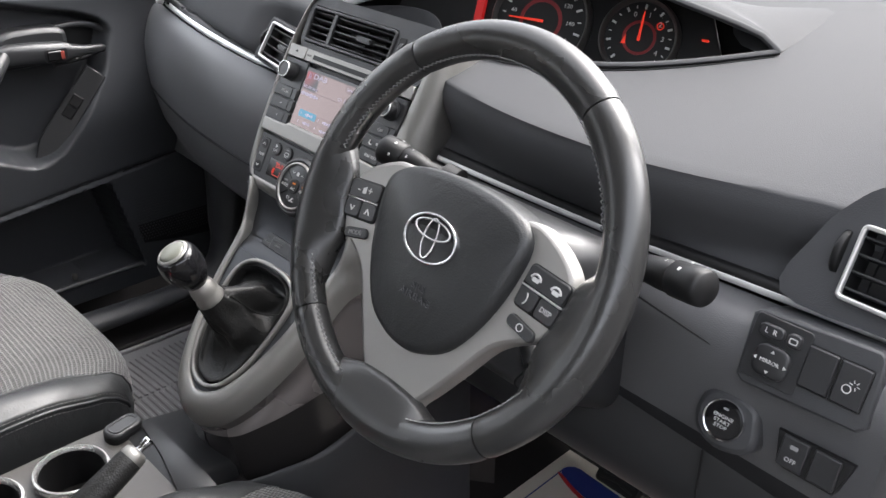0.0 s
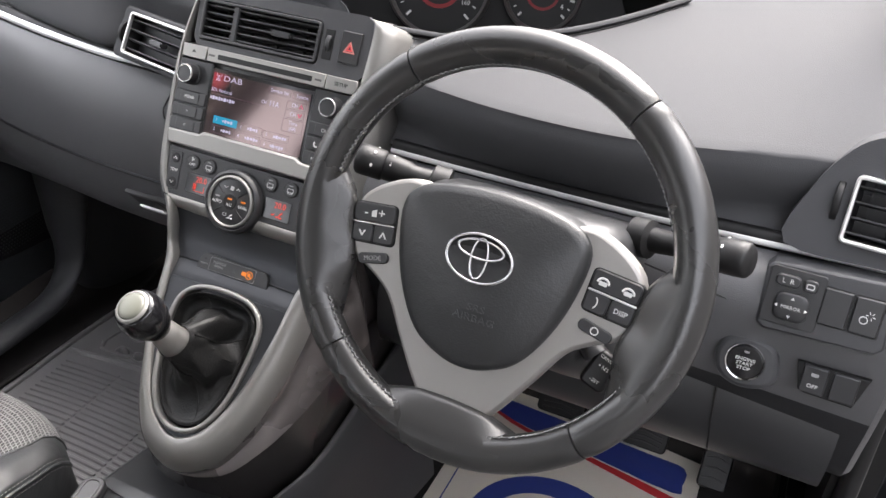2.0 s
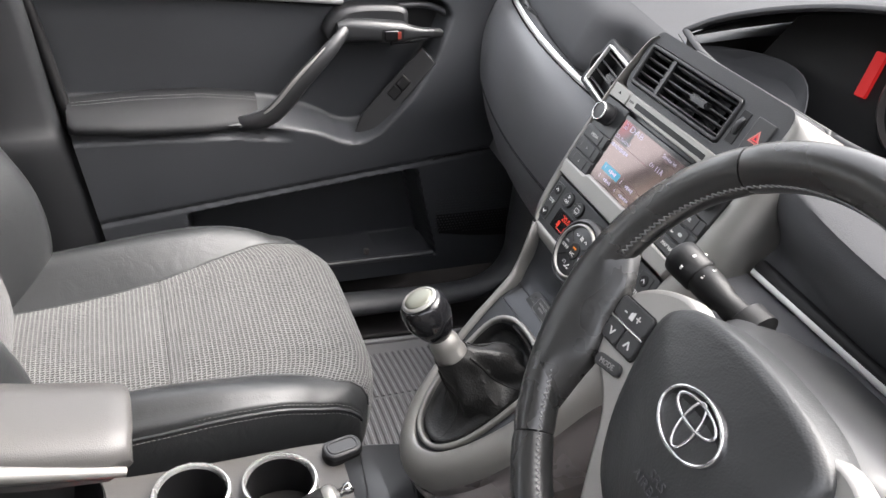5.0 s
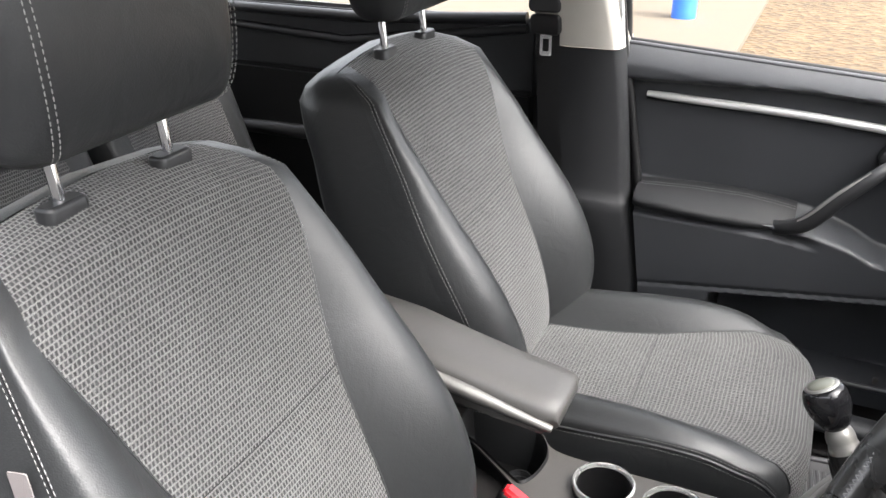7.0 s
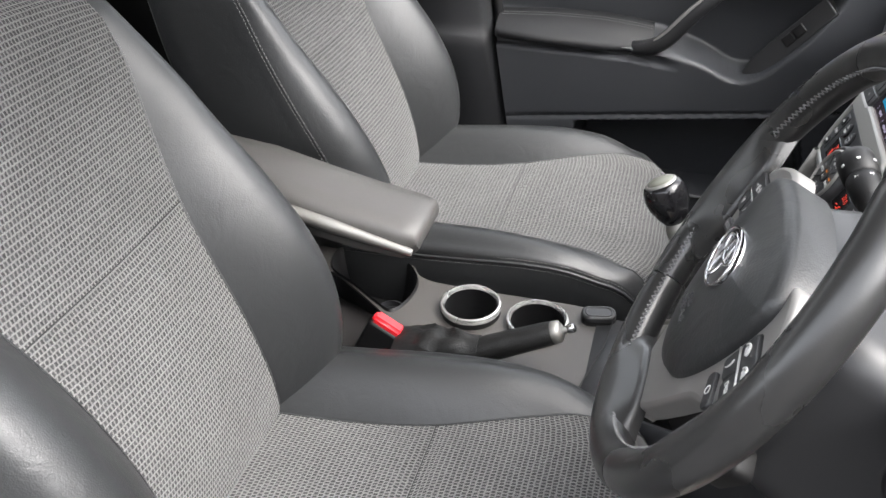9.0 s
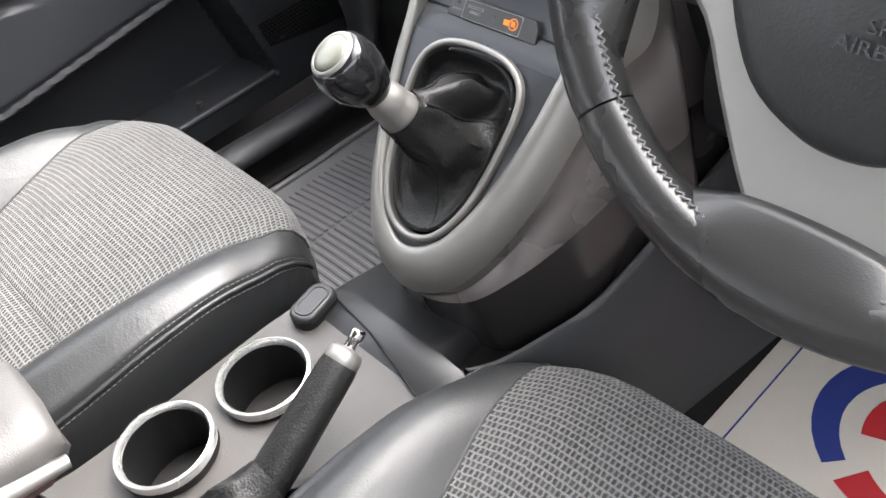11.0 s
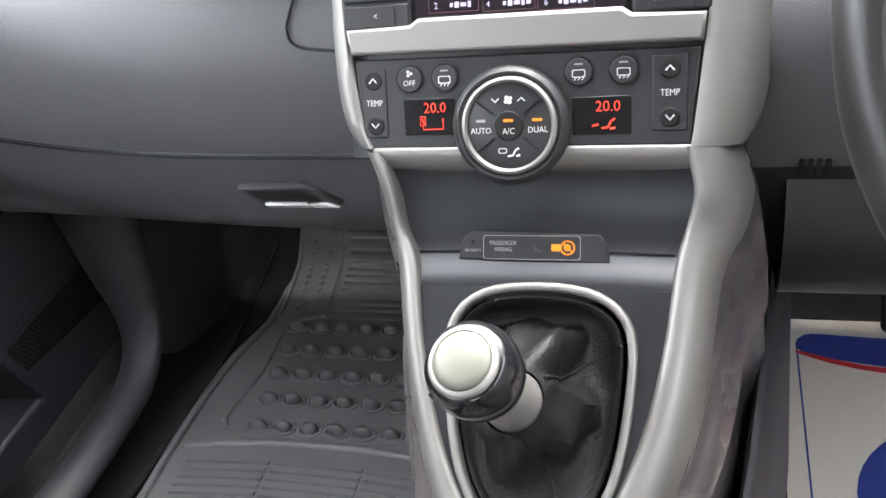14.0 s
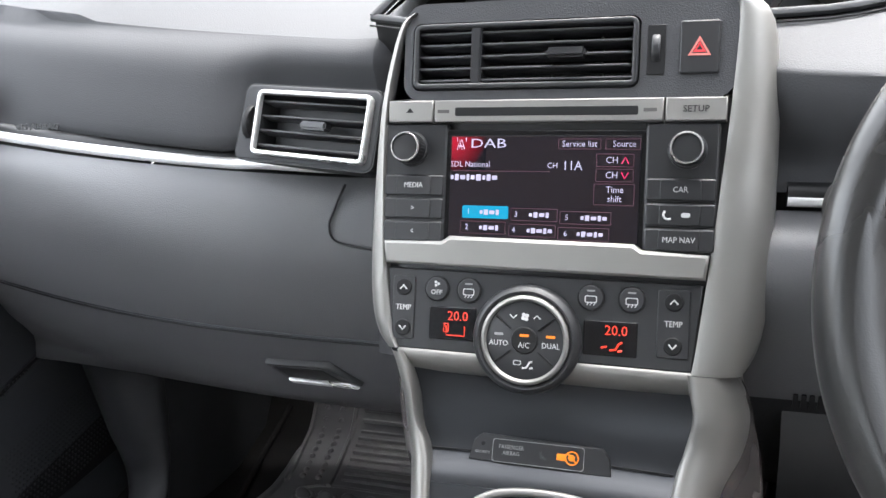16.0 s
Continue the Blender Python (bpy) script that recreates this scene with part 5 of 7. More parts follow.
# disc slot strip
for x0, x1 in ((-0.1175, -0.0825), (-0.0815, 0.0825), (0.0835, 0.1235)):
    o = [(x0, 0.047), (x1, 0.047), (x1, 0.0632), (x0, 0.0632)]
    seg = stack_part("slot_panel", o, -0.006, 0.0055, SILVER, 0.0015, "satin silver strip")
    if x1 - x0 > 0.1:
        part("disc_slot", slab(rrect(0.131, 0.0062, 0.001, 2, 0, 0.0545), 0.0, 0.0058, 0.0002, STACK), DARK, seg, "dark disc slot")
        for x in (-0.0745, 0.0735):
            part("marker", slab(rrect(0.009, 0.0024, 0.0003, 2, x, 0.0548), 0.0, 0.0057, 0.0001, STACK), VINYL, seg)
text("SETUP", 0.0062, STACK @ Matrix.Translation((0.1035, 0.055, 0.0057)), DARK, stack)
part("eject_mark", slab([(-0.1035, 0.054), (-0.0975, 0.054), (-0.1005, 0.0575)], 0.004, 0.0058, 0.0001, STACK), DARK, stack)

# knobs and keys
for sgn in (-1, 1):
    stack_part("key_panel", rrect(0.049, 0.088, 0.003, 3, sgn * 0.0955, 0.0025), -0.006, 0.0030, SMOOTH, 0.002)
    f = STACK @ Matrix.Translation((sgn * 0.099, 0.0275, 0.003))
    k = part("knob", lathe([(0.0130, 0), (0.0128, 0.0015), (0.0118, 0.002), (0.0114, 0.0135), (0.0106, 0.0152), (0.0096, 0.0156), (0.0091, 0.0146), (0.0005, 0.0151)], 32, f), SMOOTH, stack, "black rotary knob")
    part("knob_ring", lathe([(0.0109, 0.0142), (0.0108, 0.0154), (0.0104, 0.0160), (0.0098, 0.0160), (0.0094, 0.0150)], 32, f, (False, False)), BRIGHT, k, "chrome knob ring")
    for q in range(30):
        a = 2 * math.pi * q / 30
        part("knob_rib", tube([f @ Vector((0.0115 * math.cos(a), 0.0115 * math.sin(a), z)) for z in (0.0025, 0.0130)], 0.0004, 4), SMOOTH, k)
    for y, body in ((0.0005, "MEDIA" if sgn < 0 else "CAR"), (-0.0165, ">" if sgn < 0 else ""), (-0.0335, "<" if sgn < 0 else "MAP NAV")):
        b = stack_part("key", rrect(0.046, 0.0155, 0.002, 3, sgn * 0.0955, y), 0.0, 0.0052, SMOOTH, 0.0012)
        part("key_cap", slab(rrect(0.027, 0.0140, 0.002, 3, sgn * 0.0955, y), 0.004, 0.0060, 0.0006, STACK), SMOOTH, b)
        if body:
            text(body, 0.0056, STACK @ Matrix.Translation((sgn * 0.0955, y, 0.0062)), WHITE, b, wide=0.9)
        else:
            line = [STACK @ Vector((0.088 + 0.003 * math.cos(q), y + 0.003 * math.sin(q), 0.0064)) for q in np.linspace(2.2, 5.4, 8)]
            part("symbol", tube(line, 0.0009, 5), WHITE, b)
            part("symbol", slab(rrect(0.0060, 0.0032, 0.0014, 3, 0.0995, y), 0.005, 0.0063, 0.0001, STACK), WHITE, b)

# display
SHOW = STACK @ Matrix.Translation((0, 0, 0.0032))
DISPLAY = glow("dark_pixels", (0.017, 0.018, 0.027), 0.035, 0.10)
show_b = DISPLAY.node_tree.nodes["Principled BSDF"]
show_b.inputs["Specular IOR Level"].default_value, show_b.inputs["Specular Tint"].default_value = 1.0, (1.0, 0.70, 0.64, 1)
show_b.inputs["Coat Weight"].default_value, show_b.inputs["Coat IOR"].default_value, show_b.inputs["Coat Roughness"].default_value, show_b.inputs["Coat Tint"].default_value = 0.7, 1.5, 0.08, (1.0, 0.90, 0.87, 1)
LILAC, DIM, CYAN, PINK = glow("lilac_pixels", (0.72, 0.66, 0.88), 0.045, 0.1), glow("dim_pixels", (0.20, 0.09, 0.13), 0.018, 0.1), glow("cyan_pixels", (0.02, 0.38, 0.62), 0.052, 0.1), glow("pink_pixels", (0.8, 0.05, 0.16), 0.055, 0.1)
part("picture", slab(rrect(0.136, 0.074, 0.0005, 2), -0.0004, 0, 0.0, SHOW), DISPLAY, screen, "dark lit display ground")
dots = SHOW @ Matrix.Translation((0, 0, 0.0001))
for body, size, x, y in (("DAB", 0.0095, -0.0400, 0.0315), ("Service list", 0.0062, 0.0260, 0.0315), ("Source", 0.0062, 0.0570, 0.0315), ("SDL National", 0.0060, -0.0530, 0.0165), ("CH", 0.0058, 0.0075, 0.0160), ("11A", 0.0092, 0.0215, 0.0160), ("CH", 0.0066, 0.0490, 0.0202), ("CH", 0.0066, 0.0490, 0.0098), ("Time\nshift", 0.0064, 0.0515, -0.0035), ("1", 0.0058, -0.0530, -0.0178), ("2", 0.0058, -0.0540, -0.0292), ("3", 0.0058, -0.0175, -0.0190), ("4", 0.0058, -0.0190, -0.0303), ("5", 0.0058, 0.0190, -0.0203), ("6", 0.0058, 0.0185, -0.0316)):
    text(body, size, dots, LILAC, screen, "screen_text", 1.45 if body == "DAB" else 0.92, 0.00005, x, y)
for x, y, w, h in ((-0.0490, 0.0070, 0.0370, 0.0050), (-0.0365, -0.0180, 0.0160, 0.0042), (-0.0375, -0.0292, 0.0140, 0.0042), (-0.0005, -0.0190, 0.0150, 0.0042), (-0.0010, -0.0303, 0.0165, 0.0042), (0.0370, -0.0203, 0.0165, 0.0042), (0.0365, -0.0316, 0.0200, 0.0042)):
    # station names stand as broken bars
    k, at = 0, x - w / 2
    while at < x + w / 2 - 0.001:
        step = 0.0022 + 0.0009 * ((k * 7) % 3)
        part("name_bar", slab(rrect(step, h * (0.62 + 0.3 * (k % 2)), 0.0004, 2, at + step / 2, y), 0, 0.0001, 0.0, dots), LILAC, screen)
        at += step + 0.0009
        k += 1
part("highlight", slab(rrect(0.0345, 0.0092, 0.001, 3, -0.0405, -0.0180), -0.0001, 0.00005, 0.0, SHOW), CYAN, screen, "lit cyan preset key")
for x, y, w, h in ((-0.0420, -0.0292, 0.034, 0.0092), (-0.0045, -0.0190, 0.034, 0.0092), (-0.0055, -0.0303, 0.034, 0.0092), (0.0320, -0.0203, 0.036, 0.0092), (0.0310, -0.0316, 0.036, 0.0092), (0.0510, 0.0202, 0.026, 0.0092), (0.0510, 0.0098, 0.026, 0.0092), (0.0510, -0.0035, 0.028, 0.0150), (0.0260, 0.0315, 0.030, 0.0075), (0.0560, 0.0315, 0.024, 0.0075)):
    o = rrect(w, h, 0.001, 3, x, y)
    part("key_outline", ring_band(o, inset(o, 0.0005), 0, 0.00008, SHOW), DIM, screen)
part("rule", slab(rrect(0.072, 0.0005, 0.0002, 2, -0.030, 0.0118), 0, 0.0001, 0.0, SHOW), DIM, screen)
for y, s in ((0.0202, 1), (0.0098, -1)):
    part("arrow", tube([dots @ Vector((0.0580 + a, y + s * b, 0.0002)) for a, b in ((-0.0024, -0.0022), (0, 0.0022), (0.0024, -0.0022))], 0.0006, 5), PINK, screen, "pink arrow")
REDGLOW, rt, rb, rlink = nodes_of("red_fading_pixels")
fade = add(rt, "ShaderNodeTexGradient")
fade.gradient_type = "SPHERICAL"
spot = add(rt, "ShaderNodeMapping")
spot.inputs["Location"].default_value, spot.inputs["Scale"].default_value = (0.0, 0.0, -0.9), (1.0, 0.0, 1.0)
rlink(add(rt, "ShaderNodeTexCoord").outputs["Generated"], spot.inputs["Vector"])
rlink(spot.outputs[0], fade.inputs["Vector"])
power = add(rt, "ShaderNodeMath")
power.operation = "MULTIPLY"
power.inputs[1].default_value = 0.075
rlink(fade.outputs["Fac"], power.inputs[0])
rlink(power.outputs[0], rb.inputs["Emission Strength"])
rb.inputs["Base Color"].default_value, rb.inputs["Emission Color"].default_value, rb.inputs["Roughness"].default_value = (0.006, 0.006, 0.009, 1), (0.75, 0.01, 0.04, 1), 0.1
part("radio_mark", slab(rrect(0.026, 0.024, 0.0005, 2, -0.0545, 0.0245), 0, 0.00006, 0.0, SHOW), REDGLOW, screen, "red corner glow")
for a, b in (((-0.0022, -0.004), (0, 0.003)), ((0.0022, -0.004), (0, 0.003)), ((-0.0016, -0.002), (0.0016, -0.002)), ((-0.0034, 0.0015), (-0.0034, 0.0045)), ((0.0034, 0.0015), (0.0034, 0.0045))):
    part("mast_mark", tube([SHOW @ Vector((-0.0600 + p[0], 0.0315 + p[1], 0.0002)) for p in (a, b)], 0.0003, 4), LILAC, screen)
part("radio_mast", tube([dots @ Vector((-0.0615 + a, 0.0270 + b, 0.0001)) for a, b in ((-0.002, 0), (0, 0.007), (0.002, 0), (-0.0012, 0.003), (0.0012, 0.003))], 0.0004, 4), LILAC, screen)

# heater controls
for x, keys in ((-0.1005, 1), (0.0945, 1)):
    p = stack_part("temp_panel", rrect(0.0175 if x < 0 else 0.0215, 0.047, 0.002, 3, x, -0.0905), 0.0, 0.0036, SMOOTH, 0.0008)
    for y, s in ((-0.0755, 1), (-0.1055, -1)):
        part("temp_key", slab(circle(0.0062, 20, x, y), 0.002, 0.0046, 0.0008, STACK), DARK, p)
        part("arrow", tube([STACK @ Vector((x + a, y + s * b, 0.0048)) for a, b in ((-0.0026, -0.0014), (0, 0.0016), (0.0026, -0.0014))], 0.0006, 5), WHITE, p)
    text("TEMP", 0.0058, STACK @ Matrix.Translation((x, -0.0905, 0.0038)), WHITE, p, wide=0.85)
for x, body in ((-0.0745, "OFF"), (-0.0500, ""), (0.0385, ""), (0.0665, "")):
    b = part("round_button", slab(circle(0.0088, 26, x, -0.0755), 0.0, 0.0048, 0.001, STACK), SMOOTH, stack, "round black button")
    part("button_rim", ring_band(circle(0.0096, 28, x, -0.0755), circle(0.0090, 28, x, -0.0755), 0.001, 0.0038, STACK), DARK, b)
    if body:
        text(body, 0.0050, STACK @ Matrix.Translation((x, -0.0780, 0.0050)), WHITE, b)
        for q in range(3):
            part("symbol", slab(circle(0.0011, 8, x + 0.0014 * math.cos(2.1 * q), -0.0716 + 0.0014 * math.sin(2.1 * q)), 0.004, 0.0050, 0.0, STACK), WHITE, b)
    else:
        part("symbol", ring_band(rrect(0.0085, 0.005, 0.001, 3, x, -0.0765), rrect(0.0072, 0.0038, 0.001, 3, x, -0.0765), 0.004, 0.0050, STACK), WHITE, b)
        for q in (-1, 0, 1):
            part("symbol", tube([STACK @ Vector((x + q * 0.0024 + d, -0.0782 - e, 0.0051)) for d, e in ((0, 0), (0.0006, 0.0012), (-0.0004, 0.0024))], 0.0004, 4), WHITE, b)
        part("lamp_slot", slab(rrect(0.0056, 0.0012, 0.0004, 2, x, -0.0706), 0.004, 0.0050, 0.0, STACK), GREY, b)
for x, w in ((-0.0620, 0.036), (0.0525, 0.037)):
    d = stack_part("heater_display", rrect(w, 0.0245, 0.001, 2, x, -0.1005 if x < 0 else -0.1032), 0.0, 0.0032, GLOSS, 0.0006, "small lit heater display")
    f = STACK @ Matrix.Translation((x, -0.1005 if x < 0 else -0.1032, 0.0034))
    text("20.0", 0.0098, f, RED, d, "lit_digits", 0.95, 0.00005, 0.004, 0.0055)
    if x < 0:
        part("lit_mark", tube([f @ Vector((a, b, 0)) for a, b in ((-0.0045, -0.0015), (-0.0045, -0.0085), (0.0095, -0.0085), (0.0095, -0.0015))], 0.0005, 4), RED, d)
        part("lit_mark", tube([f @ Vector((a, b, 0)) for a, b in ((-0.0065, 0.0000), (-0.0030, 0.0000), (-0.0030, -0.006), (-0.0065, -0.006), (-0.0065, 0.0000), (-0.003, -0.006))], 0.0005, 4), RED, d)
    else:
        for line in (((0.000, -0.008), (0.004, -0.0075), (0.006, -0.0035)), ((0.006, -0.0035), (0.0085, -0.002)), ((-0.006, -0.0065), (-0.002, -0.0055)), ((0.0085, -0.0080), (0.0055, -0.0085))):
            part("lit_mark", tube([f @ Vector((a, b, 0)) for a, b in line], 0.0008, 5), RED, d)
DIAL = STACK @ Matrix.Translation((-0.0055, -0.1075, 0.0035))
dial = part("dial", lathe([(0.0385, -0.008), (0.0390, 0.004), (0.0375, 0.008), (0.0345, 0.0100), (0.0322, 0.0085)], 48, DIAL, (True, False)), SMOOTH, stack, "large round heater dial")
part("dial_ring", lathe([(0.0318, 0.006), (0.0316, 0.0102), (0.0308, 0.0116), (0.0292, 0.0120), (0.0276, 0.0100)], 48, DIAL, (False, False)), SILVER, dial, "satin silver dial ring")
part("dial_face", lathe([(0.0285, 0.004), (0.0283, 0.0088), (0.0272, 0.0094), (0.0005, 0.0100)], 40, DIAL), SMOOTH, dial)
top = DIAL @ Matrix.Translation((0, 0, 0.0102))
part("centre_button", slab(circle(0.0096, 28), -0.002, 0.0012, 0.0008, top), DARK, dial)
for a in (38, 142, 218, 322):
    c, s = math.cos(radians(a)), math.sin(radians(a))
    part("groove", tube([top @ Vector((c * r, s * r, -0.0002)) for r in (0.0125, 0.0265)], 0.0008, 6), DARK, dial)
for body, x, y in (("AUTO", -0.0185, -0.003), ("A/C", 0.0, -0.0035), ("DUAL", 0.0188, -0.003)):
    text(body, 0.0055, top, WHITE, dial, wide=0.9, x=x, y=y, depth=0.0014 if x == 0 else 0.0002)
for x, m in ((-0.0185, GREY), (0.0, AMBER), (0.0185, AMBER)):
    part("lamp_slot", slab(rrect(0.0064, 0.0018, 0.0005, 2, x, 0.0035), 0, 0.0014 if x == 0 else 0.0004, 0.0, top), m, dial)
for x, s in ((-0.0085, -1), (0.0085, 1)):
    part("arrow", tube([top @ Vector((x + a, 0.0165 + s * b, 0.0002)) for a, b in ((-0.0024, -0.0010), (0, 0.0012), (0.0024, -0.0010))], 0.0005, 5), WHITE, dial)
for q in range(4):
    part("symbol", slab(circle(0.0014, 10, 0.0017 * math.cos(1.571 * q + 0.6), 0.0165 + 0.0017 * math.sin(1.571 * q + 0.6)), 0, 0.0003, 0.0, top), WHITE, dial)
part("symbol", ring_band(rrect(0.0056, 0.0034, 0.001, 3, -0.0045, -0.0160), rrect(0.0046, 0.0024, 0.001, 3, -0.0045, -0.0160), 0, 0.0003, top), WHITE, dial)
for line in (((-0.001, -0.0195), (0.0022, -0.0192), (0.0042, -0.0155)), ((0.0042, -0.0155), (0.0062, -0.0145)), ((0.0068, -0.0190), (0.0045, -0.0195))):
    part("symbol", tube([top @ Vector((a, b, 0.0002)) for a, b in line], 0.0007, 5), WHITE, dial)

# ---- dashboard fittings ----
VP = [(a - 0.05 * (0.034 - b) if a < 0 else a, b) for a, b in rrect(0.149, 0.0675, 0.008, 5, -0.0065, 0.0)]
LV = plane_frame((-0.216, 0.2485, 0.6465), (0.115, -0.027, 0.001), (0.006, 0.026, 0.047))
part("vent_panel", ring_band(VP, inset(rrect(0.124, 0.058, 0.006, 5), 0.001), -0.04, -0.002, LV, 0.001), DASHTOP, dash, "grey panel round the vent")
part("panel_joint", ring_band(inset(VP, -0.0013), inset(VP, 0.0002), -0.04, -0.0030, LV), DARK, dash, "dark joint round the vent panel")
vent(dash, LV, 0.124, 0.058, 4, True, 0.006, vanes=0)
part("thumbwheel", lathe([(0.018, -0.003), (0.0186, -0.002), (0.0186, 0.002), (0.018, 0.003)], 26, LV @ pose(-0.0715, 0.0, -0.0125, 0, 90)), DARK, dash, "ribbed vent thumbwheel")
SV = plane_frame((-0.662, 0.300, 0.655), (0.9, -0.35, 0.0), (0.1, 0.3, 0.95))
vent(dash, SV, 0.066, 0.058, 4, True, 0.0)
RV = plane_frame((0.689, 0.1795, 0.677), (1, -0.10, 0.03), (0.02, 0.34, 0.94))
hood_o = [tuple(p) for p in catmull([(-0.094, -0.046), (-0.084, 0.010), (-0.066, 0.044), (-0.042, 0.066), (0.0, 0.074), (0.064, 0.074), (0.066, 0.0), (0.066, -0.046), (0.0, -0.047)][::-1], 4, True)]
part("vent_panel", moved(pierced(hood_o, [rrect(0.098, 0.062, 0.006, 5), rrect(0.070, 0.018, 0.005, 5, 0.005, 0.058)], -0.003, 0.06), RV), DASHTOP, dash, "smooth dark vent panel")
vent(dash, RV, 0.100, 0.064, 4, True, 0.01)
part("thumbwheel", lathe([(0.020, -0.003), (0.0208, -0.002), (0.0208, 0.002), (0.020, 0.003)], 26, RV @ pose(-0.060, 0.004, -0.013, 0, 90)), DARK, dash, "ribbed vent thumbwheel")
vent(dash, RV @ Matrix.Translation((0.005, 0.058, 0.0)), 0.072, 0.020, 2, False, 0.0)
text("SRS AIRBAG", 0.009, plane_frame((-0.545, 0.2855, 0.634), (1, 0.02, 0), (0, 0.36, 0.93)), SMOOTH, dash, wide=1.15, depth=0.0008)
part("cubby_joint", tube(catmull([(-0.196, 0.2555, 0.590), (-0.205, 0.243, 0.570), (-0.209, 0.236, 0.556), (-0.200, 0.2325, 0.543), (-0.150, 0.225, 0.540)], 5), 0.0011, 6), DARK, dash, "dark joint round the cubby lid")
# glove box joint and latch
joint = [dash_line(float(x), 5, 0.0006).lerp(dash_line(float(x), 6, 0.0006), 0.54 + 0.06 * min(1.0, max(0.0, (-0.18 - x) / 0.4))) for x in np.linspace(-0.70, -0.13, 20)]
part("glove_box_joint", tube(joint, 0.0020, 6), DARK, dash, "dark joint under the glove box lid")
# Shiny tube added to draw the highlight along the lid's lower edge.
part("lid_edge", tube([p + Vector((0, -0.0012, 0.0032)) for p in joint], 0.0014, 6), PLATE, dash, "lower edge of the glove box lid, drawn as its highlight")
GH = plane_frame((-0.256, 0.2365, 0.397), (1, 0, 0), (0, -0.42, 0.9))
latch = part("glove_box_latch", slab([(-0.046, 0.014), (-0.030, -0.016), (0.050, -0.016), (0.022, 0.014)], -0.02, 0.004, 0.002, GH), SMOOTH, dash, "glove box latch")
# No hollow is cut: a flat black patch gives the shade of the recess.
part("latch_recess_shade", slab([(-0.038, 0.010), (-0.026, -0.008), (0.030, -0.008), (0.016, 0.010)], 0.0, 0.0045, 0.0002, GH), DARK, latch)
part("latch_lip", slab([(-0.028, -0.010), (-0.024, -0.0165), (0.047, -0.0165), (0.036, -0.010)], 0.0, 0.0075, 0.002, GH), BRIGHT, latch, "bright latch edge")

# switch panel beside the wheel
SW = plane_frame((0.646, 0.1425, 0.590), (1, -0.06, 0.035), (0, 0.30, 0.95))
bank = part("switch_bank", slab([(-0.058, 0.028), (-0.055, -0.028), (-0.048, -0.0335), (0.050, -0.029), (0.057, -0.022), (0.053, 0.034), (0.047, 0.0395), (-0.051, 0.034)], -0.05, 0.003, 0.003, SW), PLASTIC, dash, "grained switch panel")
part("mirror_plate", slab(rrect(0.050, 0.056, 0.004, 4, -0.0285, 0.003), 0.0, 0.0042, 0.0008, SW), SMOOTH, bank)
mk = SW @ Matrix.Translation((-0.0362, 0.0192, 0.004))
b = part("mirror_switch", slab(rrect(0.0225, 0.0115, 0.005), 0, 0.004, 0.0015, mk), SMOOTH, bank)
text("L  R", 0.0066, mk @ Matrix.Translation((0, 0, 0.0042)), WHITE, b)
mk = SW @ Matrix.Translation((-0.0165, 0.0190, 0.004))
b = part("fold_switch", slab(rrect(0.0125, 0.0125, 0.004), 0, 0.004, 0.0015, mk), SMOOTH, bank)
part("symbol", ring_band(rrect(0.007, 0.005, 0.001), rrect(0.0056, 0.0036, 0.001), 0.004, 0.0045, mk), WHITE, b)
mk = SW @ Matrix.Translation((-0.0282, -0.0048, 0.004))
b = part("mirror_pad", slab(rrect(0.031, 0.0275, 0.009, 6), 0, 0.005, 0.002, mk, 0.001), SMOOTH, bank)
text("MIRROR", 0.0048, mk @ Matrix.Translation((0, 0, 0.0064)), WHITE, b)
for x, y, q in ((0, 0.0088, 90), (0, -0.0088, 270), (0.0130, 0, 0), (-0.0130, 0, 180)):
    part("arrow", slab([(0.0016, 0), (-0.001, 0.0016), (-0.001, -0.0016)], 0.005, 0.0062, 0.0, mk @ pose(x, y, 0, 0, 0, q)), WHITE, b)
for x in (0.0080, 0.0350):
    mk = SW @ Matrix.Translation((x, 0.0045, 0.002))
    b = part("blank_switch" if x < 0.03 else "dimmer_switch", slab(rrect(0.0248, 0.0355, 0.002), 0, 0.0035, 0.0015, mk), SMOOTH, bank, "black square switch")
    part("switch_gap", ring_band(rrect(0.0266, 0.0373, 0.002), rrect(0.0252, 0.0359, 0.002), 0, 0.0016, mk), DARK, b)
    if x > 0.03:
        part("symbol", ring_band(circle(0.0038, 14, -0.002, -0.003), circle(0.0030, 14, -0.002, -0.003), 0.003, 0.004, mk), WHITE, b)
        for q in range(5):
            part("symbol", tube([mk @ Vector((0.003 + r * math.cos(q * 1.05 - 1.2), 0.002 + r * math.sin(q * 1.05 - 1.2), 0.0038)) for r in (0.0018, 0.0042)], 0.0004, 4), WHITE, b)
part("panel_joint", tube([(0.445, 0.1455, 0.590), (0.52, 0.1442, 0.578), (0.584, 0.1440, 0.567)], 0.0010, 6), DARK, dash, "dark joint across the lower dashboard")
# start button
ST = plane_frame((0.5935, 0.1372, 0.5110), (1, -0.05, 0.05), (0, 0.34, 0.94))
boss = part("start_boss", slab([(a, b) for a, b in catmull([(0.031, 0.004), (0.024, 0.021), (0, 0.0275), (-0.022, 0.021), (-0.030, 0.002), (-0.024, -0.019), (-0.004, -0.029), (0.020, -0.025), (0.032, -0.014)], 4, True)], -0.05, 0.004, 0.006, ST), PLASTIC, dash, "grained start button housing")
part("start_ring", lathe([(0.0198, 0.002), (0.0196, 0.0060), (0.0188, 0.0072), (0.0176, 0.0066), (0.0172, 0.004)], 40, ST, (False, False)), CHROME, boss, "chrome ring")
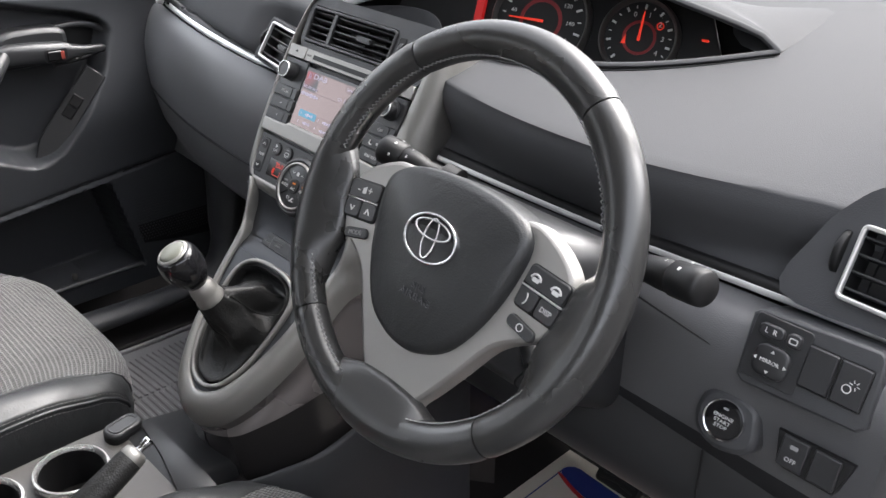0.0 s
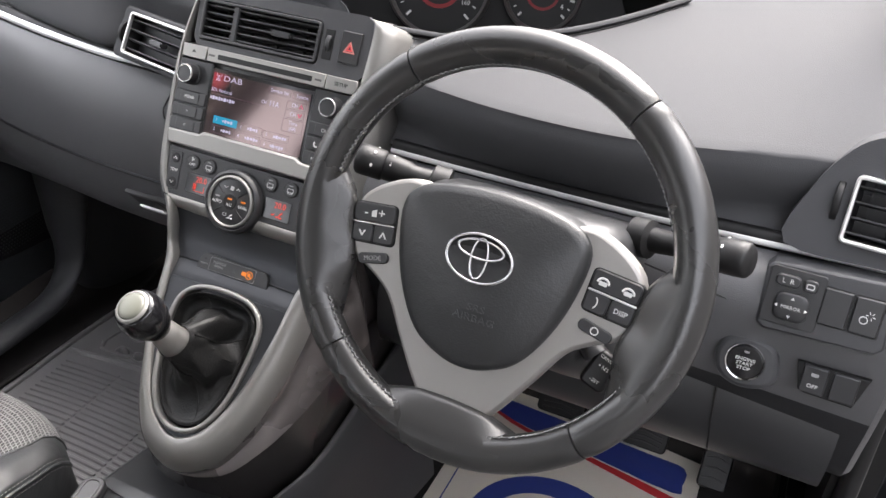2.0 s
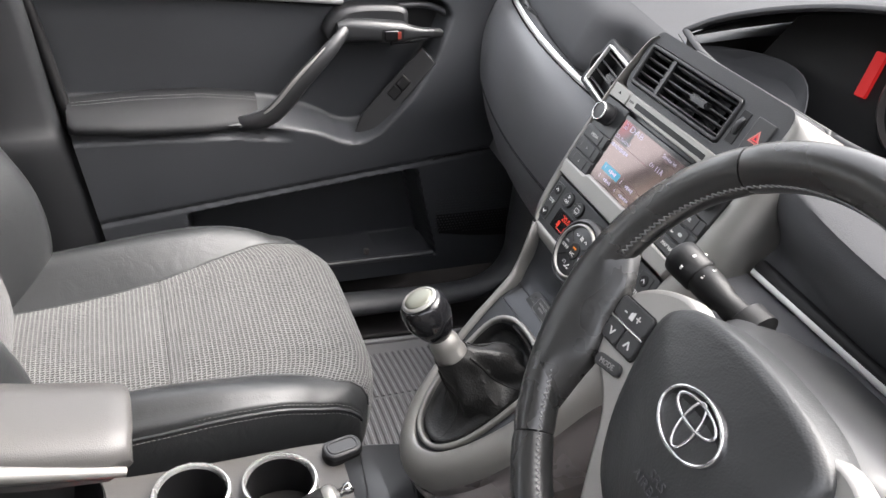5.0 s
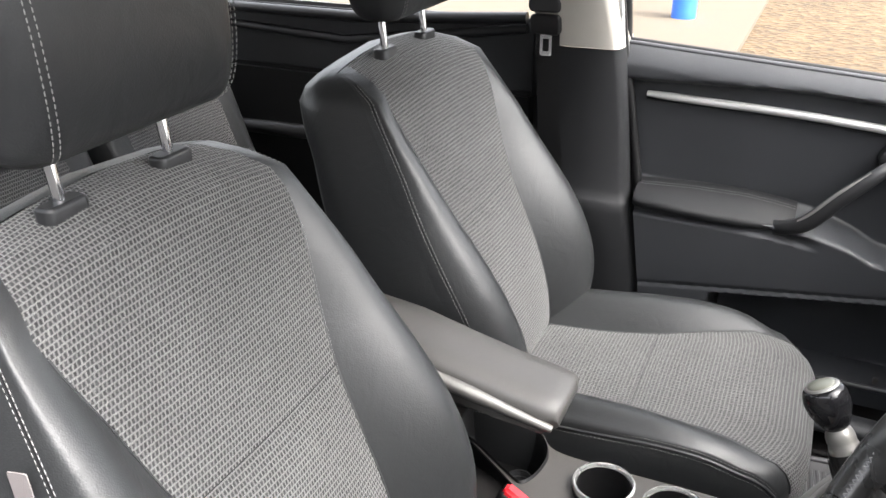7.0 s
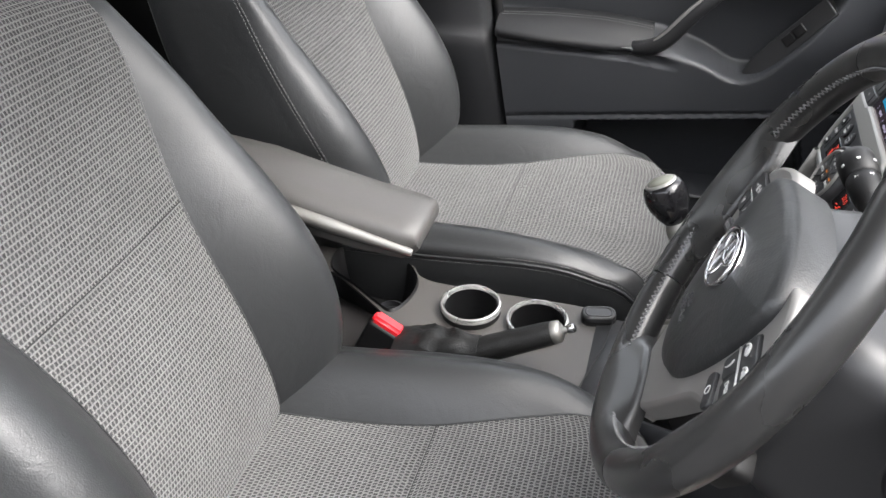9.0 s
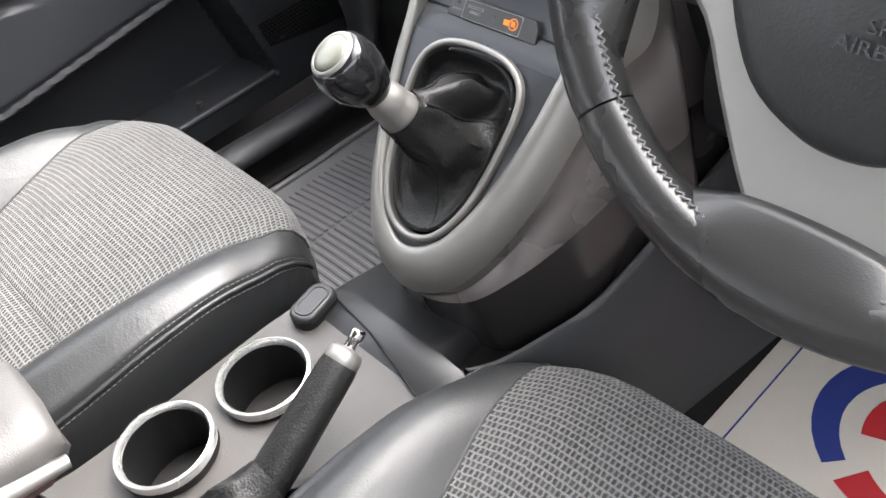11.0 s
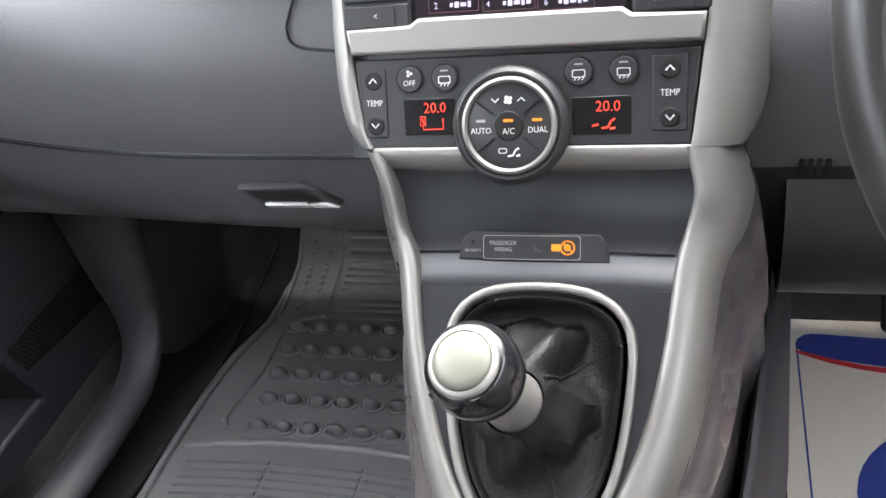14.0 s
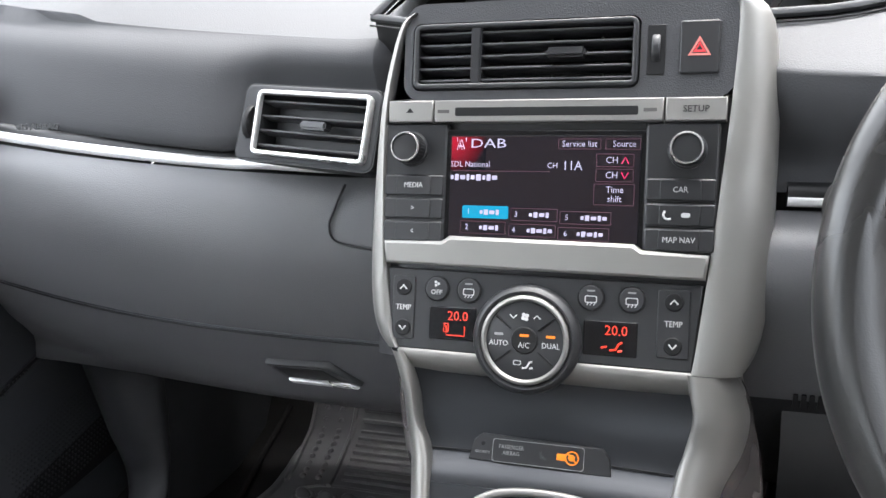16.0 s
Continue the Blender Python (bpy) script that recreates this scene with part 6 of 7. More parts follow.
sb = part("start_button", lathe([(0.0174, 0.002), (0.0172, 0.0064), (0.0164, 0.0076), (0.0005, 0.0080)], 36, ST), GLOSS, boss, "black start stop button")
text("ENGINE\nSTART\nSTOP", 0.0047, ST @ Matrix.Translation((0.0, -0.0015, 0.0082)), WHITE, sb, wide=1.15)
part("lamp_slot", slab(rrect(0.005, 0.0018, 0.0006, 2, 0, 0.0108), 0.006, 0.0084, 0.0, ST), GREY, sb)
LS = plane_frame((0.684, 0.1275, 0.4975), (1, -0.06, 0.035), (0, 0.24, 0.97))
lb = part("lower_switch_housing", slab([(-0.0447, 0.0343), (-0.0385, 0.006), (-0.032, 0.003), (0.0120, 0.0025), (0.0210, 0.0354)], -0.04, 0.002, 0.001, LS), DARK, dash, "recessed lower switches")
for x in (-0.0265, 0.0005):
    b = part("switch", slab(rrect(0.0232, 0.0285, 0.002, 3, x, 0.0195), 0.0, 0.005, 0.0015, LS), SMOOTH, lb)
    if x < 0:
        text("OFF", 0.0058, LS @ Matrix.Translation((x, 0.0135, 0.0053)), WHITE, b)
        part("symbol", slab(rrect(0.007, 0.0036, 0.001, 3, x, 0.0255), 0.004, 0.0053, 0.0, LS), GREY, b)
for k in range(4):
    part("speaker_slot", slab(rrect(0.0035, 0.014, 0.001, 2, 0, 0), 0, 0.001, 0.0, plane_frame((0.178 + 0.0055 * k, 0.1570, 0.470), (1, 0, 0), (0, -0.1, 1))), DARK, dash)
# knee panel under the column
rows = []
for x in np.linspace(0.17, 0.70, 12):
    rows.append([(x, 0.166, 0.470), (x, 0.150, 0.425), (x, 0.152, 0.375), (x, 0.172, 0.348), (x, 0.23, 0.338)])
part("knee_panel", sheet([[tuple(p) for p in catmull(r, 4)] for r in rows]), SMOOTH, dash, "smooth dark knee panel")
part("knee_joint", tube([(0.574, 0.151, 0.455), (0.578, 0.1485, 0.41), (0.582, 0.150, 0.37), (0.585, 0.172, 0.345)], 0.0012, 6), DARK, dash)

# ---- instrument cluster on top of the dashboard ----
clus = thing("instrument_cluster", "instrument cluster with red-lit dials under a dark hood", "instruments")
top_z = lambda y: 0.722 + 0.153 * (y - 0.33)
rows = []
for u in np.linspace(0, 1, 29):
    x = HOOD0 + (HOOD1 - HOOD0) * u
    y = lip_y(x)
    arch = max(math.sin(math.pi * u), 0.0) ** 0.75
    z = top_z(y) + 0.004
    rows.append([(x, y, z), (x, y + 0.125 * arch, z + 0.098 * arch), (x, y + 0.155 * arch + 0.01, z + 0.106 * arch), (x, y + 0.23 * arch + 0.02, z + 0.092 * arch), (x, y + 0.28, top_z(y + 0.28) - 0.01)])
shell = [[tuple(p) for p in catmull(r[1:], 4)] for r in rows]
part("hood", sheet(shell), DASHTOP, clus, "dark instrument hood")
part("hood_liner", sheet([[(x, y + 0.004, z - 0.006) for x, y, z in r] for r in shell]), DARK, clus, "black hood lining")
part("hood_edge", tube([r[1] for r in rows], 0.0055, 8, flat=0.8), DASHTOP, clus)
part("hood_lip", tube([r[0] for r in rows], 0.0045, 8, flat=0.8), DASHTOP, clus, "rounded lip under the dials")
part("hood_joint", tube([(x, y - 0.009, z - 0.0045) for x, y, z in (r[0] for r in rows)], 0.0009, 6), DARK, clus)
part("hood_floor", sheet([[(r[0][0], r[0][1] + 0.003, r[0][2] - 0.001), (r[0][0], r[0][1] + 0.012, r[0][2] - 0.075), (r[0][0], max(0.56, r[0][1] + 0.03), r[0][2] - 0.075), (r[0][0], max(0.58, r[0][1] + 0.05), r[0][2] - 0.06 + 0.09 * min(1.0, (HOOD1 - r[0][0]) / 0.14))] for r in rows]), DARK, clus)
G = plane_frame((0.15, 0.455, 0.722), (0.93, 0.30, 0.0), (0.0, 0.40, 0.92))
part("dial_board", slab([(-0.29, -0.06), (0.22, -0.06), (0.17, 0.05), (0.08, 0.09), (-0.12, 0.09), (-0.25, 0.05)], -0.03, -0.012, 0.001, G), DARK, clus)
GLOWR = glow("gauge_red", (0.4, 0.008, 0.015), 0.012)
for gx, gy, gr in ((-0.047, 0.004, 0.063), (0.089, 0.003, 0.046)):
    g = G @ Matrix.Translation((gx, gy, 0))
    d = part("gauge", slab(circle(gr, 44), -0.012, 0.0, 0.001, g), DARK, clus, "black round gauge")
    part("gauge_ring", lathe([(gr + 0.006, -0.012), (gr + 0.006, 0.006), (gr + 0.0035, 0.009), (gr + 0.001, 0.006), (gr - 0.001, -0.001)], 48, g, (False, False)), VINYL, d, "grey gauge ring")
    part("gauge_glow", ring_band(circle(gr * 0.48, 36), circle(gr * 0.40, 36), 0, 0.0006, g), GLOWR, d, "red lit gauge centre")
    for q in range(17):
        a = radians(225 - 270 * q / 16)
        part("tick", slab(rrect(0.0014 if q % 2 else 0.0028, gr * (0.08 if q % 2 else 0.13), 0.0003), 0, 0.0008, 0.0, g @ pose(gr * 0.86 * math.cos(a), gr * 0.86 * math.sin(a), 0, 0, 0, math.degrees(a) - 90)), WHITE, d)
    needle = 90 if gx > 0 else 180
    part("needle", slab([(-0.0018, -0.004), (0.0018, -0.004), (0.0006, gr * 0.72), (-0.0006, gr * 0.72)], 0.001, 0.0030, 0.0, g @ pose(0, 0, 0, 0, 0, needle - 90)), RED, d, "lit red needle")
    for k in range(8 if gx < 0 else 5):
        a = radians(200 - 230 * k / 7) if gx < 0 else radians(112 - 36 * k)
        body = str(20 * (k + 1)) if gx < 0 else str(k)
        text(body, gr * (0.13 if gx < 0 else 0.2), g @ Matrix.Translation((gr * 0.66 * math.cos(a), gr * 0.66 * math.sin(a), 0.0008)), WHITE, d)
    if gx > 0:
        part("warning_lamp", ring_band(circle(0.0048, 18, 0.0235, 0.018), circle(0.0036, 18, 0.0235, 0.018), 0, 0.0008, g), RED, d, "lit red brake lamp")
        part("warning_lamp", slab([(-0.022, -0.010), (-0.016, -0.010), (-0.018, 0.002)], 0, 0.0008, 0.0, g), RED, d, "lit red belt lamp")
part("warning_block", slab(rrect(0.012, 0.05, 0.002, 3, -0.140, 0.012), -0.012, -0.004, 0.0005, G), glow("deep_red_light", (0.7, 0.02, 0.02), 0.06), clus, "lit red display block")
part("shift_lamp", slab(rrect(0.009, 0.0028, 0.001, 3, 0.170, 0.014), -0.012, -0.010, 0.0, G), RED, clus, "lit red shift lamp")

# ---- handbrake, buckle, bin ----
brake = thing("handbrake", "black leather handbrake lever with a bright button", "handbrake")
a, b = Vector((0.063, -0.292, 0.236)), Vector((0.0535, -0.176, 0.291))
way = (b - a).normalized()
part("grip", tube([a.lerp(b, t) for t in (0, 0.1, 0.3, 0.55, 0.8, 0.95, 1.0)], [0.0165, 0.0180, 0.0184, 0.0178, 0.0170, 0.0164, 0.0156], 20), HIDE, brake)
part("grip_end", tube([b, b + way * 0.003, b + way * 0.010, b + way * 0.013], [0.0150, 0.0156, 0.0142, 0.0100], 20), SILVER, brake, "bright aluminium end")
part("button", tube([b + way * 0.011, b + way * 0.020, b + way * 0.022, b + way * 0.029, b + way * 0.031], [0.0052, 0.0052, 0.0068, 0.0068, 0.005], 16), CHROME, brake, "chrome release button")
rings = []
for t, w, h in [(k / 16, 0.034 - 0.014 * (k / 16) ** 1.5, 0.006 + 0.020 * math.sin(math.pi * min(1.0, k / 16 * 0.62 + 0.06))) for k in range(17)]:
    c = Vector((0.048, -0.398, 0.224)).lerp(a + way * 0.02, t)
    crease = 1 + 0.16 * math.sin(19 * t) * math.sin(math.pi * t)
    rings.append([c + Vector((w * math.cos(q) * (1 + 0.08 * math.sin(4 * q + 9 * t)), 0.006 * math.sin(3 * q + 5 * t) * math.sin(math.pi * t), h * crease * math.sin(q) + 0.003 * math.sin(6 * q + 13 * t) * math.sin(math.pi * t))) for q in (2 * math.pi * i / 28 for i in range(28))])
part("gaiter", fixed(loft(rings, True, (True, True))), HIDE, brake, "creased black gaiter")
bk = thing("seat_belt_buckle", "black seat belt buckle with a red release button", "buckle")
BK = plane_frame((0.036, -0.411, 0.246), (0.10, 0.89, -0.44), (-0.06, 0.44, 0.90))
part("case", slab(rrect(0.052, 0.080, 0.008), -0.013, 0.014, 0.005, BK @ pose(0, -0.046, 0)), DARK, bk)
part("release_button", block(-0.0235, 0.0235, -0.012, 0.003, -0.009, 0.0115, 0.004, BK, 3), REDB, bk, "red release button")
part("strap", block(-0.016, 0.016, -0.14, -0.08, -0.006, 0.004, 0.002, BK), DARK, bk)
binp = thing("storage_bin", "open dark storage bin under the armrest", "storage bin")
rows = []
bcx, bcy = -0.090, -0.480
for z, k in ((0.2225, 1.05), (0.2265, 1.015), (0.2225, 0.98), (0.165, 0.92), (0.140, 0.88), (0.138, 0.05)):
    rows.append([(bcx + (a - bcx) * k, bcy + (b - bcy) * k, z) for a, b in bin_o])
part("bin_wall", fixed(loft(rows, True)), DARK, binp)
part("bin_cup", lathe([(0.026, 0.012), (0.028, 0.012), (0.028, 0.0), (0.026, 0.0), (0.025, -0.03), (0.001, -0.03)], 24, Matrix.Translation((-0.046, -0.440, 0.190)) @ Matrix.Diagonal((0.75, 0.75, 1, 1)), (False, False)), SMOOTH, binp)
part("tray_joint", tube([(-0.070, -0.106, 0.2285), (-0.006, -0.114, 0.2275), (0.045, -0.126, 0.2265), (0.100, -0.140, 0.2255)], 0.0010, 5), DARK, tunnel)
flap = thing("socket_cover", "dark rubber flap over the power socket", "socket cover")
FL = Matrix.Translation((-0.074, -0.128, 0.2275)) @ pose(0, 0, 0, 0, 0, 12)
part("lid", slab(rrect(0.031, 0.050, 0.013, 6), 0.002, 0.010, 0.003, FL), SMOOTH, flap)
part("grip_ridge", ring_band(rrect(0.022, 0.040, 0.009, 6), rrect(0.017, 0.035, 0.007, 6), 0.008, 0.0112, FL, 0.001), SMOOTH, flap)
part("socket_ring", slab(rrect(0.030, 0.050, 0.012, 6), -0.020, 0.006, 0.002, FL), DARK, flap)
# pocket in the driver's side of the tunnel: an outer wall with a rounded top edge
edge = catmull([(0.098, -0.088, 0.226), (0.114, -0.064, 0.226), (0.130, -0.020, 0.230), (0.147, 0.037, 0.241), (0.162, 0.13, 0.282), (0.178, 0.25, 0.336)], 6)
outer = [[(x - 0.007, y, z - 0.10), (x - 0.006, y, z - 0.004), (x - 0.003, y, z), (x + 0.001, y, z), (x + 0.004, y, z - 0.004), (x + 0.014, y + 0.004, z - 0.06), (x + 0.030, y + 0.010, 0.02)] for x, y, z in edge]
part("pocket_wall", fixed(loft(outer, False)), TRIM, tunnel, "dark side pocket wall")
part("pocket_floor", sheet([[(0.06, -0.09, 0.13), (0.06, 0.26, 0.13)], [(0.13, -0.09, 0.13), (0.18, 0.26, 0.13)]]), DARK, tunnel)

# ---- passenger footwell ----
mat = thing("floor_mat", "grey ribbed rubber floor mat in the passenger footwell", "floor mat")
mo = [tuple(p) for p in catmull([(-0.52, -0.06), (-0.28, -0.062), (-0.205, -0.030), (-0.150, 0.045), (-0.140, 0.12), (-0.17, 0.30), (-0.20, 0.42), (-0.22, 0.60), (-0.47, 0.60), (-0.50, 0.46), (-0.53, 0.36), (-0.54, 0.15)], 4, True)]
part("sheet", slab(mo, 0.001, 0.007, 0.002), RUBBER, mat)
part("rim", ring_band(mo, inset(mo, 0.010), 0.004, 0.014, None, 0.003), RUBBER, mat, "raised rubber rim")
for k in range(5):
    for q in range(7):
        part("stud", lathe([(0.0140, 0), (0.0130, 0.005), (0.0095, 0.0095), (0.0040, 0.0112), (0.0005, 0.0115)], 14, pose(-0.431 + 0.0366 * q - 0.004 * k, 0.270 + 0.046 * k, 0.006) @ Matrix.Diagonal((0.85, 0.55, 1.25, 1))), RUBBER, mat)
        part("stud_ring", ring_band(circle(0.0185, 18, ry=0.0125), circle(0.0130, 18, ry=0.0080), 0.004, 0.0094, pose(-0.431 + 0.0366 * q - 0.004 * k, 0.270 + 0.046 * k, 0.0), 0.0016), RUBBER, mat)
part("rib_band", tube([(x, 0.248 + 0.05 * ((x + 0.33) / 0.18) ** 2 * -0.3, 0.007) for x in np.linspace(-0.52, -0.16, 12)], 0.006, 8, flat=0.6), RUBBER, mat)
for k in range(24):
    y = 0.226 - 0.0118 * k
    for x0, x1 in ((-0.505, -0.392), (-0.386, -0.268), (-0.262, max(-0.25, -0.165 - 1.1 * max(0.0, 0.07 - y)))):
        pts = [(x, y - 0.10 * (x + 0.33) ** 2 * 3 - 0.01, 0.0072) for x in np.linspace(x0, x1, 5)]
        part("rib", tube(pts, 0.0040, 6, flat=0.9), RUBBER, mat)
for k in range(22):
    part("dimple", lathe([(0.0050, 0), (0.0034, 0.003), (0.0005, 0.0038)], 8, pose(-0.236 + 0.0105 * (k % 8) + 0.004 * (k // 8), -0.030 + 0.010 * (k % 8) - 0.011 * (k // 8), 0.006)), RUBBER, mat)
stud_o = [tuple(p) for p in catmull([(-0.475, 0.262), (-0.33, 0.278), (-0.185, 0.262), (-0.195, 0.36), (-0.21, 0.468), (-0.33, 0.480), (-0.455, 0.468), (-0.467, 0.36)], 4, True)]
part("stud_border", tube([(x, y, 0.0075) for x, y in stud_o], 0.0042, 6, closed=True, flat=0.8), RUBBER, mat, "raised border round the studs")
TOE = [(0.47, 0.0), (0.50, 0.0), (0.58, 0.02), (0.62, 0.06), (0.66, 0.10)]
toe_z = lambda y: float(np.interp(y, [p[0] for p in TOE], [p[1] for p in TOE]))
flap = [[(x, y, toe_z(y) + 0.010) for y in np.linspace(0.475, 0.655, 14)] for x in np.linspace(-0.485, -0.205, 10)]
part("toe_flap", sheet(flap), RUBBER, mat, "ribbed flap up the toe board")
for x in (-0.485, -0.415, -0.205):
    part("flap_edge", tube([(x, y, toe_z(y) + 0.011) for y in np.linspace(0.475, 0.655, 12)], 0.0042, 6), RUBBER, mat)
for k in range(13):
    y = 0.492 + 0.0125 * k
    part("rib", tube([(x, y, toe_z(y) + 0.011) for x in np.linspace(-0.40, -0.22, 5)], 0.0036, 6), RUBBER, mat)
for k in range(26):
    y = 0.49 + 0.0125 * (k // 2)
    part("dimple", lathe([(0.0055, 0), (0.0036, 0.003), (0.0005, 0.0038)], 8, pose(-0.464 + 0.026 * (k % 2), y, toe_z(y) + 0.0095)), RUBBER, mat)

# ---- driver's footwell ----
paper = thing("paper_mat", "cream paper floor mat printed with blue and red shapes", "paper mat")
part("sheet", slab([(0.205, 0.06), (0.60, 0.03), (0.59, 0.49), (0.21, 0.535)], 0.0015, 0.0032, 0.0004), PAPER, paper)
INK = Matrix.Translation((0, 0, 0.0034))
part("border", tube([(0.230, 0.10, 0.0034), (0.232, 0.47, 0.0034)], 0.0012, 5, flat=0.3), BLUE, paper)
part("blue_panel", slab([tuple(p) for p in catmull([(0.236, 0.455), (0.30, 0.438), (0.42, 0.425), (0.555, 0.41), (0.566, 0.43), (0.562, 0.468), (0.50, 0.474), (0.30, 0.484), (0.242, 0.484)], 3, True)], 0, 0.0003, 0.0, INK), BLUE, paper, "printed blue panel")
part("red_band", slab([tuple(p) for p in catmull([(0.236, 0.449), (0.30, 0.428), (0.42, 0.412), (0.560, 0.385), (0.562, 0.400), (0.42, 0.422), (0.30, 0.436), (0.238, 0.454)][::1], 3, True)], 0, 0.0005, 0.0, INK), REDP, paper, "printed red band")


def arc_band(cx, cy, r0, r1, a0, a1, taper=0.0):
    out, inn = [], []
    for k in range(25):
        a = radians(a0 + (a1 - a0) * k / 24)
        t = 1 - taper * k / 24
        out.append((cx + r1 * math.cos(a), cy + 0.9 * r1 * math.sin(a)))
        inn.append((cx + (r1 - (r1 - r0) * t) * math.cos(a), cy + 0.9 * (r1 - (r1 - r0) * t) * math.sin(a)))
    return fixed(loft([[(x, y, 0.0) for x, y in out], [(x, y, 0.0) for x, y in inn]], False))


part("blue_swirl", moved(arc_band(0.40, 0.24, 0.075, 0.125, 10, 230, 0.5), Matrix.Translation((0, 0, 0.0038))), BLUE, paper, "printed blue swirl")
part("red_swirl", moved(arc_band(0.415, 0.235, 0.045, 0.088, 0, 200, 0.4), Matrix.Translation((0, 0, 0.0041))), REDP, paper, "printed red swirl")
part("red_swirl", moved(arc_band(0.40, 0.24, 0.085, 0.125, 240, 330, 0.8), Matrix.Translation((0, 0, 0.0041))), REDP, paper)
for x, y, z, w, h, n in ((0.352, 0.44, 0.095, 0.075, 0.062, "clutch_pedal"), (0.492, 0.44, 0.085, 0.072, 0.058, "brake_pedal"), (0.606, 0.45, 0.075, 0.045, 0.11, "accelerator_pedal")):
    p = thing(n, "black ribbed rubber " + n.replace("_", " "), "pedal")
    f = plane_frame((x, y, z), (1, 0, 0), (0, 0.62, 0.78))
    part("pad", slab(rrect(w, h, 0.008), -0.012, 0.0, 0.003, f), DARK, p)
    for k in range(6):
        part("groove", tube([f @ Vector((-w * 0.38, h * (k - 2.5) / 7, 0.0)), f @ Vector((0, h * (k - 2.5) / 7 + 0.004, 0.0)), f @ Vector((w * 0.38, h * (k - 2.5) / 7, 0.0))], 0.0016, 5), DARK, p)
    part("arm", tube([(x, y + 0.01, z), (x + 0.004, y + 0.10, z + 0.10), (x + 0.005, y + 0.13, z + 0.28)], 0.010, 8), DARK, p)

# ---- passenger door ----
door = thing("door_1", "dark grey passenger door trim with chrome strip and pull handle", "car door")
door["kind"] = "structure"


def step(a, b, v):
    t = min(max((v - a) / (b - a), 0.0), 1.0)
    return t * t * (3 - 2 * t)


def belt(y):
    return 0.699 - 0.062 * (y + 0.225) - 0.02 * max(0, y + 0.1) ** 2


SCOOP_Y = [-0.6, -0.42, -0.20, -0.14, -0.07, 0.0, 0.041, 0.094, 0.154, 0.201, 0.227, 0.30]
SCOOP_LOW = [0.418, 0.416, 0.410, 0.404, 0.394, 0.376, 0.345, 0.372, 0.440, 0.506, 0.566, 0.75]
SCOOP_TOP = [0.640, 0.644, 0.650, 0.649, 0.646, 0.640, 0.632, 0.618, 0.606, 0.592, 0.570, 0.50]


def door_depth(y, z):
    """How far the trim stands out from the door's plane."""
    zb = belt(y)
    low, high = sum(float(np.interp(y + d, SCOOP_Y, SCOOP_LOW)) for d in (-0.03, -0.015, 0, 0.015, 0.03)) / 5, np.interp(y, SCOOP_Y, SCOOP_TOP)
    front = np.interp(z, [0.30, 0.345, 0.372, 0.44, 0.506, 0.566, 0.585, 0.61, 0.66], [-0.08, 0.041, 0.094, 0.154, 0.201, 0.226, 0.224, 0.19, 0.10])
    ledge = step(0.02, -0.12, y)
    inside = step(0.0, 0.022, front - y) * step(high + 0.010, high - 0.006, z) * step(low - 0.006, low + 0.016 + 0.016 * ledge, z)
    level = 0.036 + 0.044 * step(0.62, 0.40, z) - 0.024 * min(1.0, max(0.0, (z - zb + 0.042) / 0.042)) ** 1.5
    d = level * (1 - inside) + 0.007 * inside
    # undercut below the armrest's lip, and the joint over the pocket
    d -= 0.012 * step(low - 0.030, low - 0.022, z) * step(low - 0.004, low - 0.014, z) * step(-0.06, -0.14, y)
    line = 0.272 + 0.122 * (y + 0.10)
    d -= 0.004 * math.exp(-(((z - line) / 0.004) ** 2))
    # the map pocket is hollow
    hollow = step(0.092, 0.100, z) * step(line - 0.010, line - 0.026, z) * step(-0.262, -0.246, y) * step(0.012, 0.0, y - 0.152 - 0.26 * (0.298 - z))
    return d - 0.100 * hollow


def rear_edge(z):
    return float(np.interp(z, [0.05, 0.165, 0.36, 0.444, 0.62, 0.715, 0.8], [-0.375, -0.393, -0.423, -0.436, -0.466, -0.486, -0.492]))


DOORX = -0.765
rows = []
for v in np.linspace(0, 1, 170):
    row = []
    for u in np.linspace(0, 1, 220):
        z0 = 0.055 + (0.70 - 0.055) * v
        y = rear_edge(z0) + (0.46 - rear_edge(z0)) * u
        z = 0.055 + (belt(y) - 0.055) * v
        row.append((DOORX + door_depth(y, z), y, z))
    rows.append(row)
part("trim_panel", sheet(rows, flip=True), TRIM, door, "moulded dark grey door trim")
part("door_core", block(-0.90, -0.868, -0.47, 0.44, 0.03, 0.66, 0.004), DARK, door)
part("belt_top", tube([(-0.7555, y, belt(y) - 0.002) for y in np.linspace(-0.486, 0.46, 16)], 0.0055, 10), TRIM, door)
part("window_seal", tube([(-0.764, y, belt(y) + 0.001) for y in np.linspace(-0.486, 0.46, 16)], 0.007, 8), DARK, door, "black rubber window seal")
strip = catmull([(-0.755, -0.434, 0.6165), (-0.7545, -0.325, 0.6125), (-0.754, -0.218, 0.6095), (-0.7535, -0.112, 0.6045), (-0.753, 0.029, 0.594)], 6)
part("chrome_strip", tube([Vector(p) + Vector((0.003, 0, 0.001)) for p in strip], [0.0065 + 0.0025 * min(1.0, k / 3) for k in range(len(strip))], 12, flat=0.9), POLISH, door, "bright chrome strip")
part("strip_groove", tube([Vector(p) + Vector((-0.004, 0, -0.003)) for p in strip], 0.0092, 8), DARK, door)
# padded armrest
rings = []
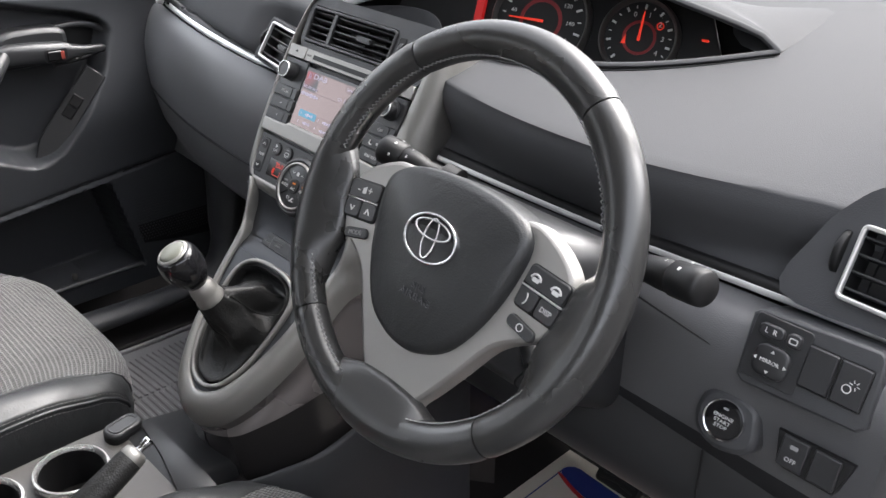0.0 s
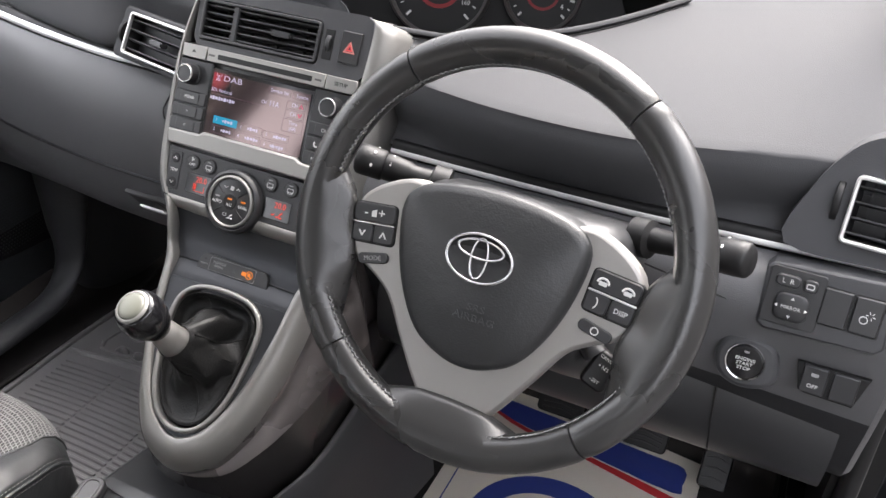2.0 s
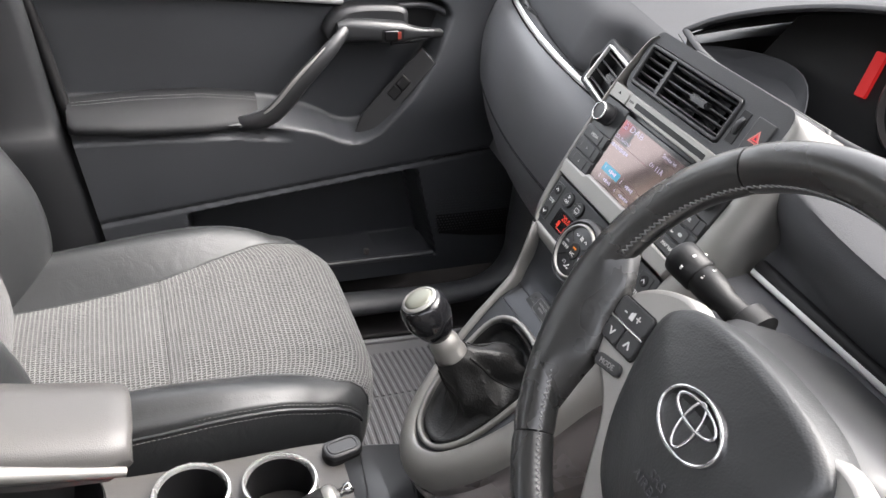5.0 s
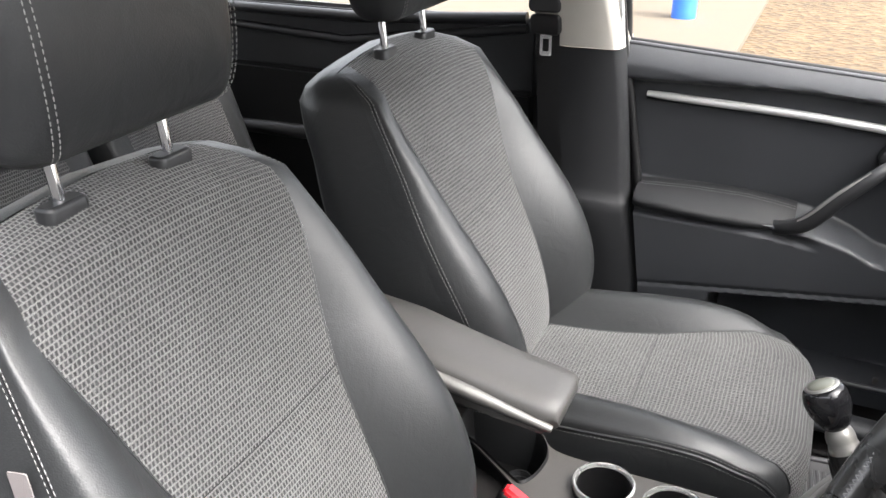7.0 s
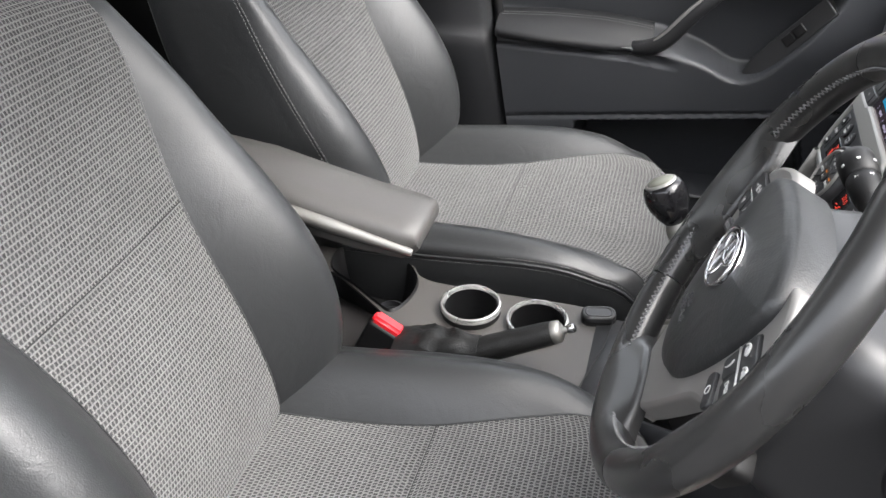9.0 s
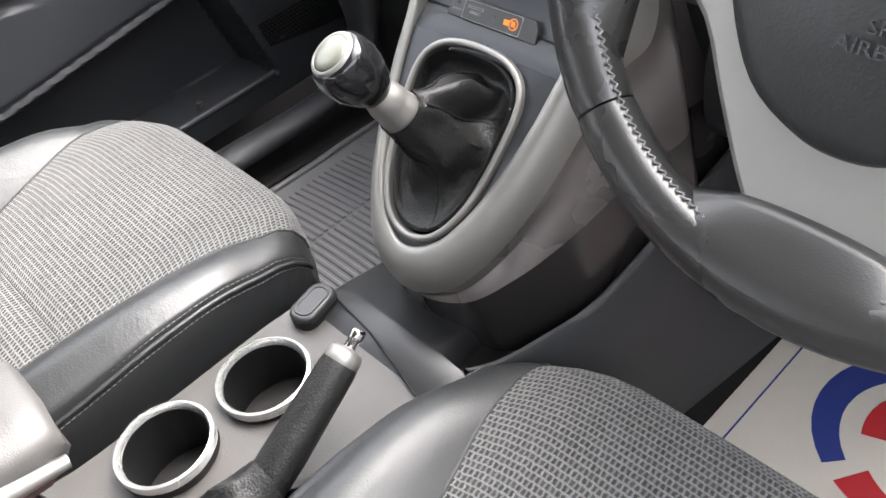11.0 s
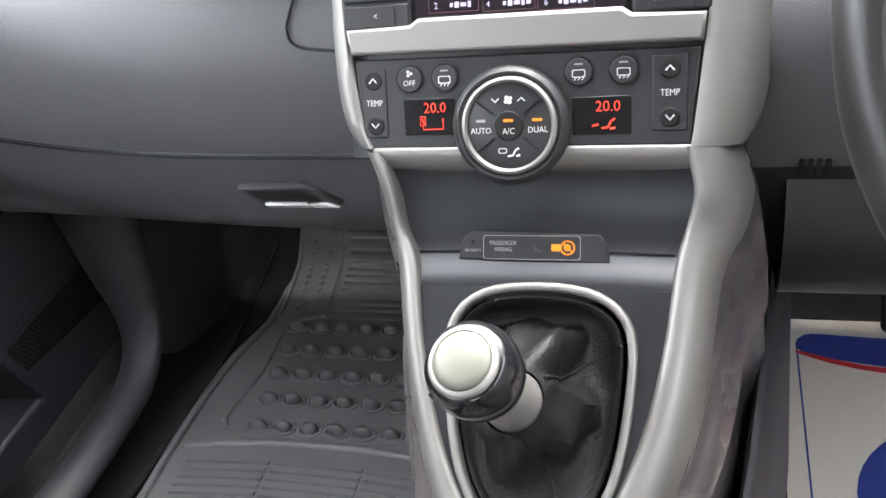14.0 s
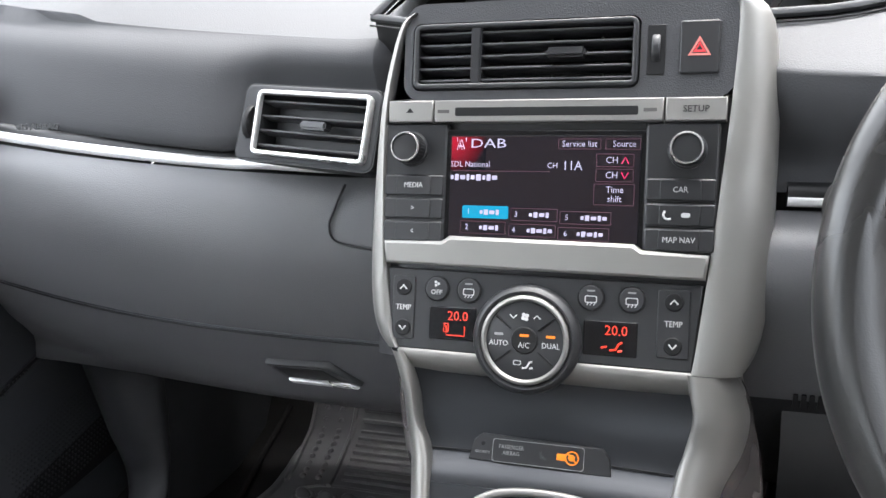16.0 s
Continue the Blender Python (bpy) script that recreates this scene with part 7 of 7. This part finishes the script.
for y, w in ((-0.430, 0.90), (-0.42, 1.0), (-0.32, 1.0), (-0.22, 0.97), (-0.16, 0.84), (-0.125, 0.6)):
    top = float(np.interp(y, [-0.43, -0.31, -0.20, -0.12], [0.440, 0.446, 0.444, 0.432]))
    lip = float(np.interp(y, [-0.43, -0.31, -0.20, -0.12], [0.424, 0.416, 0.412, 0.410]))
    x0, x1 = -0.762, -0.762 + 0.086 * w
    rings.append([(x0, y, top - 0.03), (x0, y, top), (x0 + 0.02, y, top + 0.001), (x0 + (x1 - x0) * 0.6, y, (top + lip) / 2 + 0.004), (x1 - 0.010, y, lip + 0.003), (x1 - 0.002, y, lip - 0.003), (x1, y, lip - 0.010), (x1 - 0.004, y, lip - 0.018), (x1 - 0.02, y, lip - 0.022)])
rings = [[tuple(p) for p in catmull(r, 3)] for r in rings]
pad = part("armrest", fixed(loft(rings, True, (True, True))), SOFT, door, "dark padded door armrest")
for d in (0.0, 0.010):
    part("stitching", stitches([Vector(r[6]) + Vector((0.012 + d, 0, -0.12 * d)) for r in rings[1:]], (0, 0, 0.0010)), SEAM, pad)
line = catmull([(-0.720, -0.170, 0.400), (-0.695, -0.150, 0.402), (-0.679, -0.105, 0.424), (-0.674, -0.055, 0.484), (-0.680, -0.015, 0.524), (-0.694, 0.012, 0.548), (-0.712, 0.030, 0.560)], 6)
pull = part("pull_handle", tube(line, [0.0105 + 0.0055 * math.sin(math.pi * min(1, k / len(line) + 0.15)) for k in range(len(line))], 14, flat=0.75, up=(1, 0, 0)), SMOOTH, door, "dark pull handle")
part("handle_inlay", tube([Vector(p) + Vector((0.0050, -0.0070, 0.0090)) for p in line[11:-11]], [0.0015 + 0.0030 * math.sin(math.pi * min(1.0, (k + 2) / 14)) for k in range(len(line[11:-11]))], 8), LIGHTENED, pull, "satin handle inlay")
POD = plane_frame((-0.716, 0.107, 0.546), (0, 1, 0.0), (-0.05, 0, 1))
pod = part("handle_pod", slab([tuple(p) for p in catmull([(-0.112, -0.004), (-0.104, 0.022), (-0.074, 0.044), (-0.010, 0.047), (0.030, 0.040), (0.036, 0.012), (0.028, -0.014), (-0.03, -0.020), (-0.085, -0.020)][::-1], 4, True)], -0.05, -0.004, 0.010, POD), SMOOTH, door, "smooth dark handle surround")
part("recess", slab([tuple(p) for p in catmull([(0.010, -0.020), (0.07, -0.014), (0.105, 0.004), (0.108, 0.024), (0.07, 0.038), (0.020, 0.036)], 4, True)], -0.05, -0.040, 0.0005, POD), DARK, pod, "dark handle recess")
part("recess_rim", tube([POD @ Vector((a, b, -0.026)) for a, b in catmull([(0.020, 0.040), (0.07, 0.041), (0.108, 0.027), (0.112, 0.006), (0.080, -0.016), (0.010, -0.024)], 5)], 0.006, 8), PLASTIC, pod)
rings = []
for x, y, h, th in ((-0.095, 0.004, 0.017, 0.012), (-0.075, 0.008, 0.019, 0.016), (-0.030, 0.006, 0.019, 0.018), (0.022, 0.002, 0.018, 0.018), (0.036, 0.001, 0.012, 0.014), (0.060, -0.001, 0.0085, 0.010), (0.092, -0.002, 0.0075, 0.007), (0.097, -0.002, 0.004, 0.004)):
    rings.append([POD @ Vector((x, y + b, 0.002 + a)) for a, b in rrect(2 * th, 2 * h, min(th, h) * 0.75, 4)])
lever_d = part("door_handle", fixed(loft(rings, True, (True, True))), SMOOTH, pod, "dark inner door handle")
part("lock_slot", slab(rrect(0.040, 0.022, 0.003), 0.0, 0.0203, 0.0004, POD @ pose(0.000, 0.001, 0)), DARK, lever_d)
part("lock_knob", slab(rrect(0.026, 0.017, 0.003), 0.012, 0.0225, 0.002, POD @ pose(-0.003, 0.001, 0)), GLOSS, lever_d)
part("lock_mark", slab(rrect(0.0065, 0.0130, 0.001), 0.018, 0.0230, 0.0004, POD @ pose(0.0105, 0.001, 0)), surface("dull_red_mark", (0.22, 0.035, 0.025), 0.4), lever_d, "small red lock mark")
# window switch on the slope in front of the pull
SWD = plane_frame((-0.712, 0.118, 0.438), (0.05, 0.64, 0.77), (-0.55, -0.62, 0.50))
ds = part("switch_plate", slab([(-0.118, -0.030), (-0.02, -0.026), (0.090, -0.022), (0.092, 0.016), (-0.070, 0.018), (-0.108, 0.004)], -0.05, 0.0, 0.003, SWD), SMOOTH, door, "dark window switch plate")
for x in (0.0, 0.024):
    part("window_switch", slab(rrect(0.022, 0.020, 0.002), -0.001, 0.005 if x else 0.002, 0.002, SWD @ pose(x, -0.002, 0)), DARK, ds)
# map pocket and speaker grille
part("pocket_lip", tube([(-0.688, y, 0.096) for y in np.linspace(-0.33, 0.21, 12)], 0.006, 8), PLASTIC, door, "door pocket edge")
part("pocket_clip", block(-0.712, -0.703, 0.071, 0.081, 0.098, 0.112, 0.002), VINYL, door)
gr = plane_frame((-0.690, 0.315, 0.235), (0, 1, 0), (-0.02, -0.1, 1))
spk = part("speaker_grille", slab([tuple(p) for p in catmull([(-0.115, 0.085), (-0.118, 0.0), (-0.100, -0.085), (-0.08, -0.098), (0.04, -0.115), (0.10, -0.11), (0.11, 0.0), (0.10, 0.085), (0.0, 0.100)], 4, True)], -0.03, 0.004, 0.004, gr), DARK, door, "dark speaker grille")
dots = bmesh.new()
for i in range(30):
    for j in range(29):
        x, y = -0.104 + 0.0066 * i + 0.0033 * (j % 2), -0.092 + 0.0062 * j
        if y > -0.090 - 0.12 * (x + 0.10) + 0.004:
            loft([[gr @ Vector((x + 0.0020 * math.cos(q), y + 0.0020 * math.sin(q), zz)) for q in (0.5, 2.1, 3.7, 5.2)] for zz in (0.0036, 0.0052)], True, (False, True), dots)
part("grille_dots", dots, SMOOTH, spk, kind="stuff")
pane = bmesh.new()
loft([[(-0.768, y, belt(y)) for y in np.linspace(-0.486, 0.46, 6)], [(-0.60, y, 1.12) for y in np.linspace(-0.486, -0.1, 6)]], False, bm=pane)
win = thing("window_1", "clear passenger window with a dark frame", "window")
win["kind"] = "structure"
glass = part("pane", pane, glass_m, win, "clear window glass")
glass.visible_shadow = False
part("window_frame", tube([(-0.768, -0.490, 0.715), (-0.71, -0.495, 0.90), (-0.62, -0.50, 1.13)], 0.014, 8), DARK, win)
mir = thing("door_mirror", "dark-rimmed door mirror outside the passenger window", "door mirror")
MI = plane_frame((-0.93, 0.34, 0.735), (0.92, 0.38, 0), (0, 0.1, 1))
part("housing", slab(rrect(0.20, 0.15, 0.055, 6), 0.0, 0.09, 0.04, MI @ pose(0, 0, 0, 180)), GLOSS, mir, "black mirror housing")
part("mirror_rim", ring_band(rrect(0.20, 0.15, 0.055, 6), rrect(0.18, 0.13, 0.05, 6), -0.004, 0.008, MI, 0.003), DARK, mir)
part("mirror_glass", slab(rrect(0.182, 0.132, 0.05, 6), 0.0, 0.001, 0.0, MI), surface("mirror_glass", (0.9, 0.9, 0.9), 0.02, metal=1.0, wear=0.01, stain=0.0), mir, "mirror glass")
part("stalk", block(-0.86, -0.775, 0.31, 0.37, 0.655, 0.685, 0.012), DARK, mir)

# ---- centre pillar, belt and rear ----
pillar = thing("centre_pillar", "dark lower and pale upper trim on the centre pillar", "pillar")
pillar["kind"] = "structure"
rows = []
for z, y0, y1, x in ((0.05, -0.52, -0.392, -0.70), (0.20, -0.56, -0.405, -0.692), (0.38, -0.62, -0.440, -0.682), (0.425, -0.64, -0.452, -0.694), (0.58, -0.65, -0.468, -0.700), (0.709, -0.66, -0.486, -0.692)):
    rows.append([(-0.79, y1 + 0.012, z), (x - 0.012, y1 + 0.004, z), (x, y1 - 0.012, z), (x + 0.004, (y0 + y1) / 2, z), (x, y0 + 0.01, z), (-0.79, y0 - 0.01, z)])
part("lower_trim", fixed(sheet([[tuple(p) for p in r] for r in catmull(rows, 4)])), SOFT, pillar, "dark grained pillar trim")
rows = []
for z, y0, y1, x in ((0.710, -0.655, -0.487, -0.690), (0.85, -0.66, -0.515, -0.650), (1.0, -0.665, -0.54, -0.60), (1.16, -0.67, -0.56, -0.555)):
    rows.append([(x - 0.09, y1 + 0.012, z), (x - 0.012, y1 + 0.004, z), (x, y1 - 0.010, z), (x + 0.004, (y0 + y1) / 2, z), (x, y0 + 0.01, z), (x - 0.08, y0 - 0.01, z)])
part("upper_trim", fixed(sheet([[tuple(p) for p in r] for r in catmull(rows, 3)])), BEIGE, pillar, "pale grey pillar trim")
part("door_seal", tube(catmull([(-0.742, -0.376, 0.06), (-0.740, -0.395, 0.18), (-0.738, -0.428, 0.40), (-0.738, -0.462, 0.60), (-0.738, -0.486, 0.71), (-0.68, -0.51, 0.95)], 5), 0.010, 8), DARK, pillar, "black rubber door seal")
part("body_edge", tube([(-0.728, -0.489, 0.715), (-0.71, -0.497, 0.82), (-0.66, -0.51, 0.98)], 0.008, 8), surface("silver_paint", (0.55, 0.56, 0.56), 0.3, metal=0.5), pillar, "silver painted body edge")
belt_t = thing("seat_belt", "black seat belt with a metal tongue on the pillar", "seat belt")
part("webbing", fixed(loft([[(-0.684 + dx, y, z) for y in (y0, y0 + 0.046)] for z, y0, dx in ((1.02, -0.675, 0.06), (0.86, -0.66, 0.02), (0.74, -0.645, 0.006), (0.55, -0.635, 0.004), (0.30, -0.60, 0.004), (0.10, -0.58, 0.004))], False)), DARK, belt_t, "black belt webbing")
part("tongue_holder", slab(rrect(0.060, 0.038, 0.008), 0.0, 0.016, 0.004, plane_frame((-0.678, -0.625, 0.752), (0, 1, 0), (0.05, 0, 1))), DARK, belt_t)
part("belt_guide", slab(rrect(0.064, 0.03, 0.01), 0.0, 0.014, 0.004, plane_frame((-0.674, -0.627, 0.790), (0, 1, 0), (0.05, 0, 1))), SMOOTH, belt_t)
TG = plane_frame((-0.670, -0.622, 0.713), (0, 1, 0), (0.05, 0, 1))
part("tongue", ring_band(rrect(0.024, 0.042, 0.004, 4), rrect(0.012, 0.024, 0.002, 4), 0.0, 0.003, TG), CHROME, belt_t, "metal tongue")
rear_door = thing("rear_door", "dark rear door trim behind the pillar", "car door")
rear_door["kind"] = "structure"
part("trim", block(-0.76, -0.735, -1.55, -0.66, 0.05, 0.745, 0.008), PLASTIC, rear_door)
part("rail", tube([(-0.728, -1.50, 0.690), (-0.726, -1.10, 0.672), (-0.726, -0.68, 0.728)], 0.010, 8), SMOOTH, rear_door)
part("rail", tube([(-0.726, -1.50, 0.725), (-0.724, -1.05, 0.725), (-0.724, -0.68, 0.750)], 0.012, 8), SMOOTH, rear_door)
part("armrest", tube([(-0.725, -1.50, 0.44), (-0.715, -1.1, 0.45), (-0.72, -0.75, 0.44)], 0.018, 8), SMOOTH, rear_door)
for cx in (-0.45, 0.0, 0.45):
    rs = thing("rear_seat", "grey cloth and leather rear seat", "car seat", "rear seats", (cx, -1.25, 0.22))
    rows = []
    for z in np.linspace(0, 0.50, 10):
        rows.append([(0.205 * math.sin(u * math.pi / 2) , -0.35 * z + 0.03 * abs(u) ** 3 - 0.10 * abs(u) ** 12 - 0.05 * max(0, z - 0.42) / 0.08, z) for u in np.linspace(-1, 1, 17)])
    rb = part("backrest", sheet([[p for p in r[4:13]] for r in rows]), CLOTH, rs)
    part("bolster", sheet([r[:5] for r in rows]), LEATHER, rb)
    part("bolster", sheet([r[12:] for r in rows]), LEATHER, rb)
    part("back", block(-0.20, 0.20, -0.30, -0.12, 0.0, 0.47, 0.03), LEATHER, rb)
    part("cushion", block(-0.20, 0.20, -0.10, 0.40, -0.10, 0.06, 0.035, None, 3), LEATHER, rs)
    part("base", block(-0.18, 0.18, -0.10, 0.34, -0.22, -0.09, 0.01), DARK, rs)

# ---- the driver's side ----
dside = thing("door_frame", "dark sill and door frame on the driver's side", "door frame")
dside["kind"] = "structure"
part("seal", tube(catmull([(0.742, -0.40, 0.085), (0.742, 0.10, 0.09), (0.745, 0.22, 0.20), (0.745, 0.26, 0.42), (0.742, 0.30, 0.62), (0.735, 0.42, 0.76)], 6), 0.012, 8), DARK, dside, "black rubber door seal")
part("kick_trim", block(0.70, 0.735, -0.30, 0.40, 0.05, 0.10, 0.008), PLASTIC, dside)

part("open_door", block(0.0, 1.05, -0.06, 0.06, -0.12, 0.62, 0.03, pose(0.80, 0.52, 0.05, 0, 0, 22)), PLASTIC, dside, "dark inner trim of the open door")

# ---- outside ----
shed = thing("building", "pale rendered building across the yard", "building")
part("wall", block(-16.3, -16.0, -9.0, 2.5, -0.36, 3.6, 0.02), surface("pale_render", (0.20, 0.18, 0.16), 0.9, grain=0.5, size=40), shed)
part("roof", block(-17.5, -15.7, -9.3, 2.8, 3.6, 3.85, 0.03), surface("grey_roofing", (0.2, 0.2, 0.21), 0.8, grain=0.5, size=30), shed)
part("door", block(-16.0, -15.93, -4.2, -3.2, -0.36, 1.75, 0.01), BLUE, shed, "blue door")
pav = thing("pavement", "pale concrete strip across the yard", "pavement")
pav["kind"] = "structure"
part("slab", block(-16.0, -4.6, -7.0, -0.70, -0.37, -0.335, 0.01), surface("pale_concrete", (0.085, 0.066, 0.046), 0.9, grain=0.6, size=50, stain=0.25), pav)
post = thing("bollard", "blue painted metal post", "bollard")
part("post", lathe([(0.11, 0), (0.11, 0.9), (0.09, 0.95)], 20, Matrix.Translation((-7.3, -1.32, -0.36))), surface("blue_paint", (0.03, 0.13, 0.5), 0.45, stain=0.2), post)
